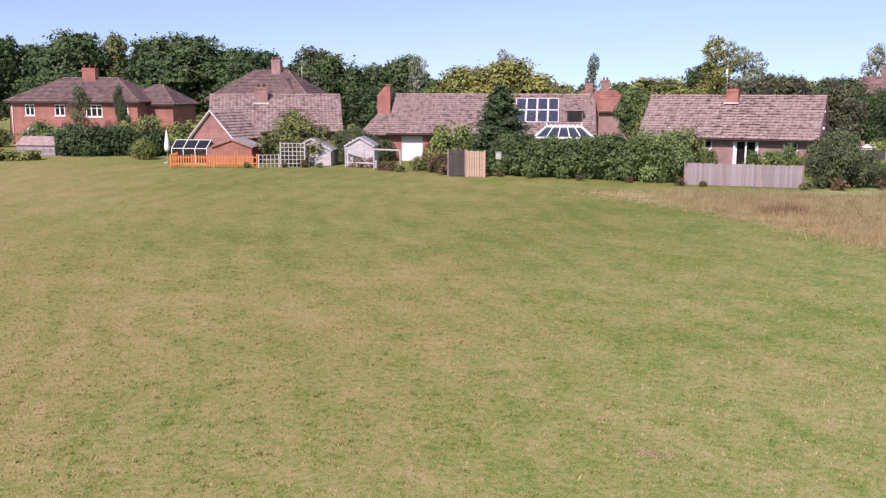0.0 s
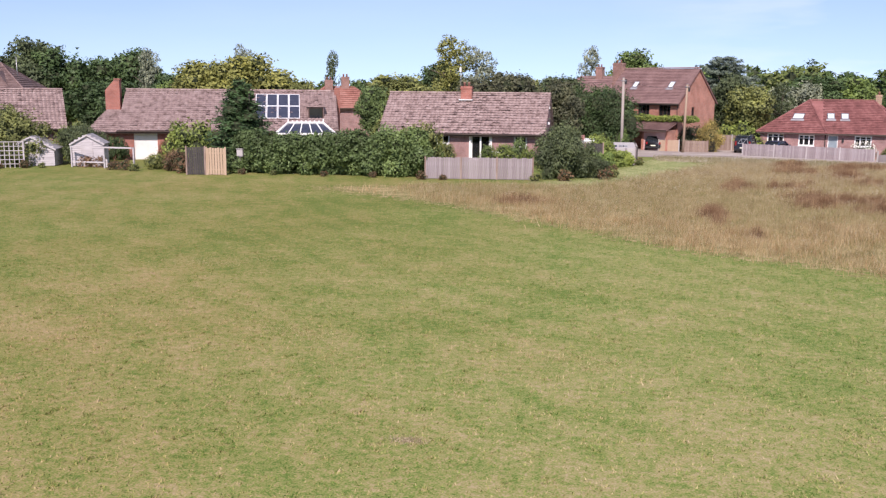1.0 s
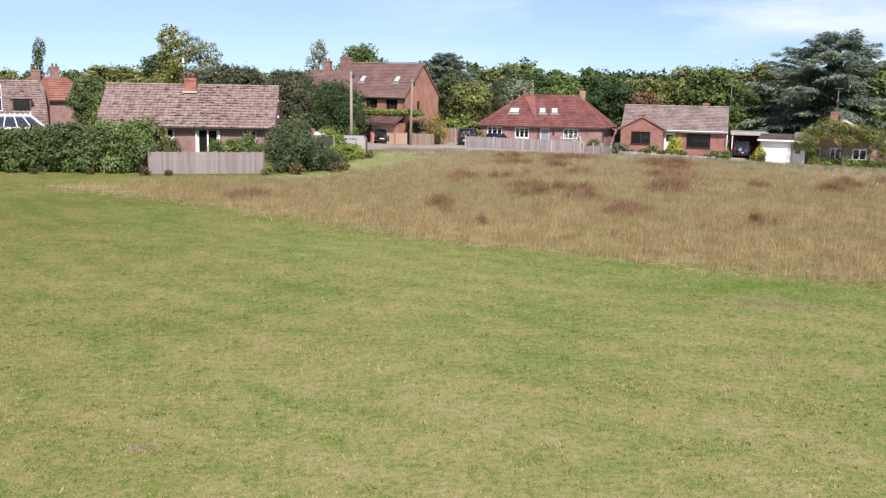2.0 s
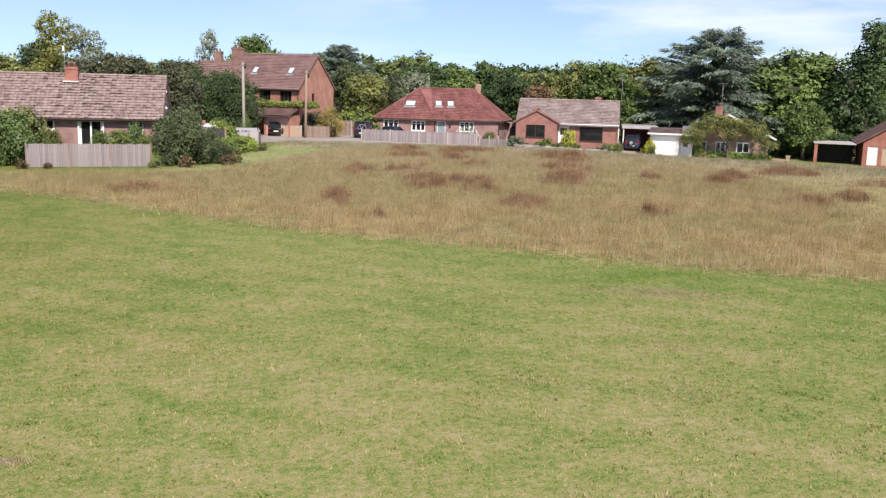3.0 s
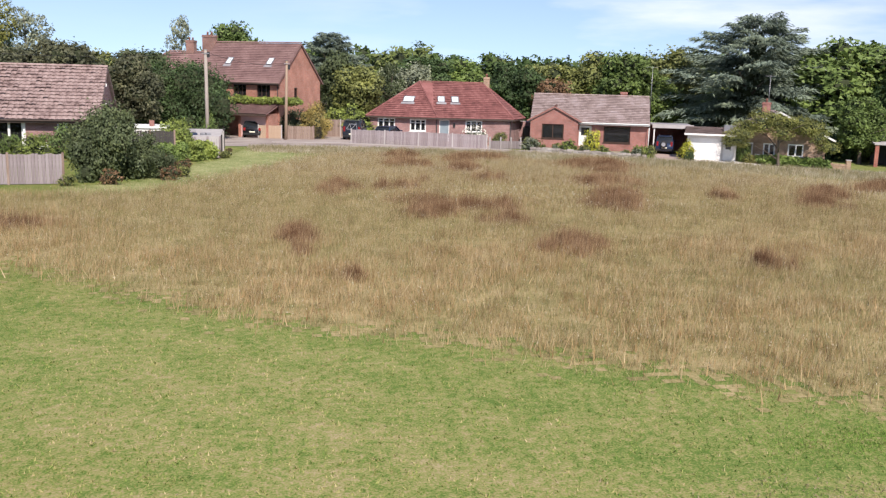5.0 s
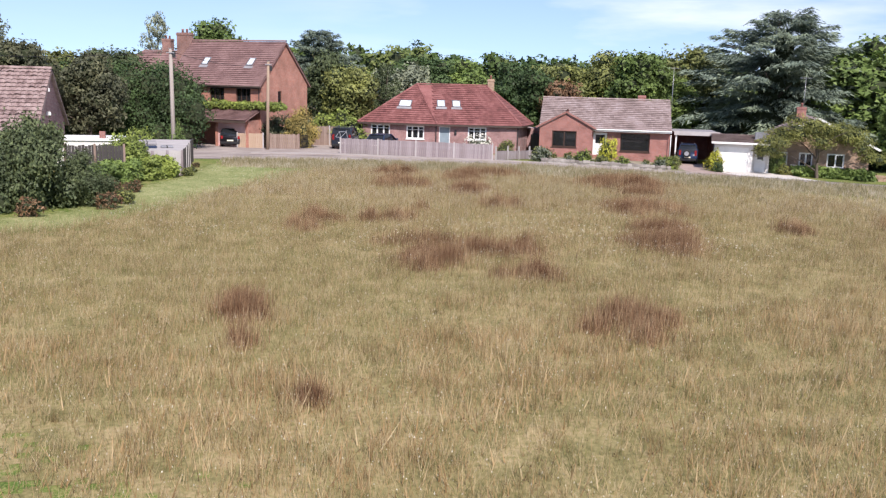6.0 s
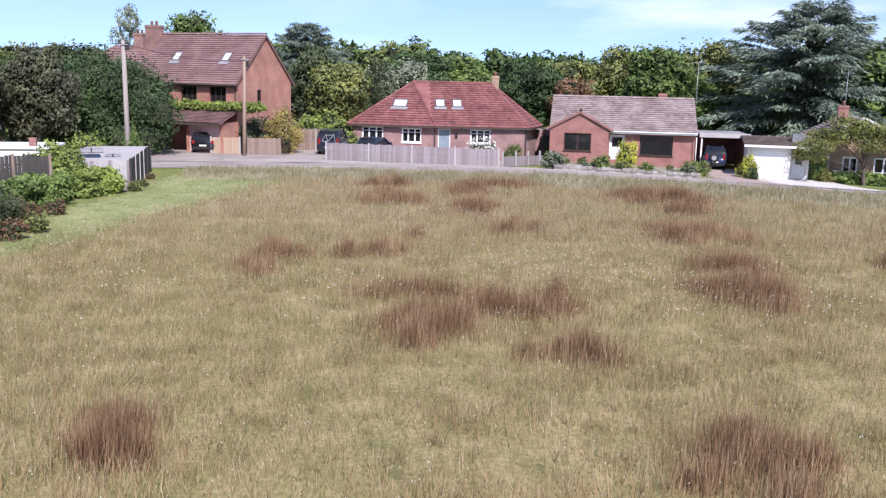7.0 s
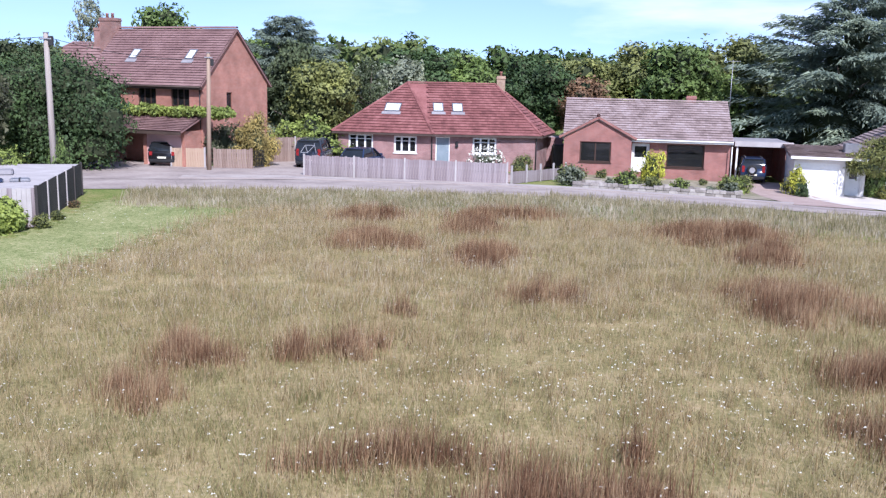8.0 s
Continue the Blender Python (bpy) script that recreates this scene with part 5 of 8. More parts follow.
def house_red_pair():
    h = thing("house", "pair of red brick two-storey houses with hipped brown roof", "house", -92.5, 71.4, -0.4, 20.0)
    W, D, E = 15.4, 8.4, 5.2
    ops = [(1.8, 3.0, 3.5, 4.8), (5.4, 6.7, 3.5, 4.8), (9.2, 11.2, 3.4, 4.8), (12.9, 14.3, 3.5, 4.8), (1.9, 3.2, 0.8, 2.2), (6.0, 9.0, 0.8, 2.2)]
    fr = wall(h, (0, 0), (W, 0), E, M_BRICK_RED, ops)
    wall(h, (W, 0.28), (W, D - 0.28), E, M_BRICK_RED)
    wall(h, (W, D), (0, D), E, M_BRICK_RED)
    wall(h, (0, D - 0.28), (0, 0.28), E, M_BRICK_ORANGE)
    for o in ops:
        window(h, fr, *o, M_WHITE, 2 if o[1] - o[0] < 2 else 3, top_light=True)
    inner_floor(h, W, D, E)
    hip_roof(h, 0, 0, W, D, 5.1, 7.7, 4.3, M_TILE_DUSK, 0.45, wave=0.012, seed=91)
    chimney(h, 7.8, 4.0, 6.8, 8.9, 1.6, 0.8, M_BRICK_RED, 3)
    part("rear_wing", box((15.42, 2.5, -0.5), (18.4, 8.6, 4.8)), M_BRICK_RED, h)
    hip_roof(h, 12.4, 2.5, 18.4, 8.6, 4.8, 6.9, 2.5, M_TILE_DUSK, 0.4, wave=0.012, seed=97)
    downpipe(h, 0.3, -0.08, -0.3, 5.3, M_WHITE)


def far_house(label, x, y, rot, W, D, eave, ridge, inset, tile, brick, chim=(), z=0.0, seed=1):
    h = thing("house", label, "house", x, y, z, rot)
    for p, q in (((0, 0), (W, 0)), ((W, 0.28), (W, D - 0.28)), ((W, D), (0, D)), ((0, D - 0.28), (0, 0.28))):
        wall(h, p, q, eave, brick)
    hip_roof(h, 0, 0, W, D, eave - 0.1, ridge, inset, tile, 0.4, seed=seed, tile_w=0.5, gauge=0.45)
    for cx, cy, top in chim:
        chimney(h, cx, cy, eave, top, 0.95, 0.8, M_BRICK_OLD, 2, False)
    return h


bungalow_a()
bungalow_solar()
bungalow_b1()
bungalow_b2()
house_h()
garage_b3()
house_right()
house_three()
house_big_hip()
house_red_pair()
far_house("far house with orange clay roof behind gardens", -39.2, 105.2, 21.5, 9.4, 7, 3.7, 6.0, 2.9, M_TILE_CLAY, M_BRICK_PINK, ((3.4, 3.0, 6.9), (5.4, 3.6, 7.3)), 0, 101)
far_house("far house with red tiled roof among trees", -53.0, 111.0, 21.5, 6, 7, 4.8, 7.6, 2.4, M_TILE_CLAY, M_BRICK_PINK, (), 0, 106)
far_house("far brown-roofed house with pale chimney behind hedge", -13.5, 126, -20, 13, 9, 4.9, 8.0, 3.8, M_TILE_PLUM, M_BRICK_PINK, ((6.5, 4.4, 9.3),), -0.3, 111)


# ---- trees, shrubs and hedges ----
def leaf_quads(rng, centres, normals, size, up_bias=0.25, slim=0.62, loose=0.5):
    """Leaf sprays: one small pointed blade each, facing roughly along normals."""
    n = len(centres)
    nr = normals + rng.normal(0, loose, (n, 3))
    nr[:, 2] += up_bias
    nr /= np.linalg.norm(nr, axis=1, keepdims=True)
    t = np.cross(nr, rng.normal(0, 1, (n, 3)))
    t /= np.linalg.norm(t, axis=1, keepdims=True) + 1e-9
    b = np.cross(nr, t)
    s = size * rng.uniform(0.55, 1.35, (n, 1))
    return np.stack([centres - t * s, centres + t * s * 0.8 - b * s * slim * 1.1, centres + t * s * 0.8 + b * s * slim * 1.1], 1)


def lobe_points(rng, lobes, n, inner=0.72, per=4):
    """Points and normals of leaves gathered in sprays on the shells of ball-shaped lobes (x, y, z, rx, ry, rz), away from where lobes overlap."""
    L = np.array(lobes, float)
    area = (L[:, 3] * L[:, 5]) ** 1.0
    m = max(1, int(n / per * 1.25))
    pick = rng.choice(len(L), m, p=area / area.sum())
    d = rng.normal(0, 1, (m, 3))
    d /= np.linalg.norm(d, axis=1, keepdims=True)
    rough = 1 + 0.10 * np.sin(d[:, 0] * 7 + pick) * np.sin(d[:, 1] * 6 + 2 * pick) + 0.07 * np.sin(d[:, 2] * 9 + pick * 1.7)
    r = rng.uniform(inner, 1.06, m) * rough
    c = L[pick, :3] + d * L[pick, 3:6] * r[:, None]
    keep = np.ones(m, bool)
    for l in L:
        keep &= (((c - l[:3]) / l[3:6]) ** 2).sum(1) > 0.42
    c, d, pick = c[keep], d[keep], pick[keep]
    d = d + rng.normal(0, 0.38, d.shape)
    out = np.repeat(c, per, 0) + rng.normal(0, 0.125, (len(c) * per, 3)) * np.repeat(L[pick, 3:6], per, 0)
    return out, np.repeat(d, per, 0)


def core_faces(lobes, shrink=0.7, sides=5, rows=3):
    """Solid hearts of the lobes, which paint a crown's inner shade, as four-cornered faces."""
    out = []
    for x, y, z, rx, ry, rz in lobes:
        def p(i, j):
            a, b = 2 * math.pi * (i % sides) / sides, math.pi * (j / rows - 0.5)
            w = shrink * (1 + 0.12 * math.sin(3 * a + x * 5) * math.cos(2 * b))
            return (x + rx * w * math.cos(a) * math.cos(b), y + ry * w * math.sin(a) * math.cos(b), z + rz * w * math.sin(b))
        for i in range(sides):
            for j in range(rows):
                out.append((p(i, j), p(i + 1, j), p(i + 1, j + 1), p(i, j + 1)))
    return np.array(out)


SHADE_CORES = {}          # dark hearts that paint shade inside the crowns made last, by name


def crown_mesh(name, rng, lobes, n, size, inner=0.72, core=0.68, up_bias=0.25, slim=0.62):
    c, d = lobe_points(rng, lobes, n, inner)
    V = leaf_quads(rng, c, d, size, up_bias, slim)
    # the core's dark colour stands in for shade seen through leaf gaps
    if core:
        SHADE_CORES[name] = quads_mesh("inner_growth", core_faces(lobes, core))
    return quads_mesh(name, V)


def trunk_mesh(name, rng, height, radius, limbs, fork=0.35, spread=0.5):
    bm = bmesh.new()
    top = Vector((rng.normal(0, 0.3), rng.normal(0, 0.3), height))
    add_tube(bm, [(0, 0, -0.3), (0, 0, 0.3), top * fork, top * 0.7, top], [radius * 1.5, radius, radius * 0.8, radius * 0.45, radius * 0.12], 8)
    for k in range(limbs):
        a = 6.283 * k / limbs + rng.uniform(-0.3, 0.3)
        z0 = height * rng.uniform(fork, 0.7)
        l = height * spread * rng.uniform(0.6, 1.0)
        p0 = Vector((top.x * z0 / height, top.y * z0 / height, z0))
        p1 = p0 + Vector((math.cos(a) * l * 0.55, math.sin(a) * l * 0.55, l * 0.35))
        p2 = p0 + Vector((math.cos(a) * l, math.sin(a) * l, l * 0.55))
        add_tube(bm, [p0, p1, p2], [radius * 0.42, radius * 0.25, radius * 0.06], 5)
    me = bpy.data.meshes.new(name)
    bm.to_mesh(me)
    bm.free()
    return me


PROTOS = {}


def proto(kind):
    """Trunk and crown meshes of a kind of tree, ten metres tall, built once each."""
    if kind in PROTOS:
        return PROTOS[kind]
    shape, variant = kind
    rng = np.random.default_rng(sum(ord(c) for c in shape) * 13 + variant)
    lobes = []
    if shape == "round":
        # lobes set round an uneven egg, small ones at its skin
        turn = rng.uniform(0, 6.283)
        for k in range(34):
            d = rng.normal(0, 1, 3)
            d /= np.linalg.norm(d)
            f = rng.uniform(0.55, 0.88)
            bulge = 1 + 0.13 * math.sin(2 * math.atan2(d[1], d[0]) + turn) + 0.10 * math.sin(5 * d[2] + turn)
            s = rng.uniform(0.85, 1.45)
            lobes.append((d[0] * 3.1 * f * bulge, d[1] * 3.1 * f * bulge, 5.5 + d[2] * 3.9 * f, s, s, s * 0.85))
        lobes.append((0, 0, 5.5, 2.3, 2.3, 3.0))
        crown = crown_mesh("crown", rng, lobes, 13000, 0.170, inner=0.6, core=0.60)
        trunk = trunk_mesh("trunk", rng, 7.5, 0.28, 6, 0.25, 0.42)
    elif shape == "tall":
        for k in range(18):
            a, z = rng.uniform(0, 6.283), rng.uniform(2.2, 9.2)
            r = rng.uniform(0.1, 1.7) * min(1.0, (10.2 - z) / 3.5)
            s = rng.uniform(0.75, 1.25)
            lobes.append((r * math.cos(a), r * math.sin(a), z, s, s, s * 1.2))
        lobes.append((0, 0, 5.5, 1.2, 1.2, 3.6))
        crown = crown_mesh("crown", rng, lobes, 12000, 0.13, inner=0.55, core=0.55)
        trunk = trunk_mesh("trunk", rng, 9.0, 0.24, 6, 0.25, 0.25)
    elif shape == "airy":
        for k in range(22):
            a, z = rng.uniform(0, 6.283), rng.uniform(3.0, 9.4)
            r = rng.uniform(0.4, 2.6) * min(1.0, (11.0 - z) / 5)
            s = rng.uniform(0.6, 1.05)
            lobes.append((r * math.cos(a), r * math.sin(a), z, s, s, s))
        crown = crown_mesh("crown", rng, lobes, 8000, 0.125, inner=0.3, core=0)
        trunk = trunk_mesh("trunk", rng, 9.0, 0.16, 9, 0.25, 0.28)
    elif shape == "cedar":
        # layered boughs that reach out, dip at their ends and carry flat sprays of needles; the leader leans
        V = []
        for k in range(170):
            f = (k + rng.uniform(0, 1)) / 170
            z = 0.7 + 9.1 * f ** 0.92
            a = k * 2.4 + rng.uniform(-0.5, 0.5)
            reach = 5.1 * (1 - (z / 10.5) ** 2.3) * rng.uniform(0.6, 1.18) * min(1.0, 0.78 + 0.08 * z) + 0.35
            rise = rng.uniform(-0.12, 0.46) + 0.34 * f
            m = int(270 * (0.4 + reach / 4))
            u = rng.uniform(0.15, 1.0, m) ** 0.7
            tip = 1 - 0.55 * u
            wide = rng.normal(0, 0.36, m) * (0.25 + tip)
            lean = 0.5 * (z / 10) ** 2
            zz = z + rise * u * reach - 0.34 * u * u * reach * (1 - 0.6 * f) - 0.35 * np.abs(wide) + rng.normal(0, 0.06, m)
            c = np.stack([lean + np.cos(a) * u * reach - np.sin(a) * wide, np.sin(a) * u * reach + np.cos(a) * wide, zz], 1)
            # needle sprays point outwards and to the bough's sides
            b = a + np.sign(wide) * rng.uniform(0.2, 0.9, m)
            t = np.stack([np.cos(b), np.sin(b), rng.normal(-0.38, 0.30, m)], 1)
            side = np.stack([-np.sin(b), np.cos(b), rng.normal(0, 0.75, m)], 1)
            ln = rng.uniform(0.10, 0.27, (m, 1)) * (0.7 + 0.05 * reach)
            w = ln * rng.uniform(0.13, 0.24, (m, 1))
            V.append(np.stack([c - side * w, c + side * w, c + t * ln * 1.6], 1))
        # dark heart added as painted shade behind the boughs
        heart = [(0, 0, 2.6, 2.2, 2.2, 2.2), (0.15, 0, 5.4, 1.4, 1.4, 2.6), (0.35, 0, 7.8, 0.6, 0.6, 1.5)]
        SHADE_CORES["crown"] = quads_mesh("inner_growth", core_faces(heart, 0.8, 9, 6))
        crown = quads_mesh("crown", np.concatenate(V))
        trunk = trunk_mesh("trunk", rng, 9.6, 0.3, 10, 0.2, 0.35)
    elif shape == "umbrella":
        # a wide low canopy on several stems, drooping at its ends
        for k in range(64):
            u = rng.uniform(-1, 1)
            r = 9.2 * u
            y = rng.normal(0, 1.6)
            z = 8.3 - 4.2 * abs(u) ** 2.2 + rng.normal(0, 0.7) - 0.25 * abs(y)
            s = rng.uniform(0.9, 1.7)
            lobes.append((r, y, z, s * 1.3, s, s * 0.75))
        crown = crown_mesh("crown", rng, lobes, 36000, 0.155, inner=0.3, core=0.42, slim=0.45)
        trunk = trunk_mesh("trunk", rng, 7.8, 0.35, 8, 0.12, 0.85)
    elif shape == "cone":
        for k in range(26):
            z = 0.5 + 9.2 * k / 25
            r = 2.15 * (1 - z / 10.4) ** 0.75 + 0.15
            a = k * 2.4
            lobes.append((math.cos(a) * r * 0.55, math.sin(a) * r * 0.55, z, r * 0.62 + 0.1, r * 0.62 + 0.1, 0.75))
        crown = crown_mesh("crown", rng, lobes, 9000, 0.11, inner=0.8, core=0.82, up_bias=0.6)
        trunk = trunk_mesh("trunk", rng, 9.0, 0.2, 3, 0.3, 0.1)
    elif shape == "thick":
        for k in range(30):
            a, r = rng.uniform(0, 6.283), rng.uniform(0.3, 3.6)
            z = rng.uniform(0.9, 6.4) * (1 - r / 9)
            s = rng.uniform(0.9, 1.6)
            lobes.append((r * math.cos(a), r * math.sin(a), z, s, s, s * 0.9))
        lobes.append((0, 0, 2.8, 3.0, 3.0, 3.0))
        crown = crown_mesh("crown", rng, lobes, 22000, 0.13, inner=0.5, core=0.62)
        trunk = trunk_mesh("trunk", rng, 5.0, 0.2, 6, 0.15, 0.45)
    elif shape in ("bush", "small"):
        # ten metres across and about eight tall before scaling
        for k in range(20):
            a, r = rng.uniform(0, 6.283), rng.uniform(0.3, 3.5)
            z = rng.uniform(1.2, 6.3) * (1 - r / 9)
            s = rng.uniform(1.1, 1.9)
            lobes.append((r * math.cos(a), r * math.sin(a), z, s, s, s * 0.9))
        lobes.append((0, 0, 2.8, 3.2, 3.2, 3.0))
        crown = crown_mesh("crown", rng, lobes, 4600 if shape == "bush" else 1600, 0.215 if shape == "bush" else 0.34, inner=0.5, core=0.55)
        trunk = trunk_mesh("trunk", rng, 5.0, 0.2, 6, 0.15, 0.45)
    PROTOS[kind] = (trunk, crown, SHADE_CORES.pop("crown", None))
    return PROTOS[kind]


def plant(name, label, category, kind, leaf, x, y, height, width=1.0, group="", spin=None, z=None):
    """A tree or shrub of that height; width: breadth against the kind's own."""
    trunk, crown, shade_mesh = proto(kind)
    s = height / (7.6 if kind[0] in ("bush", "thick", "small") else 10.0)
    ob = new(name)
    sp = (x * 37 + y * 17) % 360 if spin is None else spin
    zz = ground_z(x, y) if z is None else z
    ob.matrix_world = pose(x, y, zz, 0, 0, sp) @ Matrix.Diagonal((s * width, s * width, s, 1))
    tagged(ob, label, category, group)
    part_mesh("trunk", trunk, M_BARK, ob)
    key = (crown.name, leaf.name)
    if key not in CROWNS:
        me = crown.copy()
        me.name = "crown"
        me.materials.clear()
        me.materials.append(leaf)
        CROWNS[key] = me
    part_mesh("crown", CROWNS[key], leaf, ob)
    # solid dark core: shade inside the crown, put into colour
    if shade_mesh:
        tagged(part_mesh("inner_growth", shade_mesh, M_CORE_SHADE, ob), kind="stuff")
    return ob


CROWNS = {}


def hedge(label, line, height, depth, leaf, seed, n_per_m=1500, size=0.10, name="hedge"):
    """A hedge along a line of (x, y) points, grown as sections some metres long."""
    rng = np.random.default_rng(seed)
    top = tagged(new(name), label, "hedge")
    top.matrix_world = pose(*line[0], ground_z(*line[0]))
    for (x0, y0), (x1, y1) in zip(line, line[1:]):
        l = math.hypot(x1 - x0, y1 - y0)
        parts = max(1, round(l / 3.4))
        for s in range(parts):
            lobes = []
            n = max(3, int(l / parts / 0.42))
            hs = height * rng.uniform(0.84, 1.10)
            for k in range(n):
                t = (s + (k + rng.uniform(0.1, 0.9)) / n) / parts
                x, y = x0 + (x1 - x0) * t, y0 + (y1 - y0) * t
                g = ground_z(x, y) - ground_z(*line[0])
                for zc in (0.22, 0.50, 0.76):
                    r = rng.uniform(0.20, 0.28) * hs
                    lobes.append((x - line[0][0] + rng.uniform(-0.15, 0.15) * depth, y - line[0][1] + rng.uniform(-0.26, 0.26) * depth, g + zc * hs * rng.uniform(0.84, 1.10), max(r, 0.4), max(0.4, depth * rng.uniform(0.3, 0.42)), r))
            sec = part_mesh("hedge_section", crown_mesh("hedge_section", rng, lobes, int(l / parts * n_per_m), size, 0.62, 0.66), leaf, top)
            # each section gets a dark core as its painted inner shade
            tagged(part_mesh("inner_growth", SHADE_CORES.pop("hedge_section"), M_CORE_SHADE, sec), kind="stuff")
    return top


# near shrubs and hedges
hedge("dense green garden hedge along the green", [(-27.2, 62.3), (-21, 62.5)], 2.75, 2.3, M_LEAF_HEDGE, 5, 5200, 0.095)
hedge("dense green garden hedge along the green", [(-21.2, 62.5), (-13.9, 63.0)], 3.05, 2.4, M_LEAF_HEDGE, 6, 5200, 0.095)
plant("shrub", "big dusky rounded shrub at the fence's end", "shrub", ("thick", 1), M_LEAF_DUSK, -4.9, 65.0, 4.75, 0.76)
plant("conifer", "dense dark green conical conifer in the hedge", "tree", ("cone", 1), M_LEAF_CONE, -28.0, 64.8, 6.3, 1.95)
plant("shrub", "yellow-green leggy shrub beside the conifer", "shrub", ("bush", 2), M_LEAF_LIME, -32.9, 67.0, 4.7, 0.85)
plant("shrub", "large grey-olive shrub over garden sheds", "shrub", ("thick", 2), M_LEAF_OLIVE, -46.0, 63.2, 5.2, 1.15)
plant("shrub", "large grey-olive shrub over garden sheds", "shrub", ("thick", 1), M_LEAF_DUSK, -41.6, 65.6, 3.9, 0.9)
plant("shrub", "low tangled flowering shrub by the garden gate", "shrub", ("bush", 1), M_LEAF_RUST, -31.6, 62.0, 1.7, 1.1)
plant("shrub", "low tangled flowering shrub by the garden gate", "shrub", ("bush", 3), M_LEAF_OLIVE, -33.8, 62.6, 1.5, 1.0)
plant("shrub", "olive shrub rising over the hedge", "shrub", ("bush", 3), M_LEAF_OLIVE, -15.2, 65.4, 4.6, 0.8)
plant("shrub", "bright green shrub beside the garden doors", "shrub", ("bush", 2), M_LEAF_MID, -15.2, 70.5, 2.6, 0.9)
plant("shrub", "bright green shrub beside the garden doors", "shrub", ("bush", 1), M_LEAF_LIME, -9.6, 70.5, 2.0, 1.1)
plant("shrub", "green climbing shrub by the patio", "shrub", ("bush", 3), M_LEAF_MID, -11.0, 71.5, 2.3, 0.7)
plant("shrub", "tangle of bramble and ivy against the fence", "shrub", ("bush", 2), M_LEAF_LIME, -4.6, 75.2, 1.8, 1.0)
plant("shrub", "tangle of bramble and ivy against the fence", "shrub", ("bush", 3), M_LEAF_MID, -2.6, 73.0, 1.3, 1.4)
plant("shrub", "tangle of bramble and ivy against the fence", "shrub", ("bush", 1), M_LEAF_LIME, -3.6, 79.5, 2.3, 1.0)
plant("shrub", "dry bramble tangle at the mown path's edge", "shrub", ("bush", 1), M_LEAF_RUST, -2.6, 68.2, 1.1, 1.3)
plant("shrub", "bright green hawthorn bush by the pole", "shrub", ("bush", 3), M_LEAF_LIME, -3.6, 87.6, 2.75, 1.0)
plant("shrub", "ivy clump round the foot of the pole", "shrub", ("bush", 1), M_LEAF_MID, -1.5, 88.2, 2.9, 0.42)
hedge("tall dense dark laurel hedge beside the house", [(-10.2, 101.6), (-1.6, 102.6)], 6.3, 4.6, M_LEAF_DARK, 21, 5200, 0.105)
hedge("bank of bramble and ivy along the path", [(-3.7, 70.2), (-2.4, 74.6)], 1.35, 2.7, M_LEAF_MID, 22, 3400, 0.075)
hedge("bright bramble bank at the store's foot", [(-2.6, 74.8), (-0.7, 77.0)], 1.25, 1.9, M_LEAF_LIME, 24, 3400, 0.075)
hedge("dense dark shrubbery under the garden trees", [(57.0, 108.0), (70.0, 104.5)], 3.4, 2.6, M_LEAF_DARK, 25, 1500, 0.15)
hedge("dense dark shrubbery under the garden trees", [(46.0, 127.0), (60.0, 131.0), (76.0, 129.0)], 5.2, 3.0, M_LEAF_DARK, 27, 900, 0.22)
hedge("bright bramble mound against the timber store", [(-3.9, 75.9), (-1.9, 76.7)], 2.0, 2.2, M_LEAF_LIME, 23, 3400, 0.075)
plant("shrub", "low dusky bush at the mown path", "shrub", ("thick", 2), M_LEAF_DUSK, -3.2, 66.2, 2.7, 0.95)
for i, (x, y, s) in enumerate(((-1.5, 77.1, 0.95), (-0.7, 77.3, 0.75), (-2.6, 77.0, 1.2), (0.15, 77.6, 0.6), (-2.2, 68.6, 0.9), (-1.6, 70.4, 0.7), (0.3, 79.5, 0.45), (0.2, 83.0, 0.4), (-4.4, 62.8, 0.9), (-6.2, 62.2, 0.7), (-12.2, 61.2, 0.5), (-13.6, 61.0, 0.7), (-46.6, 58.0, 0.6), (-44.4, 59.8, 0.5), (-43.0, 60.6, 0.7), (-42.0, 61.2, 0.5), (-36.4, 61.6, 0.8), (-35.4, 61.4, 0.9), (-34.4, 60.9, 0.7), (-30.4, 60.6, 1.0), (-26.2, 60.9, 0.5), (-24.0, 61.0, 0.45), (-20.4, 61.2, 0.5), (-17.0, 61.4, 0.5), (-1.4, 66.4, 0.8), (-1.9, 65.0, 0.9))):
    plant("weed_clump", "dry brown weed clump at the fence foot", "plant", ("small", 1 + i % 3), M_LEAF_RUST if i % 3 else M_LEAF_OLIVE, x, y, s, 1.1, "weeds at fences")
plant("tree", "dusky wild plum tree behind the bungalow", "tree", ("round", 2), M_LEAF_PLUM, -12.2, 93.5, 8.7, 0.95)
plant("tree", "dusky wild plum tree behind the bungalow", "tree", ("round", 3), M_LEAF_PLUM, -8.4, 97.0, 7.6, 0.95)
plant("tree", "dusky wild plum tree behind the bungalow", "tree", ("round", 1), M_LEAF_PLUM, -15.5, 96.0, 9.0, 0.9)
plant("shrub", "yellowing acer behind the timber fence", "shrub", ("thick", 2), M_LEAF_GOLD, 7.2, 105.4, 4.1, 0.72)
plant("shrub", "russet-leaved bush behind the timber fence", "shrub", ("bush", 3), M_LEAF_PLUM, 5.0, 106.0, 3.6, 0.8)
plant("shrub", "lush green climber over the side gate", "shrub", ("bush", 1), M_LEAF_LIME, 11.2, 110.0, 3.5, 1.2)
plant("shrub", "lush green climber over the side gate", "shrub", ("bush", 3), M_LEAF_LIME, 9.6, 111.5, 3.6, 1.2)
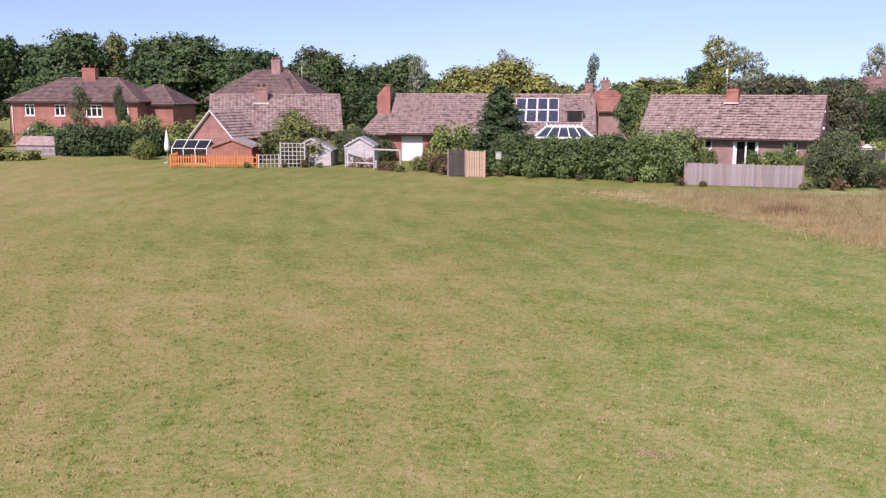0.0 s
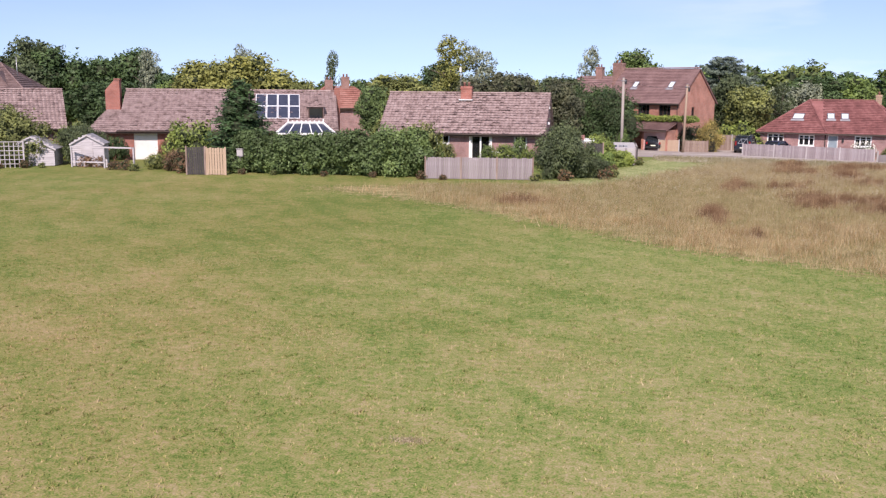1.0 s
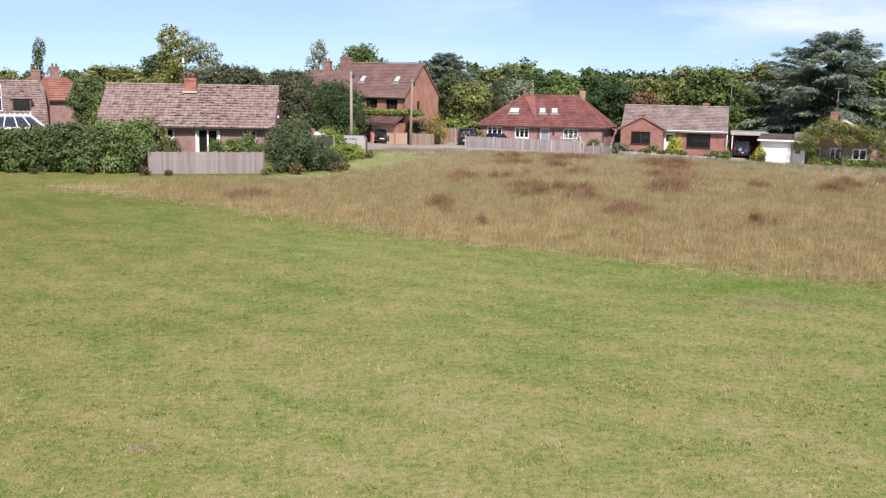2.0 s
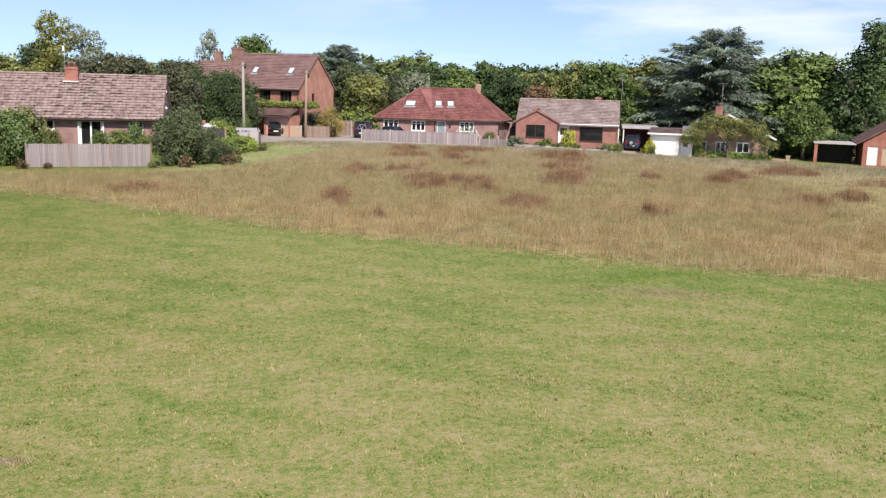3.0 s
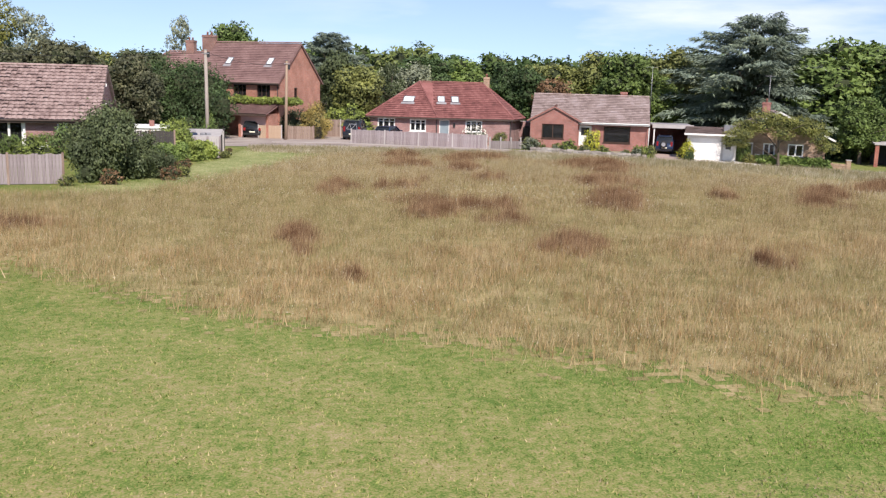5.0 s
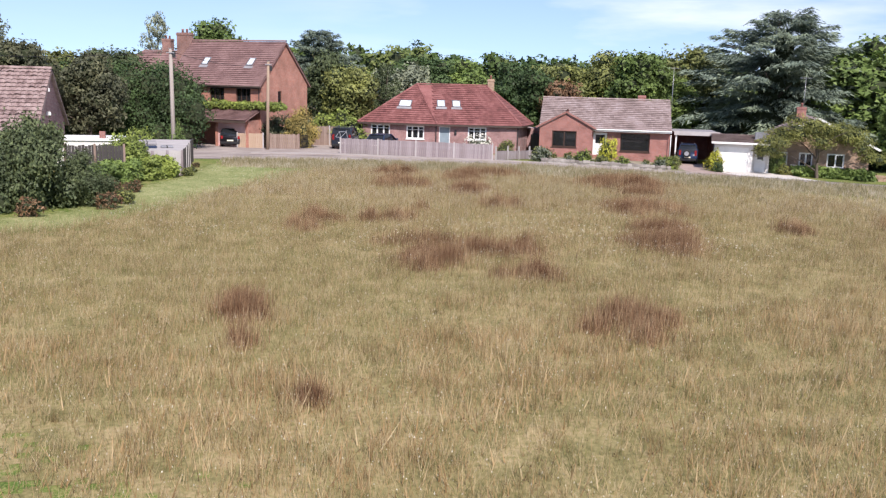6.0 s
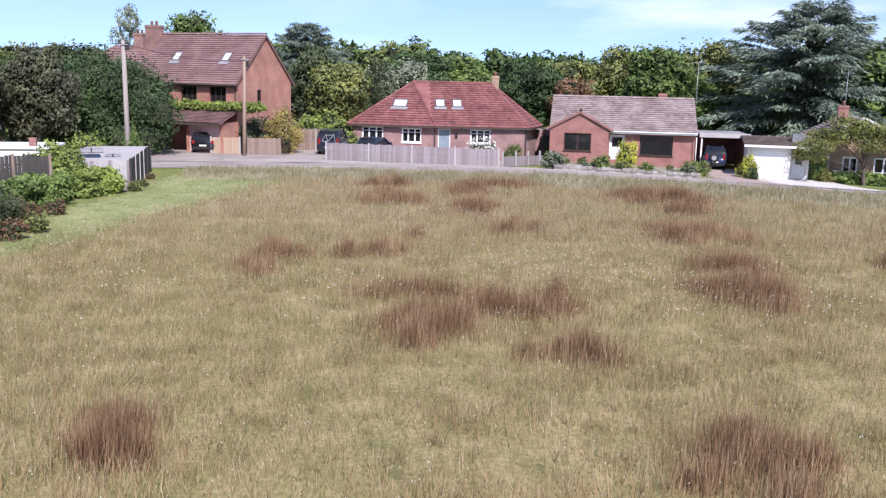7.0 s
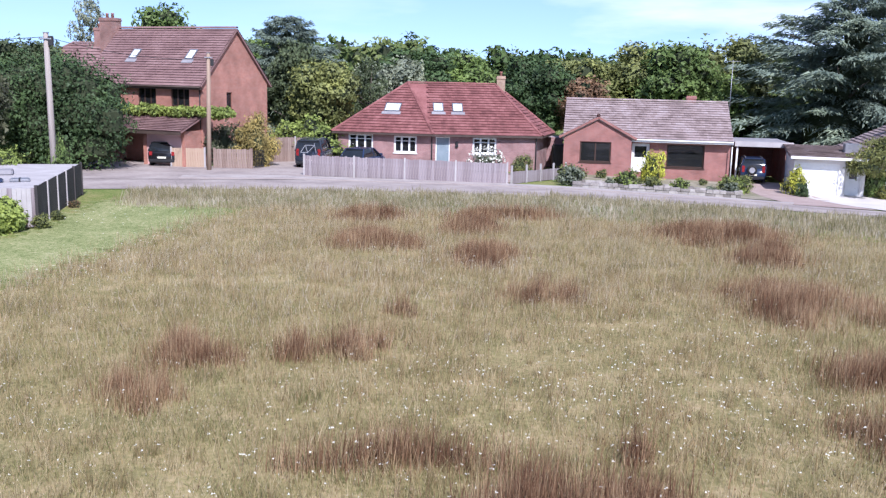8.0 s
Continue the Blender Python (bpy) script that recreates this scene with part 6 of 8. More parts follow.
plant("shrub", "clipped lime-green conifer bush by the porch", "shrub", ("bush", 2), M_LEAF_ACID, 33.5, 102.4, 3.0, 0.62)
plant("shrub", "white-flowering rose bush behind the fence", "shrub", ("bush", 2), M_LEAF_GREY, 22.4, 104.6, 1.9, 1.25)
plant("shrub", "feathery tall grass clump beside the rose", "shrub", ("bush", 3), M_LEAF_OLIVE, 24.7, 103.8, 1.9, 0.75)
plant("shrub", "lime-green rounded bush by the drive", "shrub", ("bush", 1), M_LEAF_ACID, 41.2, 97.6, 2.1, 0.68)
plant("shrub", "dark low bush under the lime bush", "shrub", ("bush", 2), M_LEAF_DARK, 40.9, 96.2, 1.3, 0.7)
plant("shrub", "ivy mass on the garage corner", "shrub", ("bush", 3), M_LEAF_MID, 46.7, 97.2, 2.5, 0.5)
plant("shrub", "yellow-green leaves at the ivy's foot", "shrub", ("bush", 1), M_LEAF_YELLOW, 46.9, 96.3, 1.1, 1.0)
plant("shrub", "wide spreading feathery olive shrub before the bungalow", "shrub", ("umbrella", 1), M_LEAF_FEATHER, 49.0, 94.9, 5.0, 1.0, spin=-26)
plant("shrub", "straggling plants at the drive's edge", "shrub", ("bush", 2), M_LEAF_OLIVE, 37.4, 97.2, 1.6, 0.8)
hedge("low green hedge before the bungalow", [(47.6, 96.3), (53.4, 93.5)], 1.05, 1.0, M_LEAF_MID, 8)
plant("tree", "young silver-green tree by the lane", "tree", ("round", 3), M_LEAF_MID, 62.9, 103.0, 7.2, 1.15)
for i, (x, y, s, leaf) in enumerate(((25.8, 96.6, 1.5, M_LEAF_GREY), (26.6, 99.2, 1.6, M_LEAF_OLIVE), (27.6, 95.0, 0.8, M_LEAF_GREY), (28.8, 95.4, 1.5, M_LEAF_LIME), (30.2, 94.8, 1.2, M_LEAF_OLIVE), (31.6, 94.0, 1.1, M_LEAF_LIME), (33.2, 93.2, 0.7, M_LEAF_GREY), (30.6, 97.8, 0.6, M_LEAF_OLIVE),
                                   (34.6, 93.4, 1.0, M_LEAF_GREY), (35.4, 95.4, 1.3, M_LEAF_OLIVE), (36.4, 96.8, 1.5, M_LEAF_LIME), (30.6, 104.2, 0.8, M_LEAF_OLIVE), (32.2, 103.6, 0.7, M_LEAF_MID), (29.4, 104.8, 0.6, M_LEAF_OLIVE), (36.8, 101.6, 0.6, M_LEAF_OLIVE), (34.0, 98.6, 0.5, M_LEAF_MID))):
    plant("garden_plant", "small garden plant in the front border", "plant", ("small", 1 + i % 3), leaf, x, y, s, 1.0, "border plants")

for x, y, s, leaf, k in ((-17.6, 76.7, 2.1, M_LEAF_MID, 1), (-15.6, 76.6, 2.3, M_LEAF_OLIVE, 2), (-10.6, 76.7, 2.0, M_LEAF_MID, 3), (-9.2, 76.4, 2.3, M_LEAF_HEDGE, 1), (-8.3, 75.4, 1.8, M_LEAF_LIME, 2)):
    plant("shrub", "leafy shrub against the bungalow's garden wall", "shrub", ("bush", k), leaf, x, y, s, 0.75)

# gardens left of the bungalow
for x, y, hgt, wid, leaf, kind in ((-80.5, 71.0, 6.6, 0.9, M_LEAF_DUSK, ("airy", 1)), (-75.5, 72.0, 6.8, 0.6, M_LEAF_DUSK, ("tall", 1)), (-71.5, 70.5, 4.4, 0.9, M_LEAF_OLIVE, ("bush", 2)), (-84.0, 69.0, 3.2, 1.3, M_LEAF_MID, ("bush", 1)),
                                   (-78.0, 67.0, 3.0, 1.5, M_LEAF_MID, ("bush", 3)), (-73.0, 66.5, 2.6, 1.4, M_LEAF_DARK, ("bush", 1)), (-68.5, 66.5, 4.0, 0.9, M_LEAF_OLIVE, ("bush", 2)), (-64.5, 65.0, 4.8, 0.8, M_LEAF_OLIVE, ("bush", 3)), (-62.0, 62.0, 2.2, 0.9, M_LEAF_OLIVE, ("bush", 2)),
                                   (-88.0, 66.0, 3.0, 1.3, M_LEAF_OLIVE, ("bush", 3)), (-60.0, 60.5, 2.2, 0.9, M_LEAF_LIME, ("bush", 1)), (-67.0, 73.0, 4.4, 1.2, M_LEAF_LIME, ("bush", 2)), (-41.5, 70.3, 2.6, 0.7, M_LEAF_DARK, ("bush", 3)), (-45.5, 69.5, 3.0, 0.8, M_LEAF_LIME, ("bush", 1)),
                                   (-37.5, 71.2, 2.2, 0.7, M_LEAF_RUST, ("bush", 2)), (-33.5, 71.5, 2.6, 0.8, M_LEAF_OLIVE, ("bush", 1)), (-78.5, 57.5, 1.3, 1.9, M_LEAF_OLIVE, ("bush", 1)), (-74.5, 56.5, 1.0, 2.0, M_LEAF_RUST, ("bush", 2))):
    plant("shrub" if kind[0] == "bush" else "tree", "garden shrub among the houses" if kind[0] == "bush" else "small garden tree before the brick pair", "shrub" if kind[0] == "bush" else "tree", kind, leaf, x, y, hgt, wid)

hedge("dense dark garden hedge before the brick pair", [(-70.0, 60.0), (-62.5, 64.6)], 2.5, 2.0, M_LEAF_DARK, 31, 2600, 0.13)
hedge("low bramble bank at the corner of the green", [(-72.5, 50.5), (-68.0, 55.5)], 0.9, 2.2, M_LEAF_OLIVE, 32, 1800, 0.12)
plant("tree", "dark green garden tree between two bungalows", "tree", ("round", 2), M_LEAF_HEDGE, -25.9, 90.7, 7.2, 0.75)
plant("shrub", "green shrub between two bungalow gardens", "shrub", ("bush", 1), M_LEAF_OLIVE, -23.3, 88.0, 4.2, 0.9)

# trees behind the houses
WEST_TREES = [        # x, y, height, breadth, leaf, kind
    (-131, 92, 13.5, 0.9, M_LEAF_DARK, ("tall", 1)), (-124, 95, 15.5, 0.9, M_LEAF_DARK, ("round", 1)), (-119, 99, 15.0, 0.9, M_LEAF_DARK, ("round", 2)), (-114, 98, 15.5, 0.9, M_LEAF_DARK, ("round", 3)),
    (-109, 102, 14.6, 0.95, M_LEAF_OLIVE, ("tall", 2)), (-103, 104, 15.8, 0.9, M_LEAF_DARK, ("round", 2)), (-97, 104, 15.0, 1.0, M_LEAF_DARK, ("round", 3)), (-91, 108, 13.6, 1.0, M_LEAF_DARK, ("round", 1)),
    (-86, 106, 13.6, 0.9, M_LEAF_DARK, ("round", 2)), (-83, 100, 10.5, 0.95, M_LEAF_DARK, ("round", 3)), (-80, 112, 12.8, 0.9, M_LEAF_DUSK, ("round", 3)), (-110, 92, 9.5, 1.2, M_LEAF_DARK, ("round", 1)),
    (-100, 92, 9.0, 1.2, M_LEAF_DARK, ("round", 2)), (-76, 114, 12.2, 0.9, M_LEAF_DARK, ("round", 1)), (-70.5, 116, 11.0, 0.95, M_LEAF_DARK, ("round", 2)), (-65.5, 114, 11.4, 0.85, M_LEAF_DARK, ("round", 3)),
    (-61.5, 110, 11.6, 0.7, M_LEAF_GREY, ("airy", 1)),
]
ROOF_TREES = [        # x, y, height, breadth, leaf, kind
    (-57.5, 106, 8.8, 0.85, M_LEAF_DARK, ("tall", 1)), (-60, 98, 8.5, 1.1, M_LEAF_DARK, ("round", 2)), (-53.5, 102, 9.8, 0.9, M_LEAF_DARK, ("round", 2)), (-50.5, 98, 8.2, 0.9, M_LEAF_MID, ("round", 3)),
    (-54, 92, 6.2, 1.0, M_LEAF_DARK, ("round", 1)), (-45.5, 96, 11.0, 0.95, M_LEAF_YELLOW, ("round", 2)), (-41.0, 96.5, 10.6, 1.0, M_LEAF_YELLOW, ("round", 3)), (-47.5, 108, 12.6, 0.55, M_LEAF_GREY, ("airy", 2)),
    (-37.0, 98, 8.0, 0.9, M_LEAF_OLIVE, ("round", 1)), (-44, 130, 12, 0.5, M_LEAF_DUSK, ("airy", 1)), (-34, 128, 9.5, 1.1, M_LEAF_OLIVE, ("round", 2)), (-26, 122, 8.5, 1.2, M_LEAF_OLIVE, ("round", 1)),
    (-30, 140, 11, 0.9, M_LEAF_DARK, ("round", 3)), (-24, 116, 7.0, 1.3, M_LEAF_OLIVE, ("round", 3)), (-21.8, 108, 12.2, 1.0, M_LEAF_YELLOW, ("airy", 1)), (-18.8, 109, 11.6, 1.0, M_LEAF_GREY, ("airy", 2)),
    (-24, 106, 6.4, 1.1, M_LEAF_LIME, ("round", 2)),
]
LANE_TREES = [        # x, y, height, breadth, leaf, kind
    (-14.5, 112, 8.6, 1.0, M_LEAF_OLIVE, ("round", 1)), (-10, 118, 9.2, 0.9, M_LEAF_DUSK, ("round", 2)), (-11, 128, 9.0, 0.8, M_LEAF_OLIVE, ("round", 2)), (-7.2, 130, 12.0, 0.7, M_LEAF_GREY, ("airy", 1)),
    (-1.2, 134, 12.6, 0.8, M_LEAF_MID, ("round", 3)), (8, 136, 10.5, 0.9, M_LEAF_MID, ("round", 1)), (9.4, 124, 10.6, 1.05, M_LEAF_BLUE, ("cedar", 2)), (12.2, 117, 8.2, 0.8, M_LEAF_OLIVE, ("round", 2)),
    (10.0, 119, 9.0, 0.7, M_LEAF_DUSK, ("round", 3)), (16.0, 121, 8.0, 0.9, M_LEAF_DUSK, ("airy", 2)), (18.5, 126, 8.8, 0.9, M_LEAF_GREY, ("round", 1)), (22, 132, 10.2, 1.0, M_LEAF_DARK, ("round", 2)),
    (27, 134, 9.6, 1.0, M_LEAF_MID, ("round", 3)), (32, 126, 10.0, 0.85, M_LEAF_DARK, ("round", 1)), (36, 124, 8.0, 0.9, M_LEAF_RUST, ("round", 2)), (38, 134, 10.2, 1.0, M_LEAF_OLIVE, ("round", 2)),
    (45, 134, 11.5, 1.0, M_LEAF_OLIVE, ("round", 3)),
]
EAST_TREES = [        # x, y, height, breadth, leaf, kind
    (50, 140, 12.2, 1.0, M_LEAF_OLIVE, ("round", 1)), (51.5, 128, 8.6, 0.8, M_LEAF_MID, ("round", 3)), (59.6, 121, 15.4, 1.4, M_LEAF_BLUE, ("cedar", 1)), (69.0, 124, 12.6, 1.25, M_LEAF_BLUE, ("cedar", 2)),
    (47.5, 130, 12.4, 0.9, M_LEAF_MID, ("round", 2)), (54, 134, 13.6, 0.9, M_LEAF_OLIVE, ("round", 1)), (70.5, 118, 14.4, 1.2, M_LEAF_MID, ("round", 3)), (78.5, 116, 13.2, 0.95, M_LEAF_MID, ("round", 1)),
    (86, 118, 15.0, 0.85, M_LEAF_DARK, ("round", 2)), (74.6, 109, 17.2, 1.15, M_LEAF_DARK, ("tall", 1)), (88, 106, 15.0, 0.9, M_LEAF_DARK, ("round", 3)), (72.2, 135, 14.2, 0.6, M_LEAF_BLUE, ("cone", 1)),
    (96, 120, 15.0, 1.0, M_LEAF_DARK, ("round", 1)), (104, 112, 14.0, 1.0, M_LEAF_MID, ("round", 2)),
]
NAMES = {"cedar": "spreading blue-green cedar with drooping layered branches", "airy": "open-crowned birch with thin foliage", "cone": "dark pointed conifer among the trees", "tall": "tall narrow leafy tree behind the roofs", "round": "broad leafy tree behind the roofs"}
for x, y, hgt, wid, leaf, kind in WEST_TREES + ROOF_TREES + LANE_TREES + EAST_TREES:
    plant("tree", NAMES[kind[0]], "tree", kind, leaf, x, y, hgt + (1.0 if x < -85 else 1.2 if x < -64 else 0), wid * (1.22 if kind[0] == "round" else 1.0))


def far_woods():
    """Belts of close-standing crowns: a nearer broken row and a taller one behind it."""
    rng = np.random.default_rng(77)
    lobes = []
    for y0, count, tall in ((148, 92, 0.92), (170, 104, 1.0)):
        for k in range(count):
            x = -210 + 450 * (k + rng.uniform(-0.4, 0.4)) / count
            y = y0 + rng.uniform(-6, 9) + (30 if x < -8 else 0)
            top = tall * (rng.uniform(9.6, 11.4) + 0.6 * math.sin(x * 0.09)) - 2.2 * step(16, -22, x) + 1.0 * step(45, 75, x)
            wide = rng.uniform(2.4, 3.6)
            for j in range(8):
                a, f = rng.uniform(0, 6.283), (j + 0.5) / 8
                s = rng.uniform(1.5, 2.3)
                r = wide * math.sqrt(1 - f * f) * rng.uniform(0.5, 1.1)
                lobes.append((x + math.cos(a) * r, y + math.sin(a) * r, max(1.4, (top - s) * (0.25 + 0.75 * f)), s, s, s * 0.85))
    me = crown_mesh("far_woods", rng, lobes, 185000, 0.38, 0.75, 0.66, up_bias=0.35)
    woods = tagged(part_mesh("far_woods", me, M_WOODS), "continuous belt of mixed woodland beyond the houses", "woods", kind="stuff")
    # dark cores paint the shade within the belt's crowns
    tagged(part_mesh("inner_growth", SHADE_CORES.pop("far_woods"), M_CORE_SHADE, woods), kind="stuff")


far_woods()


# ---- fences, gates and garden things ----
def board_mesh(w, h, t=0.022, skew=0.0):
    """One fence board, its top slightly out of true."""
    V = [(0, 0, 0), (w, 0, 0), (w, 0, h + skew), (0, 0, h), (0, t, 0), (w, t * 0.6, 0), (w, t * 0.6, h + skew), (0, t, h)]
    return faces_mesh("board", V, [(0, 1, 2, 3), (5, 4, 7, 6), (1, 5, 6, 2), (4, 0, 3, 7), (3, 2, 6, 7), (0, 4, 5, 1)])


def fence(label, p, q, height, mat, post_mat, bays, board=0.15, post=0.1, post_up=0.05, group="", name="fence", end_post=True, rails_front=False, z_end=None):
    """A close-boarded fence from p to q: posts, rails and single boards."""
    (x0, y0), (x1, y1) = p, q
    length = math.hypot(x1 - x0, y1 - y0)
    rot = math.degrees(math.atan2(y1 - y0, x1 - x0))
    z0, z1 = ground_z(x0, y0), ground_z(x1, y1)
    f = thing(name, label, "fence", x0, y0, z0, rot, group)
    rng = random.Random(int(x0 * 31 + y0 * 7))
    ends = z_end or (height, height)

    def at(u):
        return (z1 - z0) * u / length, ends[0] + (ends[1] - ends[0]) * u / length

    meshes = [board_mesh(board - 0.008, 1.0, skew=rng.uniform(-0.02, 0.02)) for _ in range(4)]
    for me in meshes:
        me.materials.append(mat)
    for k in range(bays + 1 if end_post else bays):
        u = length * k / bays
        zb, h = at(u)
        part("post", box((u - post / 2, -post / 2 - 0.01, zb - 0.3), (u + post / 2, post / 2, zb + h + post_up), 0.008), post_mat, f)
    n = int(length / board)
    for k in range(n):
        u = length * k / n
        zb, h = at(u)
        ob = part_mesh("board", meshes[k % 4], None, f)
        ob.matrix_basis = pose(u + rng.uniform(0, 0.004), rng.uniform(-0.008, 0.004) - 0.03, zb + 0.03, rng.uniform(-0.6, 0.6), 0, 0) @ Matrix.Diagonal((1, 1, h * rng.uniform(0.965, 1.0) - 0.03, 1))
    for fz in (0.2, 0.8):
        a, b = at(0), at(length)
        bm = bmesh.new()
        add_bar(bm, (0, 0.02, a[0] + a[1] * fz), (length, 0.02, b[0] + b[1] * fz), 0.05, 0.07)
        part("rail", bm, mat, f)
    return f


fence("weathered grey close-boarded garden fence", (-13.5, 61.7), (-6.5, 62.9), 1.45, M_WOOD_GREY, M_WOOD_BROWN, 3)
fence("weathered grey-brown boarded fence with concrete posts", (10.0, 98.7), (21.5, 95.4), 1.25, M_WOOD_GREY, M_CONCRETE, 4, post_up=0.06)
fence("low open-jointed pale side fence", (21.9, 95.9), (27.6, 103.2), 0.75, M_WOOD_GREY, M_CONCRETE, 4, post_up=0.35)
fence("pale tan new fence panel by the drive", (1.9, 104.3), (4.0, 103.7), 1.25, M_WOOD_NEW, M_CONCRETE, 1)
fence("brown boarded front fence beside the pole", (4.6, 103.5), (6.9, 103.0), 1.25, M_WOOD_BROWN, M_WOOD_BROWN, 1, post=0.14)
fence("brown boarded fence behind the side drive", (7.6, 107.4), (11.9, 110.2), 1.75, M_WOOD_BROWN, M_CONCRETE, 2)
fence("dark plank gate beside the hedge", (-29.6, 59.5), (-28.35, 59.75), 1.9, M_WOOD_DARK, M_WOOD_BROWN, 1, name="gate")
fence("pale new boarded panel beside the hedge", (-28.25, 59.8), (-27.0, 60.05), 1.85, M_WOOD_NEW, M_WOOD_NEW, 1, board=0.16)
fence("dark brown leaning fence by the brambles", (-5.2, 73.3), (-2.5, 73.7), 1.95, M_WOOD_DARK, M_WOOD_BROWN, 2)


def picket_fence(label, p, q, height, mat, gap=0.2):
    (x0, y0), (x1, y1) = p, q
    length = math.hypot(x1 - x0, y1 - y0)
    f = thing("picket_fence", label, "fence", x0, y0, None, math.degrees(math.atan2(y1 - y0, x1 - x0)))
    V = [(0, 0, 0.08), (0.09, 0, 0.08), (0.09, 0, height - 0.06), (0.045, 0, height), (0, 0, height - 0.06)]
    V += [(x, 0.025, z) for x, _, z in V]
    me = faces_mesh("picket", V, [(0, 1, 2, 3, 4), (9, 8, 7, 6, 5)] + [(k, k + 5, (k + 1) % 5 + 5, (k + 1) % 5) for k in range(5)])
    me.materials.append(mat)
    for k in range(int(length / gap)):
        part_mesh("picket", me, None, f).matrix_basis = pose(k * gap, -0.03, 0)
    for z in (0.28, height - 0.25):
        part("rail", box((0, 0, z), (length, 0.05, z + 0.09)), mat, f)
    n = max(1, round(length / 1.8))
    for k in range(n + 1):
        part("post", box((length * k / n - 0.05, 0.0, -0.2), (length * k / n + 0.05, 0.1, height + 0.05), 0.01), mat, f)
    return f


picket_fence("bright orange-stained picket fence round a garden", (-52.1, 55.4), (-46.2, 58.7), 1.0, M_WOOD_ORANGE)
picket_fence("bright orange-stained picket fence round a garden", (-53.6, 57.6), (-52.2, 55.5), 1.0, M_WOOD_ORANGE)


def trellis(label, p, q, height, mat, cell=0.3):
    (x0, y0), (x1, y1) = p, q
    length = math.hypot(x1 - x0, y1 - y0)
    f = thing("trellis", label, "trellis", x0, y0, None, math.degrees(math.atan2(y1 - y0, x1 - x0)))
    n, m = round(length / cell), round(height / cell)
    for k in range(n + 1):
        part("upright", box((length * k / n - 0.025, 0, 0.0), (length * k / n + 0.025, 0.03, height)), mat, f)
    for k in range(1, m + 1):
        part("slat", box((0, -0.024, height * k / m - 0.045), (length, -0.002, height * k / m)), mat, f)
    for u in (0, length):
        part("post", box((u - 0.05, -0.05, -0.2), (u + 0.05, 0.06, height + 0.06)), mat, f)


trellis("low pale square trellis beside the picket fence", (-46.1, 58.8), (-44.9, 59.8), 1.0, M_SHED)
trellis("tall white square-lattice trellis panel", (-44.8, 59.9), (-43.2, 60.9), 1.9, M_SHED)


def shed(label, x, y, rot, W, D, eave, ridge, boards, felt, door_side=True, rise=0.16, z=None):
    """A small boarded shed, gable end forward, every board its own piece."""
    s = thing("shed", label, "shed", x, y, z, rot)
    part("shell", box((0.03, 0.03, 0.0), (W - 0.03, D - 0.03, eave - 0.02)), boards, s)
    rows = int(ridge / rise)
    for k in range(rows):
        z0, z1 = k * rise + 0.05, (k + 1) * rise + 0.05
        if z1 <= eave:
            a, b = 0.0, W
        else:
            t = min(1.0, (z0 - eave) / (ridge - eave))
            a, b = W / 2 * max(0, t), W - W / 2 * max(0, t)
        if b - a < 0.15:
            continue
        V = [(a, -0.03, z0), (b, -0.03, z0), (b, 0.0, z1), (a, 0.0, z1), (a, 0.02, z0), (b, 0.02, z0), (b, 0.02, z1), (a, 0.02, z1)]
        part_mesh("board", faces_mesh("board", V, [(0, 1, 2, 3), (4, 0, 3, 7), (1, 5, 6, 2), (0, 4, 5, 1), (3, 2, 6, 7), (5, 4, 7, 6)]), boards, s)
        if z1 <= eave:
            for side in (0, W):
                o = -0.03 if side == 0 else 0.03
                V = [(side + o, 0, z0), (side + o, D, z0), (side, D, z1), (side, 0, z1)]
                part_mesh("board", faces_mesh("board", V, [(0, 1, 2, 3) if side else (3, 2, 1, 0)]), boards, s)
    V = [(0.03, 0.03, eave), (W - 0.03, 0.03, eave), (W / 2, 0.03, ridge), (0.03, D, eave), (W - 0.03, D, eave), (W / 2, D, ridge)]
    part_mesh("gable", faces_mesh("gable", V, [(0, 1, 2), (5, 4, 3)]), boards, s)
    for side in (-1, 1):
        e = Vector((W / 2 + side * (W / 2 + 0.14), -0.12, eave - 0.14 * (ridge - eave) / (W / 2)))
        r = Vector((W / 2, -0.12, ridge + 0.02))
        up = Vector((0, 0, 0.05))
        back = Vector((0, D + 0.24, 0))
        V = [e, r, r + back, e + back, e + up, r + up, r + up + back, e + up + back]
        F = [(4, 5, 6, 7), (3, 2, 1, 0), (0, 1, 5, 4), (3, 7, 6, 2), (0, 4, 7, 3)]
        part_mesh("roof", faces_mesh("roof", V, F if side < 0 else [f[::-1] for f in F]), felt, s)
        bm = bmesh.new()
        add_bar(bm, e + Vector((0, -0.02, -0.02)), r + Vector((0, -0.02, -0.02)), 0.02, 0.11)
        part("bargeboard", bm, boards, s)
    if door_side:
        part("door", box((W * 0.3, -0.06, 0.06), (W * 0.68, -0.035, eave + 0.1)), boards, s)
    return s


shed("silvered board garden shed with felt roof", -45.0, 61.6, 22, 3.2, 2.4, 1.3, 2.15, M_SHED, M_FELT, False)
shed("small silvered board shed with felt roof", -40.7, 63.0, 22, 2.2, 2.0, 1.7, 2.3, M_SHED, M_FELT)
shed("reddish-brown summerhouse behind the picket fence", -50.9, 58.9, 20, 3.3, 2.6, 1.5, 2.05, M_WOOD_RED, M_FELT)
shed("pale sided shed with brown roof by the hedge", -71.0, 59.9, 110, 2.6, 3.8, 1.1, 1.75, M_WOOD_GREY, M_TILE_BROWN, False, z=-0.1)

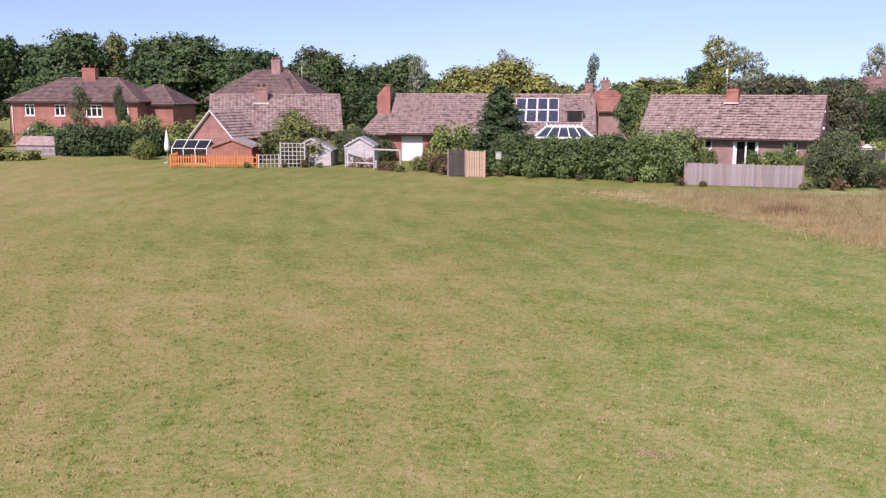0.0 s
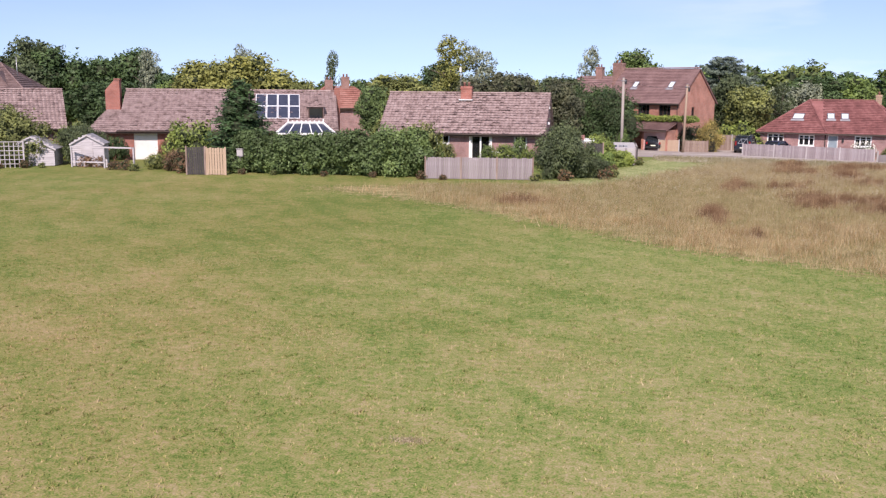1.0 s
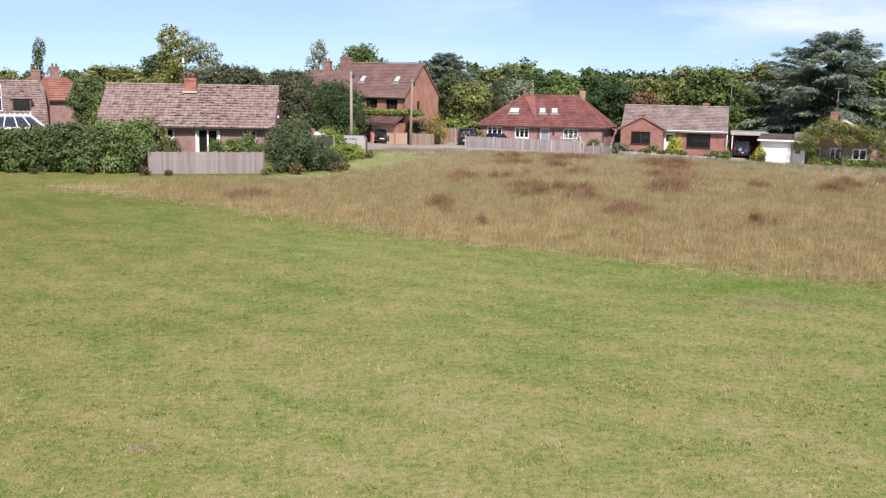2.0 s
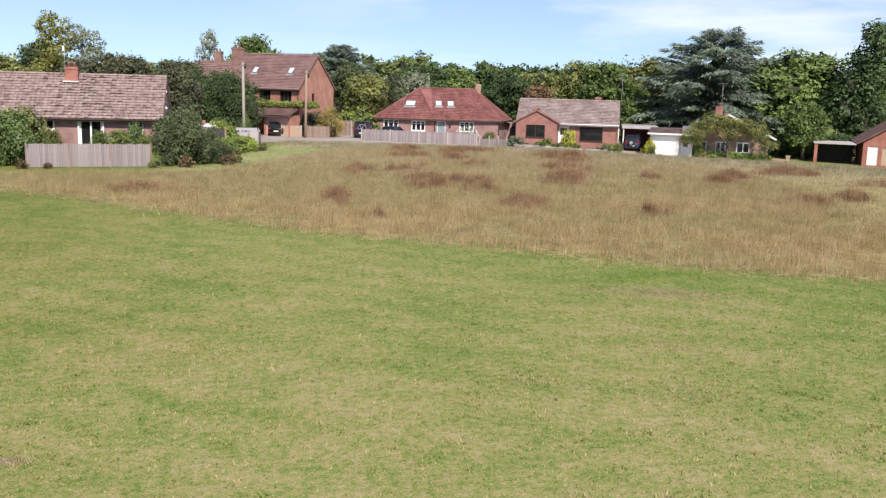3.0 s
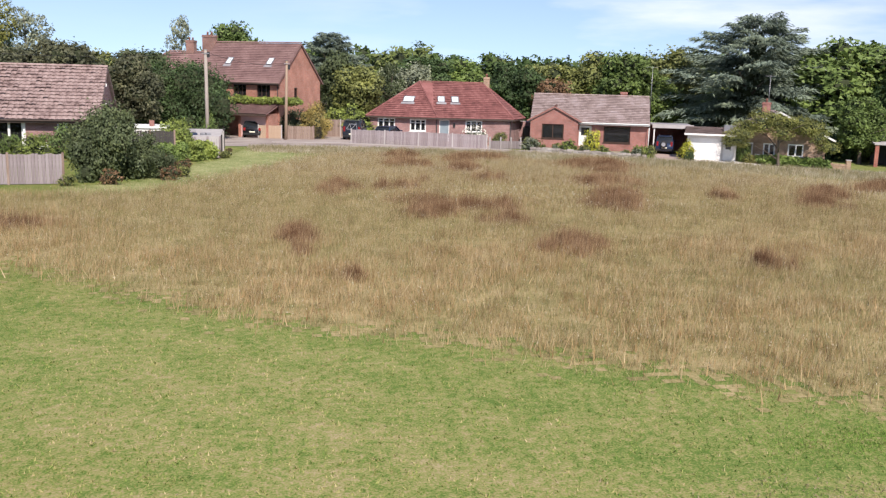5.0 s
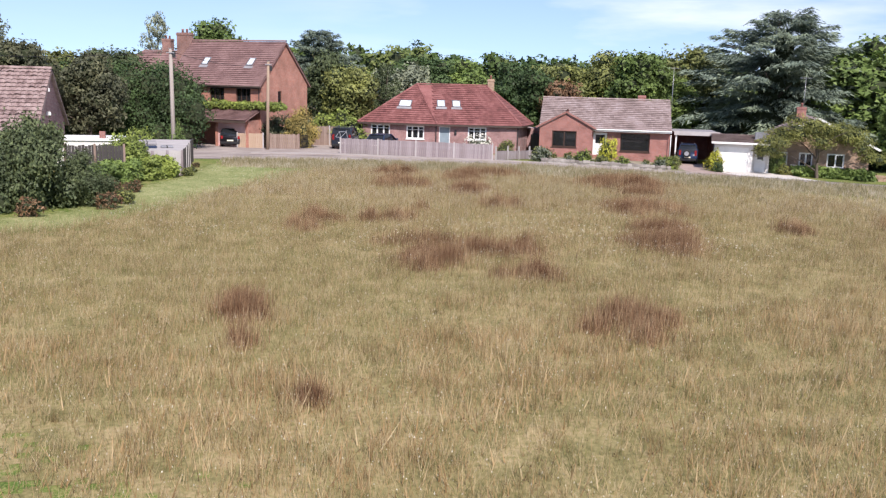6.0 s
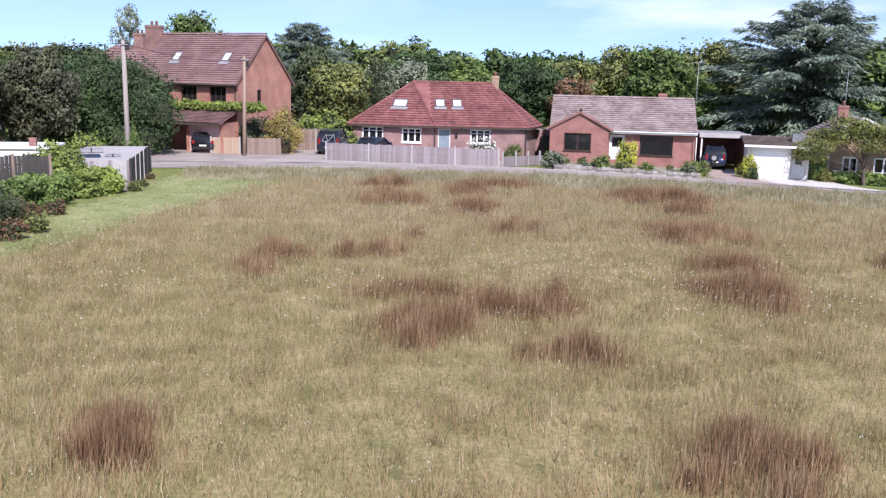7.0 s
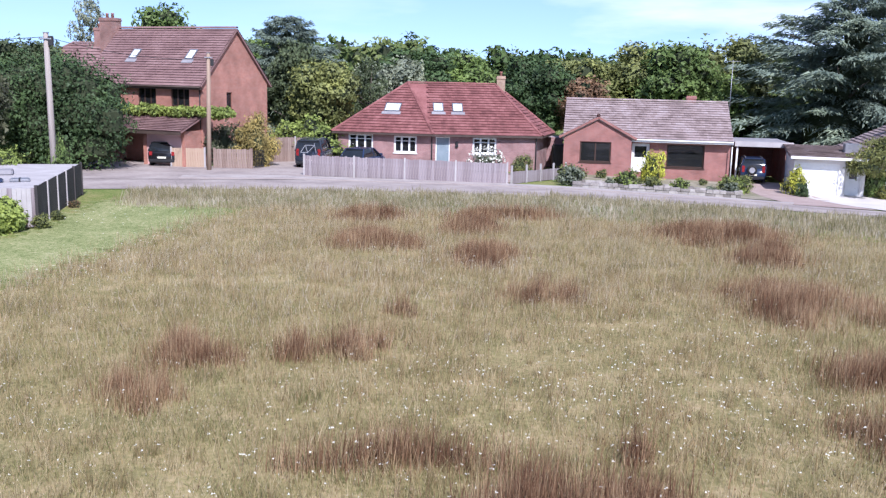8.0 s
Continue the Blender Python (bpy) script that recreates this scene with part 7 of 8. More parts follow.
# timber frame beside the small shed
f = thing("timber_frame", "pale weathered timber frame over compost bays", "frame", -40.4, 62.5, None, -1)
for u in (0, 2.7, 5.1):
    part("post", box((u - 0.05, -0.05, -0.2), (u + 0.05, 0.05, 1.45 + (0.1 if u > 5 else 0))), M_SHED, f)
part("top_rail", box((-0.08, -0.06, 1.45), (5.0, 0.06, 1.55)), M_SHED, f)
part("low_rail", box((0.05, 0.0, 0.35), (2.65, 0.06, 0.45)), M_SHED, f)
part("board", box((0.1, 0.5, 0.0), (2.6, 0.56, 0.6)), M_SHED, f)
for i, (x, y) in enumerate(((-39.6, 62.9), (-38.6, 63.0))):
    s = thing("compost_heap", "heap of dry brown garden cuttings", "heap", x, y)
    rng = np.random.default_rng(300 + i)
    tagged(part_mesh("mulch", crown_mesh("mulch", rng, [(0, 0, 0.25, 0.6, 0.5, 0.45), (0.3, 0.1, 0.4, 0.4, 0.4, 0.35)], 700, 0.07, core=0), M_LEAF_RUST, s), kind="stuff")

# small greenhouse and a folded parasol
g = thing("greenhouse", "small greenhouse with pale frame and clouded panes", "greenhouse", -54.4, 57.9, None, 20)
bm = bmesh.new()
for x in (0, 1.0, 2.0, 3.0):
    add_bar(bm, (x, 0, 0), (x, 0, 1.3), 0.05)
    add_bar(bm, (x, 2, 0), (x, 2, 1.3), 0.05)
    add_bar(bm, (x, 0, 1.3), (x, 1, 1.95), 0.05)
    add_bar(bm, (x, 2, 1.3), (x, 1, 1.95), 0.05)
for y, z in ((0, 1.3), (2, 1.3), (1, 1.95), (0, 0.05), (2, 0.05)):
    add_bar(bm, (0, y, z), (3, y, z), 0.05)
part("bar", bm, M_ALU, g)
for k in range(3):
    x0, x1 = k + 0.04, k + 0.96
    part("pane", box((x0, 0.0, 0.08), (x1, 0.01, 1.27)), M_GLASS, g)
    for ya, yb in ((0.03, 0.97), (1.97, 1.03)):
        V = [(x0, ya, 1.32), (x1, ya, 1.32), (x1, yb, 1.93), (x0, yb, 1.93)]
        V += [(x, y, z - 0.01) for x, y, z in V]
        part_mesh("pane", faces_mesh("pane", V, [(0, 1, 2, 3), (7, 6, 5, 4)]), M_GLASS, g)
p = thing("parasol", "folded white garden parasol on a pole", "parasol", -55.4, 58.4)
bm = bmesh.new()
add_tube(bm, [(0, 0, 0), (0, 0, 2.75)], [0.025, 0.02], 6)
part("pole", bm, M_WHITE, p)
bm = bmesh.new()
add_tube(bm, [(0, 0, 1.0), (0, 0, 1.3), (0, 0, 2.0), (0, 0, 2.7)], [0.20, 0.24, 0.15, 0.03], 8)
part("canopy", bm, M_WHITE, p)
part("base", box((-0.25, -0.25, 0), (0.25, 0.25, 0.1), 0.03), M_CONCRETE, p)

u = thing("utility_box", "pale utility box on a post beside the hedge", "box", -26.7, 61.75)
part("post", box((-0.05, -0.05, -0.2), (0.05, 0.05, 1.15)), M_WOOD_GREY, u)
part("cabinet", box((-0.22, -0.15, 1.15), (0.22, 0.15, 1.65), 0.03), M_CONCRETE, u)
part("lid", box((-0.25, -0.18, 1.65), (0.25, 0.18, 1.70), 0.015), M_CONCRETE, u)

# garden bench on the bungalow's patio
b = thing("garden_bench", "white slatted garden bench on the patio", "bench", -11.6, 75.8, None, -6)
for k in range(4):
    part("seat_slat", box((0, 0.1 + k * 0.11, 0.42), (1.4, 0.19 + k * 0.11, 0.45)), M_WHITE, b)
for k in range(3):
    part("back_slat", box((0, 0.56, 0.58 + k * 0.13), (1.4, 0.59, 0.67 + k * 0.13)), M_WHITE, b)
for x in (0.05, 1.3):
    for y in (0.1, 0.54):
        part("leg", box((x, y, 0), (x + 0.06, y + 0.05, 0.42 if y < 0.3 else 0.98)), M_WHITE, b)


def low_store():
    """Flat-topped timber store at the lane's corner: pale front, dark panelled side, pale sheet roof."""
    s = thing("bin_store", "low flat-roofed timber store, pale front and dark side", "store", 0.0, 77.9, -0.05, 2.0)
    W, D = 3.3, 9.7
    for k in range(21):
        part("front_board", box((-W + k * 0.156, -0.025 - 0.006 * (k % 2), 0.0), (-W + k * 0.156 + 0.15, 0.0, 1.42 + 0.02 * math.sin(k * 2.3))), M_CONCRETE if k % 5 else M_WOOD_GREY, s)
    for k in range(5):
        y0 = k * D / 5
        part("side_panel", box((-0.05, y0 + 0.06, 0.0), (-0.01, y0 + D / 5 - 0.06, 1.46 - 0.02 * k)), M_WOOD_DARK, s)
    for k in range(6):
        y0 = k * D / 5
        part("side_post", box((-0.07, y0 - 0.055, -0.2), (0.03, y0 + 0.055, 1.52 - 0.02 * k)), M_CONCRETE if k in (1, 2, 3) else M_WOOD_DARK, s)
    part("back_wall", box((-W, D - 0.1, 0.0), (-0.06, D, 1.32)), M_WOOD_DARK, s)
    part("end_wall", box((-W, 0.03, 0.0), (-W + 0.08, D - 0.12, 1.32)), M_WOOD_BROWN, s)
    part("roof", box((-W + 0.1, 0.05, 1.28), (-0.09, D - 0.12, 1.35), 0.01), M_CONCRETE, s)
    return s


low_store()
for x, y, w, d, hgt, mat, lab in ((-2.2, 80.2, 1.0, 0.5, 0.14, M_CAR_NAVY, "folded blue tarpaulin on the store's roof"), (-1.2, 80.6, 0.7, 0.5, 0.12, M_METAL, "flat grey metal tray on the store's roof"), (-2.6, 83.0, 1.1, 0.8, 0.2, M_FELT, "rolled grey sheeting on the store's roof")):
    c = thing("wrapped_sheeting", lab, "clutter", x, y, 1.30, 10)
    part("wrapped_sheet", box((-w / 2, -d / 2, 0), (w / 2, d / 2, hgt), 0.04), mat, c)
    part("tie", box((-0.03, -d / 2 - 0.006, 0), (0.03, d / 2 + 0.006, hgt + 0.006)), M_BLACK, c)
g = thing("outbuilding", "low white flat-roofed outbuilding behind brambles", "outbuilding", -6.9, 78.8, -0.1, 2)
part("wall", box((0.1, 0.1, 0), (3.3, 3.0, 1.85)), M_RENDER, g)
part("roof", box((0, 0, 1.85), (3.4, 3.1, 1.97), 0.02), M_WHITE, g)
part("roof_vent", box((2.3, 0.4, 1.97), (2.6, 0.7, 2.35)), M_BRICK_ORANGE, g)

# low stone edging and garden walls
def low_wall(label, p, q, h, t, mat, cap=None, piers=()):
    (x0, y0), (x1, y1) = p, q
    length = math.hypot(x1 - x0, y1 - y0)
    z0, z1 = ground_z(x0, y0), ground_z(x1, y1)
    w = thing("garden_wall", label, "wall", x0, y0, z0, math.degrees(math.atan2(y1 - y0, x1 - x0)))
    rng = random.Random(int(x0 * 13))
    for r in range(2):
        u0 = 0.0
        while u0 < length - 0.12:
            u1 = min(length, u0 + rng.uniform(0.28, 0.62))
            zz = (z1 - z0) * (u0 + u1) / 2 / length
            top = zz + h / 2 * (r + 1) + (rng.uniform(-0.05, 0.05) if r else 0.0)
            part("stone", box((u0, -t / 2 + rng.uniform(-0.03, 0.02), zz - 0.2 + r * (h / 2 + 0.205)), (u1 - 0.015, t / 2, top), 0.018), mat, w)
            u0 = u1
    for u in piers:
        zz = (z1 - z0) * u / length
        pr = part("pier", box((u - 0.2, -0.2, zz - 0.2), (u + 0.2, 0.2, zz + h + 0.3)), mat, w)
        part("pier_cap", box((u - 0.24, -0.24, zz + h + 0.3), (u + 0.24, 0.24, zz + h + 0.36)), M_CONCRETE, w)


low_wall("low pale stone wall before the front garden", (25.2, 94.6), (34.2, 91.6), 0.38, 0.25, M_STONE)
low_wall("low grey stone terrace wall in the front garden", (26.6, 98.0), (36.2, 95.0), 0.34, 0.25, M_STONE)
low_wall("low buff brick garden wall with piers", (47.6, 96.6), (55.6, 93.7), 0.55, 0.24, M_BRICK_BUFF, piers=(0.2, 4.0, 8.3))

# paving of drives
def paving(name, poly, lift, mat, label):
    V = [(x, y, ground_z(x, y) + lift) for x, y in poly]
    bm = bmesh.new()
    f = bm.faces.new([bm.verts.new(v) for v in V])
    bmesh.ops.subdivide_edges(bm, edges=bm.edges[:], cuts=7, use_grid_fill=True)
    for v in bm.verts:
        v.co.z = ground_z(v.co.x, v.co.y) + lift
    bmesh.ops.recalc_face_normals(bm, faces=bm.faces[:])
    ob = part(name, bm, mat)
    return tagged(ob, label, "drive", kind="structure")


paving("drive", [(34.6, 86.9), (38.2, 85.0), (45.0, 105.0), (41.2, 105.6)], 0.05, M_DRIVE, "pinkish block-paved drive to the carport")
paving("drive", [(38.6, 85.0), (46.0, 80.2), (47.6, 98.9), (41.7, 99.1)], 0.055, M_APRON, "pale concrete apron before the garage")
paving("drive", [(-5.0, 95.6), (2.6, 95.6), (2.4, 110.0), (-3.0, 112.0)], 0.05, M_ROAD, "grey drive before the tall brick house")
paving("drive", [(6.9, 95.4), (10.0, 95.4), (12.2, 111.0), (8.2, 110.5)], 0.052, M_ROAD, "grey side drive between fences")
paving("footway", [(2.6, 95.5), (7.8, 95.4), (8.9, 105.0), (2.2, 104.6)], 0.045, M_ROAD, "pale paved footway at the pole")
paving("front_yard", [(10.2, 99.0), (21.5, 95.8), (26.0, 105.0), (12.5, 108.8)], 0.04, M_DRIVE, "gravelled front yard of the hipped bungalow")
paving("front_garden", [(25.4, 94.8), (36.4, 90.8), (41.4, 104.0), (30.0, 107.2)], 0.04, M_GARDEN, "rough planted front garden of the gabled bungalow")


# ---- poles and wires ----
def utility_pole(label, x, y, height, mat, lean=0.0, box_at=None):
    p = thing("utility_pole", label, "pole", x, y)
    bm = bmesh.new()
    add_tube(bm, [(0, 0, -0.3), (lean * 0.5, 0, height * 0.5), (lean, 0, height)], [0.15, 0.135, 0.11], 10)
    part("shaft", bm, mat, p)
    part("cap", box((lean - 0.12, -0.12, height), (lean + 0.12, 0.12, height + 0.03)), M_METAL, p)
    if box_at:
        part("junction_box", box((lean + 0.1, -0.15, box_at), (lean + 0.3, 0.1, box_at + 0.42), 0.02), M_BLACK, p)
    bm = bmesh.new()
    add_bar(bm, (lean - 0.25, -0.14, height - 0.25), (lean + 0.25, -0.14, height - 0.25), 0.05)
    part("bracket", bm, M_METAL, p)
    return p


utility_pole("grey weathered timber utility pole by the lane", -1.55, 87.9, 7.15, M_POLE, -0.05, 6.6)
utility_pole("tan timber utility pole before the brick house", 4.35, 101.9, 7.05, M_POLE_TAN, 0.12, 6.3)


def wire(p, q, sag):
    p, q = Vector(p), Vector(q)
    pts = [p.lerp(q, k / 12) - Vector((0, 0, sag * 4 * (k / 12) * (1 - k / 12))) for k in range(13)]
    bm = bmesh.new()
    add_tube(bm, pts, [0.014] * 13, 4)
    ob = part("overhead_wire", bm, M_BLACK)
    tagged(ob, "thin black overhead wire strung between poles", "wire")


wire((-1.6, 87.9, 6.85), (4.45, 101.9, 6.3), 0.35)
wire((-1.6, 87.9, 6.85), (-15.1, 81.1, 6.3), 0.3)


# ---- climbers on the house ----
def climber(label, spots, leaf, seed, n=5000, size=0.09):
    rng = np.random.default_rng(seed)
    ob = part_mesh("climbing_vine", crown_mesh("climbing_vine", rng, spots, n, size, 0.6, 0.7), leaf)
    tagged(ob, label, "climber")
    # dark core painting the shade behind the vine's leaves
    tagged(part_mesh("inner_growth", SHADE_CORES.pop("climbing_vine"), M_CORE_SHADE, ob), kind="stuff")


def local_spots(x, y, z, rot, pts, r, rng):
    m = pose(x, y, z, 0, 0, rot)
    out = []
    for px, py, pz in pts:
        v = m @ Vector((px, py, pz))
        s = r * rng.uniform(0.8, 1.25)
        out.append((*v, s * 1.25, s * 1.1, s))
    return out


rv = random.Random(4)
climber("lime-green vine trained along the lean-to roof", local_spots(-5.4, 111.5, -0.5, -34.0, [(4.3 + k * 0.36, -0.45 + rv.uniform(-0.1, 0.1), 3.45 + rv.uniform(-0.05, 0.12)) for k in range(27)], 0.30, rv), M_LEAF_LIME, 61, 7500)
climber("dense ivy on the bungalow's corner", local_spots(45.8, 98.6, -1.7, -26.0, [(-0.1 + 0.25 * (k % 3), -0.2, 0.3 + k * 0.2) for k in range(10)], 0.32, rv), M_LEAF_MID, 62, 3500)
climber("climbing rose on the brick wall", local_spots(-42.1, 71.7, -0.15, 21.5, [(3.9 + 0.3 * (k % 3), -0.25, 0.3 + k * 0.19) for k in range(9)], 0.32, rv), M_LEAF_OLIVE, 63, 3000)


# ---- vehicles ----
def loft(sections, closed=True):
    """Faces between rings of equal length."""
    V = [v for s in sections for v in s]
    n = len(sections[0])
    F = [(i * n + k, i * n + (k + 1) % n, (i + 1) * n + (k + 1) % n, (i + 1) * n + k) for i in range(len(sections) - 1) for k in range(n)]
    F += [tuple(range(n))[::-1], tuple((len(sections) - 1) * n + k for k in range(n))]
    return V, F


def ring(x, zb, zt, wb, wt, r=0.12):
    """A rounded cross-section at x: half-widths wb below and wt above."""
    return [(x, -wb + r, zb), (x, wb - r, zb), (x, wb, zb + r), (x, (wb + wt) / 2 + 0.01, (zb + zt) / 2), (x, wt, zt - r * 0.7), (x, wt - r, zt), (x, -wt + r, zt), (x, -wt, zt - r * 0.7), (x, -(wb + wt) / 2 - 0.01, (zb + zt) / 2), (x, -wb, zb + r)]


def wheel(v, x, y, r, w=0.2):
    bm = bmesh.new()
    s = 1 if y > 0 else -1
    add_tube(bm, [(x, y - s * w, r), (x, y - s * w * 0.9, r), (x, y - s * 0.03, r), (x, y, r)], [r * 0.9, r, r, r * 0.9], 20)
    t = part("tyre", bm, M_TYRE, v)
    bm = bmesh.new()
    add_tube(bm, [(x, y - s * 0.02, r), (x, y + s * 0.012, r)], [r * 0.64, r * 0.6], 14)
    rim = part("rim", bm, M_RIM, t)


def car(label, x, y, rot, L, W, H, paint, hood, belt, wind, rear, wheel_r=0.32, clear=0.2, boxy=False, spare=False, rack=False, name="car", category="car"):
    """A parked car, nose towards +x: hood and belt heights, where windscreen and rear glass start along its length."""
    v = thing(name, label, category, x, y, None, rot)
    v.location.z += 0.055
    w = W / 2
    prof = [(-L / 2, belt - 0.12 if not boxy else belt, w * 0.90), (-L / 2 + 0.12, belt, w * 0.97), (-L * 0.2, belt + 0.02, w), (wind - 0.1, belt, w), (wind + 0.25, hood + 0.03, w * 0.99), (L / 2 - 0.35, hood - 0.10, w * 0.95), (L / 2 - 0.08, hood - 0.26, w * 0.86), (L / 2, hood - 0.42, w * 0.78)]
    secs = [ring(px, clear if 0 < i < len(prof) - 1 else clear + 0.12, zt, ww * 0.97, ww, 0.10) for i, (px, zt, ww) in enumerate(prof)]
    V, F = loft(secs)
    body = part_mesh("body", faces_mesh("body", V, F, True), paint, v)
    rr = rear
    cab = [(rr, belt - 0.03, belt + 0.02, w * 0.93, w * 0.93), (rr + (0.1 if boxy else 0.45), belt - 0.03, H - 0.03, w * 0.95, w * 0.76), (-0.1, belt - 0.03, H, w * 0.95, w * 0.78), (wind - 0.75, belt - 0.03, H - 0.03, w * 0.95, w * 0.76), (wind + 0.12, belt - 0.05, belt + 0.0, w * 0.93, w * 0.90)]
    secs = []
    for px, zb, zt, wb, wt in cab:
        r = min(0.05, (zt - zb) / 2.5)
        secs.append(ring(px, zb, zt, wb, wt, r))
    V, F = loft(secs)
    part_mesh("glasshouse", faces_mesh("glasshouse", V, F, True), M_CARGLASS, v)
    bm = bmesh.new()
    add_box(bm, (rr + (0.06 if boxy else 0.4), -w * 0.72, H - 0.045), (wind - 0.72, w * 0.72, H + 0.012))
    bmesh.ops.bevel(bm, geom=bm.edges[:], offset=0.02, segments=2, affect="EDGES")
    part("roof", bm, paint, v)
    for s in (-1, 1):
        for px0, px1 in ((rr + 0.02, rr + (0.12 if boxy else 0.45)), (-0.15, -0.15), (wind + 0.1, wind - 0.74)):
            bm = bmesh.new()
            add_bar(bm, (px0, s * w * 0.945, belt), (px1, s * w * 0.765, H - 0.02), 0.08, 0.05)
            part("pillar", bm, paint, v)
        part("mirror", box((wind - 0.25, s * w * 1.0 - 0.02, belt + 0.02), (wind - 0.08, s * w * 1.0 + s * 0.2 + 0.02, belt + 0.17), 0.03), paint, v)
        part("headlight", box((L / 2 - 0.22, s * w * 0.66 - 0.16, hood - 0.36), (L / 2 - 0.045, s * w * 0.66 + 0.16, hood - 0.2), 0.03), M_LAMP_CLEAR, v)
        part("tail_light", box((-L / 2 - 0.02, s * w * 0.76 - 0.1, belt - 0.28), (-L / 2 + 0.1, s * w * 0.76 + 0.1, belt - 0.02 + (0.2 if boxy else 0)), 0.02), M_LAMP_RED, v)
    part("number_plate", box((-L / 2 - 0.025, -0.26, clear + 0.30), (-L / 2 + 0.02, 0.26, clear + 0.41)), M_PLATE, v)
    part("number_plate", box((L / 2 - 0.02, -0.26, clear + 0.12), (L / 2 + 0.02, 0.26, clear + 0.23)), M_PLATE, v)
    part("bumper", box((-L / 2 - 0.05, -w * 0.86, clear + 0.06), (-L / 2 + 0.14, w * 0.86, clear + 0.26), 0.04), M_BLACK, v)
    part("bumper", box((L / 2 - 0.12, -w * 0.80, clear), (L / 2 + 0.03, w * 0.80, clear + 0.2), 0.04), M_BLACK, v)
    for px in (-L * 0.30, L * 0.31):
        for s in (-1, 1):
            wheel(v, px, s * (w + 0.01), wheel_r)
    if spare:
        bm = bmesh.new()
        add_tube(bm, [(-L / 2 - 0.24, 0.1, belt - 0.1), (-L / 2 - 0.22, 0.1, belt - 0.1), (-L / 2 - 0.02, 0.1, belt - 0.1)], [0.26, 0.34, 0.34], 18)
        part("spare_wheel", bm, M_TYRE, v)
        bm = bmesh.new()
        add_tube(bm, [(-L / 2 - 0.26, 0.1, belt - 0.1), (-L / 2 - 0.245, 0.1, belt - 0.1)], [0.2, 0.2], 14)
        part("wheel_cover", bm, M_RIM, v)
    if rack:
        for s in (-1, 1):
            part("roof_rail", box((rr + 0.3, s * w * 0.62 - 0.02, H + 0.05), (wind - 0.9, s * w * 0.62 + 0.02, H + 0.09)), M_METAL, v)
    return v


car("black hatchback parked before the garage door", 1.6, 106.4, 82, 4.2, 1.82, 1.5, M_CAR_BLACK, 0.95, 0.95, 1.0, -2.0)
car("dark slate estate car with roof rails on the drive", 11.0, 106.0, 76, 4.5, 1.85, 1.82, M_CAR_SLATE, 1.05, 1.1, 1.1, -2.2, 0.35, 0.24, True, rack=True)
car("dark blue hatchback in the front yard", 14.1, 104.2, 58, 3.7, 1.68, 1.46, M_CAR_NAVY, 0.92, 0.92, 0.8, -1.8)
car("dark navy off-road vehicle with rear spare wheel", 42.5, 105.6, 66, 4.2, 1.8, 1.8, M_CAR_NAVY, 1.1, 1.1, 0.9, -2.05, 0.38, 0.3, True, spare=True, rack=True)


def bicycle(x, y, z, rot):
    v = thing("bicycle", "bicycle hung on the back of the estate car", "bicycle", x, y, z, rot)
    for cx in (-0.5, 0.5):
        bm = bmesh.new()
        pts = [(cx + 0.33 * math.cos(6.283 * k / 16), 0, 0.33 + 0.33 * math.sin(6.283 * k / 16)) for k in range(17)]
        add_tube(bm, pts, [0.02] * 17, 5)
        part("wheel", bm, M_TYRE, v)
    bm = bmesh.new()
    for p, q in (((-0.5, 0, 0.33), (-0.05, 0, 0.33)), ((-0.05, 0, 0.33), (0.4, 0, 0.8)), ((-0.2, 0, 0.8), (0.4, 0, 0.8)), ((-0.2, 0, 0.85), (-0.05, 0, 0.33)), ((-0.5, 0, 0.33), (-0.2, 0, 0.8)), ((0.5, 0, 0.33), (0.38, 0, 0.95))):
        add_bar(bm, p, q, 0.035)
    part("tube_frame", bm, M_RIM, v)
    bm = bmesh.new()
    add_bar(bm, (0.38, -0.25, 0.95), (0.38, 0.25, 0.95), 0.03)
    part("handlebar", bm, M_BLACK, v)
    part("saddle", box((-0.32, -0.06, 0.86), (-0.08, 0.06, 0.91), 0.02), M_BLACK, v)


bicycle(10.45, 103.55, ground_z(10.4, 103.5) + 0.75, -14)


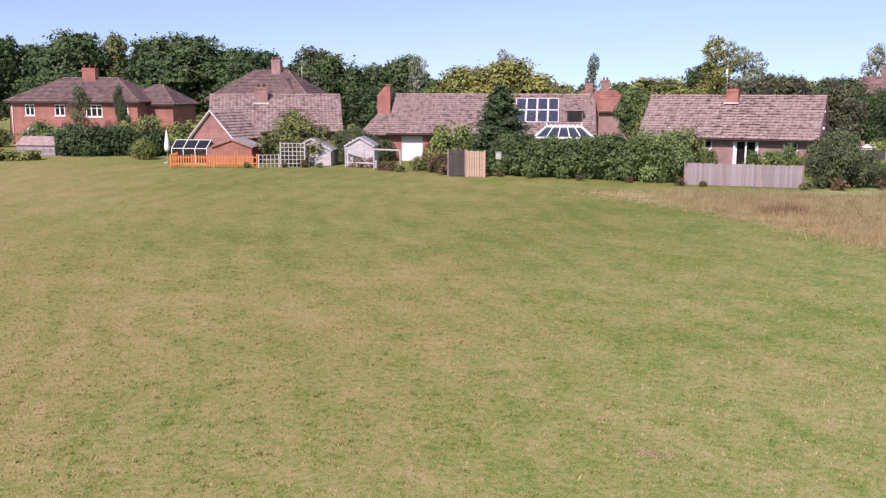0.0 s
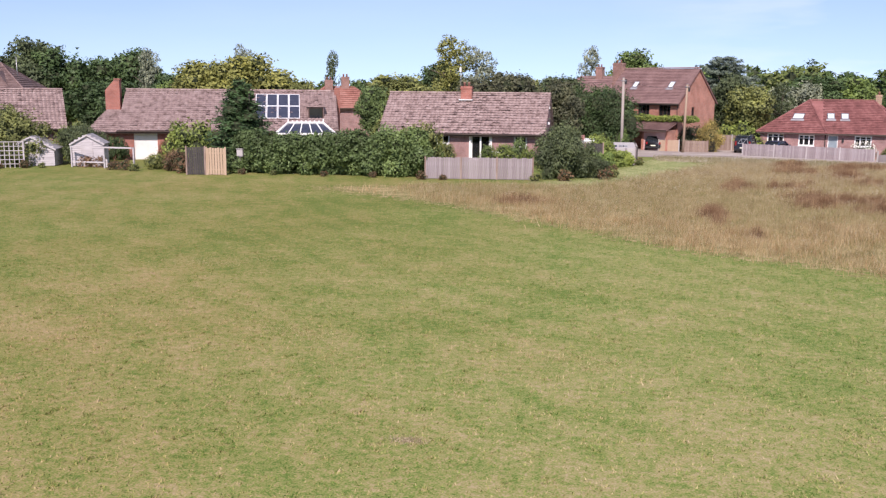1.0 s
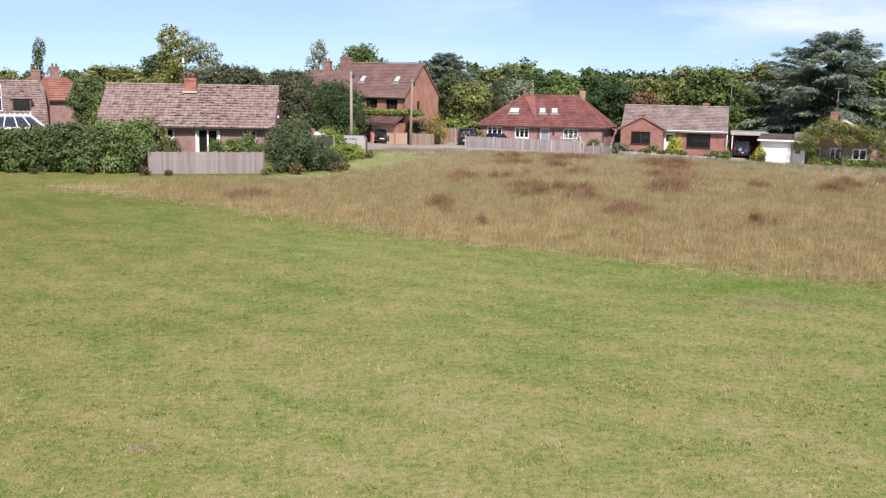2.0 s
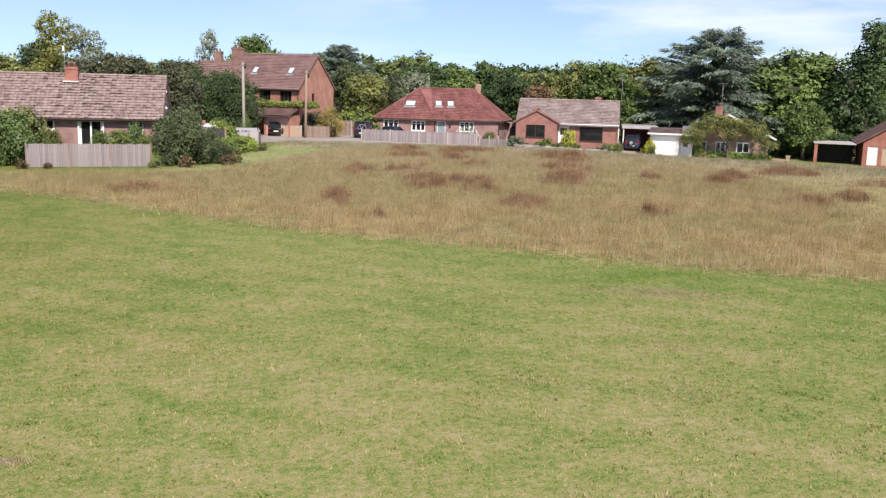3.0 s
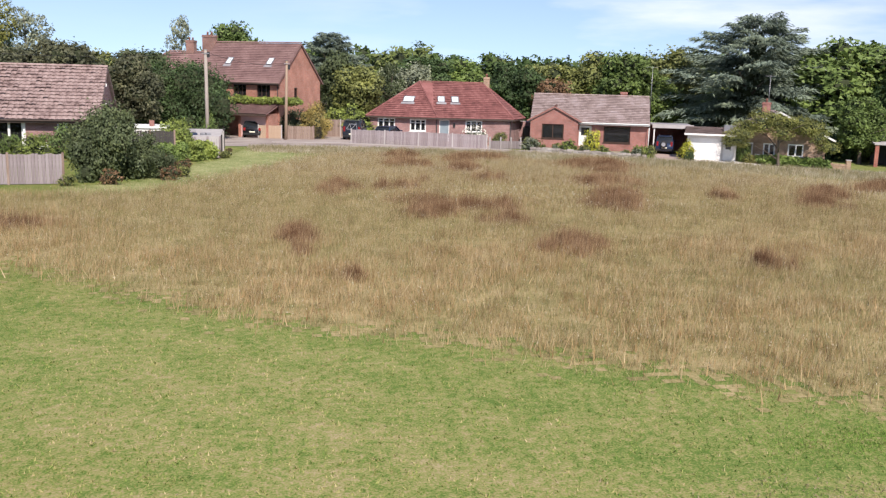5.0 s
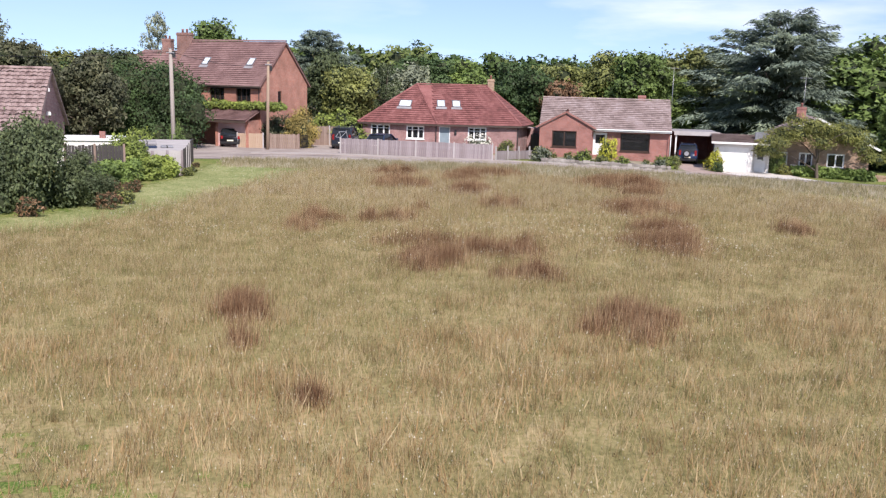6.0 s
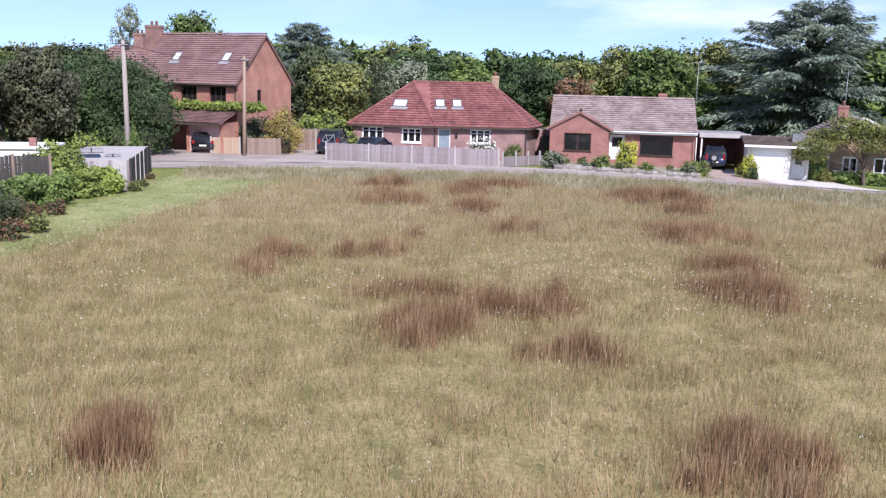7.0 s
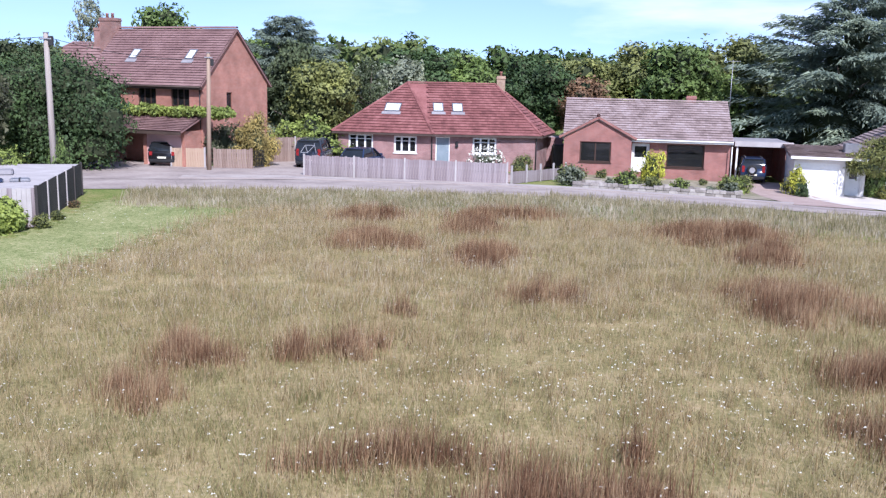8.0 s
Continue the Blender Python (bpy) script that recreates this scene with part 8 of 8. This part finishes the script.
def van(x, y, rot):
    """Long high-roofed panel van, nose towards +x."""
    v = thing("van", "glossy red long-wheelbase panel van parked on the lane", "van", x, y, None, rot)
    v.location.z += 0.03
    L, w, H = 6.0, 0.99, 2.45
    prof = [(-3.0, H - 0.10, 0.92), (-2.92, H, 0.94), (-1.0, H + 0.03, 0.95), (0.7, H, 0.95), (1.25, H - 0.14, 0.93), (1.62, H - 0.62, 0.92), (2.06, 1.46, 0.93), (2.2, 1.34, 0.93), (2.78, 1.12, 0.88), (2.95, 0.9, 0.80), (3.0, 0.7, 0.72)]
    secs = []
    for i, (px, zt, wt) in enumerate(prof):
        wb = w * (0.99 if px < 2.3 else 0.93 if px < 2.9 else 0.82)
        secs.append(ring(px, 0.32 if px < 2.9 else 0.4, zt, wb, wt, 0.13))
    V, F = loft(secs)
    part_mesh("body", faces_mesh("body", V, F, True), M_CAR_RED, v)
    for s in (-1, 1):
        # cab side window, following the screen pillar
        V = [(1.0, 1.50), (2.0, 1.46), (1.66, 1.96), (1.45, 2.08), (1.0, 2.10)]
        a = [(px, s * 0.985, z) for px, z in V]
        b = [(px, s * 0.93, z) for px, z in V]
        part_mesh("side_window", faces_mesh("side_window", a + b, [tuple(range(5)) if s < 0 else tuple(range(5))[::-1]] + [(k, k + 5, (k + 1) % 5 + 5, (k + 1) % 5) for k in range(5)]), M_CARGLASS, v)
        part("side_moulding", box((-2.9, s * 0.995 - 0.012, 0.68), (2.3, s * 0.995 + 0.012, 0.82)), M_BLACK, v)
        part("sill", box((-2.2, s * 0.97 - 0.02, 0.26), (2.0, s * 0.97 + 0.02, 0.40)), M_BLACK, v)
        part("mirror", box((1.78, s * 1.0 - 0.02 + (0 if s > 0 else -0.22), 1.45), (1.95, s * 1.0 + 0.02 + (0.22 if s > 0 else 0), 1.83), 0.04), M_BLACK, v)
        part("headlight", box((2.62, s * 0.70 - 0.14, 0.90), (2.9, s * 0.70 + 0.14, 1.10), 0.04), M_LAMP_CLEAR, v)
        part("tail_light", box((-3.02, s * 0.88 - 0.06, 0.9), (-2.96, s * 0.88 + 0.06, 1.5), 0.01), M_LAMP_RED, v)
        for px in (0.86,):
            part("door_seam", box((px - 0.008, s * 0.992 - 0.006, 0.45), (px + 0.008, s * 0.992 + 0.006, 2.2)), M_BLACK, v)
        part("slide_rail", box((-2.7, s * 0.985 - 0.012, 1.32), (-0.9, s * 0.985 + 0.012, 1.36)), M_BLACK, v)
    V = [(2.11, -0.80, 1.46), (2.11, 0.80, 1.46), (1.40, 0.74, 2.40), (1.40, -0.74, 2.40)]
    V += [(px - 0.05, py, pz - 0.03) for px, py, pz in V]
    part_mesh("windscreen", faces_mesh("windscreen", V, [(0, 1, 2, 3), (7, 6, 5, 4), (0, 4, 5, 1), (1, 5, 6, 2), (2, 6, 7, 3), (3, 7, 4, 0)]), M_CARGLASS, v)
    part("bumper", box((2.7, -0.88, 0.34), (3.05, 0.88, 0.68), 0.07), M_BLACK, v)
    part("grille", box((2.9, -0.5, 0.74), (3.03, 0.5, 0.92), 0.02), M_BLACK, v)
    part("number_plate", box((3.04, -0.26, 0.46), (3.06, 0.26, 0.57)), M_PLATE, v)
    for px in (-1.75, 2.05):
        for s in (-1, 1):
            part("wheel_arch", box((px - 0.44, s * 0.96 - 0.04, 0.3), (px + 0.44, s * 0.96 + 0.036, 0.80), 0.1), M_BLACK, v)
            wheel(v, px, s * 1.01, 0.35, 0.24)
    return v


van(-12.8, 92.8, 0)
g = thing("garden_gate", "dark slatted metal gate standing ajar", "gate", 7.1, 103.0, None, 55)
for k in range(7):
    part("bar", box((k * 0.16, 0, 0.1), (k * 0.16 + 0.03, 0.03, 1.15)), M_BLACK, g)
for z in (0.15, 0.6, 1.1):
    part("rail", box((0, -0.012, z), (1.0, -0.001, z + 0.05)), M_BLACK, g)

rng = np.random.default_rng(44)
d = rng.normal(0, 1, (240, 3))
d /= np.linalg.norm(d, axis=1, keepdims=True)
d[:, 2] = np.abs(d[:, 2])
c = np.array([22.4, 104.5, ground_z(22.4, 104.6) + 0.75]) + d * np.array([1.35, 1.1, 1.15])
tagged(part_mesh("rose_blooms", quads_mesh("rose_blooms", leaf_quads(rng, c, d, 0.075, 0.3, 0.9)), M_FLOWER), "white rose blooms covering the bush", "flowers", kind="stuff")


# ---- meadow and lawn grass ----
def stems(name, X, Y, rng, h_lo, h_hi, width, mat, label, category, lean=0.22, head=0.0, simple=False, tall=None):
    """Bent blades, each a strip of two tapering faces."""
    n = len(X)
    Z = ground_array(X, Y)
    h = rng.uniform(h_lo, h_hi, n) * (1.0 if tall is None else tall)
    a = rng.uniform(0, 6.283, n)
    side = np.stack([np.cos(a), np.sin(a), 0 * a], 1)
    b = rng.normal(0, lean, (n, 2)) * h[:, None] + np.array([0.05, 0.02]) * h[:, None]
    p0 = np.stack([X, Y, Z - 0.01], 1)
    p1 = p0 + np.stack([b[:, 0] * 0.35, b[:, 1] * 0.35, h * 0.55], 1)
    p2 = p0 + np.stack([b[:, 0], b[:, 1], h], 1)
    w = (width * rng.uniform(0.6, 1.4, n))[:, None]
    w1 = w * (1 + head)
    V = np.stack([p0 - side * w, p0 + side * w, p1 + side * w1, p1 - side * w1, p2 + side * w * (0.3 + head), p2 - side * w * (0.3 + head)], 1).reshape(-1, 3)
    if simple:
        # one pointed blade a stem
        V = np.stack([p0 - side * w * 1.3, p0 + side * w * 1.3, p2], 1).reshape(-1, 3)
        me = bpy.data.meshes.new(name)
        me.vertices.add(n * 3)
        me.vertices.foreach_set("co", V.astype(np.float32).ravel())
        me.loops.add(n * 3)
        me.loops.foreach_set("vertex_index", np.arange(n * 3, dtype=np.int32))
        me.polygons.add(n)
        me.polygons.foreach_set("loop_start", np.arange(0, n * 3, 3, dtype=np.int32))
        me.update(calc_edges=True)
        return tagged(part_mesh(name, me, mat), label, category, kind="stuff")
    base = np.arange(n) * 6
    F = np.stack([base, base + 1, base + 2, base + 3, base + 3, base + 2, base + 4, base + 5], 1).reshape(-1)
    me = bpy.data.meshes.new(name)
    me.vertices.add(n * 6)
    me.vertices.foreach_set("co", V.astype(np.float32).ravel())
    me.loops.add(n * 8)
    me.loops.foreach_set("vertex_index", F.astype(np.int32))
    me.polygons.add(n * 2)
    me.polygons.foreach_set("loop_start", np.arange(0, n * 8, 4, dtype=np.int32))
    me.update(calc_edges=True)
    return tagged(part_mesh(name, me, mat), label, category, kind="stuff")


def scatter(rng, poly, n, soft=0.5, weight=None):
    """n points inside the polygon, its edge softened; weight(X, Y) thins them."""
    px, py = zip(*poly)
    X, Y = rng.uniform(min(px), max(px), n * 4), rng.uniform(min(py), max(py), n * 4)
    keep = inside(poly, X + rng.normal(0, soft, X.shape), Y + rng.normal(0, soft, X.shape))
    if weight is not None:
        keep &= rng.uniform(0, 1, X.shape) < weight(X, Y)
    X, Y = X[keep], Y[keep]
    return X[:n], Y[:n]


def tufts(rng, poly, n, per, spread, soft=0.6):
    """Points gathered in tufts inside the polygon."""
    cx, cy = scatter(rng, poly, n // per, soft)
    k = len(cx)
    r = np.abs(rng.normal(0, 1, (k, per))) * (spread * rng.uniform(0.5, 1.8, (k, 1)))
    a = rng.uniform(0, 6.283, (k, per))
    return (cx[:, None] + np.cos(a) * r).ravel(), (cy[:, None] + np.sin(a) * r).ravel()


def clumps(rng, size):
    """A smooth random field between 0 and 1 over the plan, its lumps about size metres across."""
    grid = rng.uniform(0, 1, (64, 64))

    def field(X, Y):
        u, v = X / size + 1000, Y / size + 1000
        i, j = np.floor(u).astype(int), np.floor(v).astype(int)
        fu, fv = u - i, v - j
        fu, fv = fu * fu * (3 - 2 * fu), fv * fv * (3 - 2 * fv)
        g = lambda a, b: grid[a % 64, b % 64]
        return (g(i, j) * (1 - fu) + g(i + 1, j) * fu) * (1 - fv) + (g(i, j + 1) * (1 - fu) + g(i + 1, j + 1) * fu) * fv
    return field


def grow_meadow():
    rng = np.random.default_rng(5)
    near = [(-14, 57), (-10, 49.5), (-2.5, 43), (2.1, 38), (7.5, 35), (13, 31), (18.4, 28.4), (24, 26), (33, 56), (32, 71), (24.6, 76.4), (15.3, 80.9), (7.4, 82.6), (5.0, 78), (2.0, 70), (-2.4, 60.2)]
    small, broad, wide = clumps(rng, 0.45), clumps(rng, 1.6), clumps(rng, 5.0)

    def lush(X, Y):
        return np.clip(0.15 + 0.5 * small(X, Y) + 0.35 * broad(X, Y), 0, 1)

    def rim(X, Y):
        """1 along the mown edge, falling to 0 in the meadow's green middle."""
        d = (Y - 37.8) * 0.87 + (X - 2.1) * 0.50
        return np.clip(1.0 - d / 16.0 + 1.25 * (wide(X, Y) - 0.5) + 0.9 * (broad(X, Y) - 0.5), 0, 1)

    def close(X, Y):
        return np.clip(1.35 - np.abs(Y - 51) / 34, 0.25, 1) * lush(X, Y)

    X, Y = scatter(rng, near, 200000, 0.7, lambda x, y: close(x, y) * np.clip(1.9 - 2.2 * wide(x, y), 0.3, 1))
    stems("meadow_grass", X, Y, rng, 0.08, 0.25, 0.0040, M_GRASS_UNDER, "low green growth between dry meadow stems", "grass", lean=0.5, simple=True, tall=0.5 + 0.9 * lush(X, Y))
    X, Y = scatter(rng, near, 230000, 0.7, lambda x, y: close(x, y) * (1.0 - 0.6 * rim(x, y)))
    stems("meadow_grass", X, Y, rng, 0.18, 0.48, 0.0028, M_GRASS_TALL, "long dry straw-coloured meadow grass with green beneath", "grass", lean=0.30, simple=True, tall=0.45 + 0.8 * lush(X, Y))
    X, Y = scatter(rng, near, 150000, 0.6, lambda x, y: lush(x, y) * rim(x, y))
    stems("meadow_grass", X, Y, rng, 0.16, 0.44, 0.0036, M_GRASS_RUSSET, "brownish flowering grass along the mown edge", "grass", lean=0.26, simple=True, tall=0.45 + 0.8 * lush(X, Y))
    X, Y = tufts(rng, near, 90000, 40, 0.14)
    stems("meadow_grass", X, Y, rng, 0.16, 0.46, 0.0030, M_GRASS_TALL, "tufts of dry pale grass standing in the meadow", "grass", lean=0.22, simple=True, tall=0.5 + 0.7 * lush(X, Y))
    X, Y = scatter(rng, near, 48000, 0.6, lambda x, y: np.clip(2.2 * wide(x, y) - 0.5, 0.08, 1) * np.clip(1.6 * broad(x, y) - 0.3, 0.1, 1) * close(x, y))
    stems("meadow_grass", X, Y, rng, 0.20, 0.55, 0.0030, M_SORREL, "single brown seed stems scattered through the grass", "grass", lean=0.2, simple=True)
    # the parts beyond
    X, Y = scatter(rng, MEADOW, 90000, 0.6, lambda x, y: np.where((x > 22) | (y > 66), 1.0, 0.12) * lush(x, y))
    stems("meadow_grass", X, Y, rng, 0.12, 0.34, 0.0070, M_GRASS_TALL, "long dry straw-coloured meadow grass with green beneath", "grass", lean=0.28, simple=True, tall=0.5 + 0.9 * lush(X, Y))
    X, Y = scatter(rng, MEADOW, 50000, 0.6, lambda x, y: rim(x, y) * lush(x, y))
    stems("meadow_grass", X, Y, rng, 0.16, 0.44, 0.0095, M_GRASS_RUSSET, "brownish flowering grass along the mown edge", "grass", lean=0.28, simple=True, tall=0.5 + 0.9 * lush(X, Y))
    X, Y = scatter(rng, MEADOW, 135000, 0.6, lambda x, y: np.clip((y + 0.62 * np.maximum(0, x - 22) - 61) / 9, 0, 1) * lush(x, y))
    stems("meadow_grass", X, Y, rng, 0.12, 0.36, 0.0066, M_GRASS_PALE, "bleached greyish grass towards the lane", "grass", lean=0.28, simple=True, tall=0.5 + 0.8 * lush(X, Y))
    # seed heads riding on the stems
    for n, mat, label in ((46000, M_SEEDHEAD, "dark brown seed heads over the meadow"), (30000, M_PALEHEAD, "bleached pale seed heads over the meadow")):
        X, Y = scatter(rng, near, n, 0.5, close)
        Z = ground_array(X, Y) + rng.uniform(0.12, 0.40, len(X)) * (0.5 + 0.7 * lush(X, Y))
        s = rng.uniform(0.006, 0.013, len(X))
        a = rng.uniform(0, 6.283, len(X))
        side = np.stack([np.cos(a), np.sin(a), 0 * a], 1) * s[:, None]
        c = np.stack([X, Y, Z], 1)
        up = np.stack([rng.normal(0, 0.4, len(X)) * s, rng.normal(0, 0.4, len(X)) * s, s * rng.uniform(1.6, 3.4, len(X))], 1)
        tagged(part_mesh("seed_heads", quads_mesh("seed_heads", np.stack([c - side, c + side, c + up], 1)), mat), label, "grass", kind="stuff")


SORREL = [        # x, y, half-breadth, half-depth, thickness of growth
    (11.2, 73.4, 1.4, 1.3, 1.0), (14.5, 70.9, 1.1, 1.3, 1.0), (11.0, 64.5, 0.45, 0.4, 0.8), (14.9, 65.9, 1.0, 0.8, 0.7), (6.3, 61.5, 1.0, 0.9, 1.0), (5.5, 59.4, 0.85, 0.6, 1.0),
    (8.3, 61.7, 0.6, 0.55, 1.0), (9.6, 61.7, 0.8, 0.6, 0.8), (20.8, 63.8, 1.5, 2.2, 0.9), (23.2, 69.8, 1.5, 1.4, 0.8), (9.4, 56.3, 1.9, 0.6, 0.5), (13.2, 55.9, 0.55, 0.35, 0.5),
    (4.2, 47.3, 1.05, 1.05, 1.0), (12.7, 45.4, 1.15, 1.3, 1.0), (9.5, 53.2, 1.4, 1.5, 0.9), (12.1, 51.0, 1.0, 0.8, 0.9), (11.6, 54.6, 2.0, 1.1, 0.6), (18.3, 54.9, 1.6, 1.7, 0.9),
    (4.0, 44.8, 0.55, 0.4, 0.8), (5.3, 41.2, 0.45, 0.35, 0.9), (17.9, 42.0, 0.7, 0.8, 0.9), (24.5, 58.2, 0.65, 1.1, 0.9), (28.2, 55.5, 1.2, 1.4, 0.9), (15.0, 76.0, 1.4, 0.9, 0.8),
    (12.0, 79.2, 1.5, 0.9, 0.8), (30.9, 59.2, 1.8, 1.7, 0.9), (32.0, 48.2, 1.0, 1.2, 0.9), (24.0, 74.0, 2.4, 1.7, 0.9), (19.3, 58.5, 1.5, 1.3, 0.7), (-5.6, 50.2, 2.4, 0.7, 0.4),
    (36.5, 62.0, 2.6, 1.5, 0.8), (28.0, 46.0, 1.4, 1.0, 0.6), (17.5, 79.2, 2.2, 0.9, 0.7), (40.5, 55.0, 2.4, 1.5, 0.8),
]


def grow_sorrel():
    for i, (x, y, rx, ry, thick) in enumerate(SORREL):
        rng = np.random.default_rng(100 + i)
        n = int(3000 * rx * ry * thick)
        # knots of stems, thinning out to single ones round them
        k = 5 + int(2.5 * rx * ry)
        knots = rng.normal(0, 0.46, (k, 2))
        pick = rng.integers(0, k, n)
        spread = np.where(rng.uniform(0, 1, n) < 0.78, 0.20, 0.55)[:, None]
        P = knots[pick] + rng.normal(0, 1, (n, 2)) * spread
        tall = np.clip(1.05 - 0.28 * np.hypot(P[:, 0], P[:, 1]), 0.45, 1.0) * (0.8 + 0.35 * rng.uniform(0, 1, k)[pick])
        far = 1.0 if y < 66 else 1.5
        stems("sorrel_patch", x + P[:, 0] * rx * 0.85, y + P[:, 1] * ry * 0.85, rng, 0.28, 0.84, 0.0042 * far, M_SORREL, "patch of tall russet sorrel gone to seed", "plant", lean=0.15, simple=True, tall=tall)


def grow_flowers():
    rng = np.random.default_rng(9)
    V = []
    spots = [(0.5, 62.5), (3.0, 78.0), (12.5, 58.5), (14.5, 60.0), (17.0, 61.5), (8.0, 55.0), (16.5, 56.0), (20.5, 58.0), (2.0, 58.0), (24.0, 66.0), (13.0, 69.0), (11.0, 56.5), (14.0, 57.5), (4.2, 69.0), (5.2, 73.5), (3.6, 57.6), (15.8, 57.2), (18.5, 52.5), (20.8, 54.4), (14.6, 53.0), (10.2, 58.8)]
    for x, y in spots:
        m = 60
        X, Y = rng.normal(x, 1.5, m), rng.normal(y, 1.2, m)
        Z = ground_array(X, Y) + rng.uniform(0.25, 0.5, m)
        c = np.stack([X, Y, Z], 1)
        # an umbel of a few florets
        c = np.repeat(c, 3, 0) + rng.normal(0, 0.013, (m * 3, 3)) * np.array([1, 1, 0.4])
        V.append(leaf_quads(rng, c, np.tile([[0.0, -0.3, 1.0]], (m * 3, 1)), 0.0130, 0.4, 0.9))
    tagged(part_mesh("meadow_flowers", quads_mesh("meadow_flowers", np.concatenate(V)), M_FLOWER), "scattered small white wild carrot flowers", "flowers", kind="stuff")


def grow_lawn():
    rng = np.random.default_rng(15)
    field = [(-62, 56), (-30, 12), (-8, 10), (8, 10), (20, 14), (32, 22), (18.4, 28.1), (13, 30.8), (7.5, 34.7), (2.1, 37.6), (-2.5, 42.4), (-10, 49), (-18, 54.4), (-24, 59), (-40, 59.5), (-52, 56)]
    X, Y = scatter(rng, field, 200000, 0.3, lambda x, y: np.clip(1.5 - np.hypot(x, y - 3) / 45, 0.15, 1))
    stems("lawn_grass", X, Y, rng, 0.02, 0.065, 0.012, M_GRASS_SHORT, "short mown grass with clover and dry patches", "grass", lean=0.5, simple=True)
    X, Y = tufts(rng, field, 120000, 18, 0.08)
    keep = rng.uniform(0, 1, X.shape) < np.clip(1.7 - np.hypot(X, Y) / 26, 0, 1)
    X, Y = X[keep], Y[keep]
    stems("lawn_grass", X, Y, rng, 0.03, 0.085, 0.011, M_GRASS_TUFT, "small darker tufts standing up in mown grass", "grass", lean=0.6, simple=True)
    # worn and bleached scrapes, and a fresh green flush beside the long grass
    for x, y, rx, ry, n, mat, lab in ((11.6, 26.7, 1.3, 0.75, 5200, M_DEAD_GRASS, "worn brown patch in mown grass"), (9.6, 21.7, 0.7, 0.35, 1500, M_STRAW_GRASS, "bleached straw patch in mown grass"),
                                      (5.5, 19.8, 0.8, 0.4, 1500, M_STRAW_GRASS, "bleached straw patch in mown grass"), (-0.7, 22.3, 0.9, 0.4, 1500, M_STRAW_GRASS, "bleached straw patch in mown grass"),
                                      (-3.0, 16.8, 0.34, 0.16, 900, M_DEAD_GRASS, "worn brown patch in mown grass"), (9.0, 18.8, 0.9, 0.5, 1500, M_STRAW_GRASS, "bleached straw patch in mown grass"),
                                      (-13.1, 30.9, 1.6, 0.8, 2200, M_STRAW_GRASS, "bleached straw patch in mown grass"), (-7.5, 23.0, 1.2, 0.5, 1800, M_STRAW_GRASS, "bleached straw patch in mown grass"),
                                      (12.6, 29.2, 2.0, 0.55, 7000, M_FLUSH_GRASS, "fresh bright green flush in mown grass"), (16.0, 25.5, 2.2, 1.6, 9000, M_FLUSH_GRASS, "fresh bright green flush in mown grass")):
        k = max(3, int(6 * rx))
        knots = rng.normal(0, 0.6, (k, 2))
        P = knots[rng.integers(0, k, n)] + rng.normal(0, 0.5, (n, 2))
        stems("turf_patch", x + P[:, 0] * rx, y + P[:, 1] * ry, rng, 0.012, 0.045, 0.009, mat, lab, "grass", lean=0.6, simple=True)
    strip_poly = [(-5.5, 58.2), (-2.5, 60.2), (-0.1, 65.0), (1.9, 70.0), (3.7, 75.2), (6.3, 81.4), (7.0, 85.5), (1.0, 87.0), (0.3, 78), (-1.3, 73.4), (-2.4, 68), (-3.6, 64.0), (-6.4, 61.6)]
    X, Y = scatter(rng, strip_poly, 45000, 0.3)
    stems("path_grass", X, Y, rng, 0.012, 0.04, 0.012, M_GRASS_PATH, "fresh green mown grass path beside the meadow", "grass", lean=0.5, simple=True)
    verge = [(2.2, 83.2), (9.7, 81.9), (15.3, 80.6), (20.4, 78.8), (24.6, 76.2), (29, 73.8), (32, 71.6), (37, 67.6), (43, 62.4), (50, 57), (53, 61), (46, 67.6), (41, 72.4), (36, 77.0), (32, 80.4), (27.6, 83.6), (22.4, 86.9), (16.2, 88.7), (10, 90.0), (1.2, 90.3)]
    X, Y = scatter(rng, verge, 36000, 0.25)
    stems("verge_grass", X, Y, rng, 0.10, 0.32, 0.012, M_GRASS_PALE, "rough uncut grass verge along the lane", "grass", simple=True)
    X, Y = tufts(rng, verge, 36000, 24, 0.32)
    stems("verge_grass", X, Y, rng, 0.12, 0.42, 0.012, M_GRASS_ROUGH, "dark rough grass tussocks at the lane's edge", "grass", simple=True)


grow_meadow()
grow_sorrel()
grow_flowers()
grow_lawn()
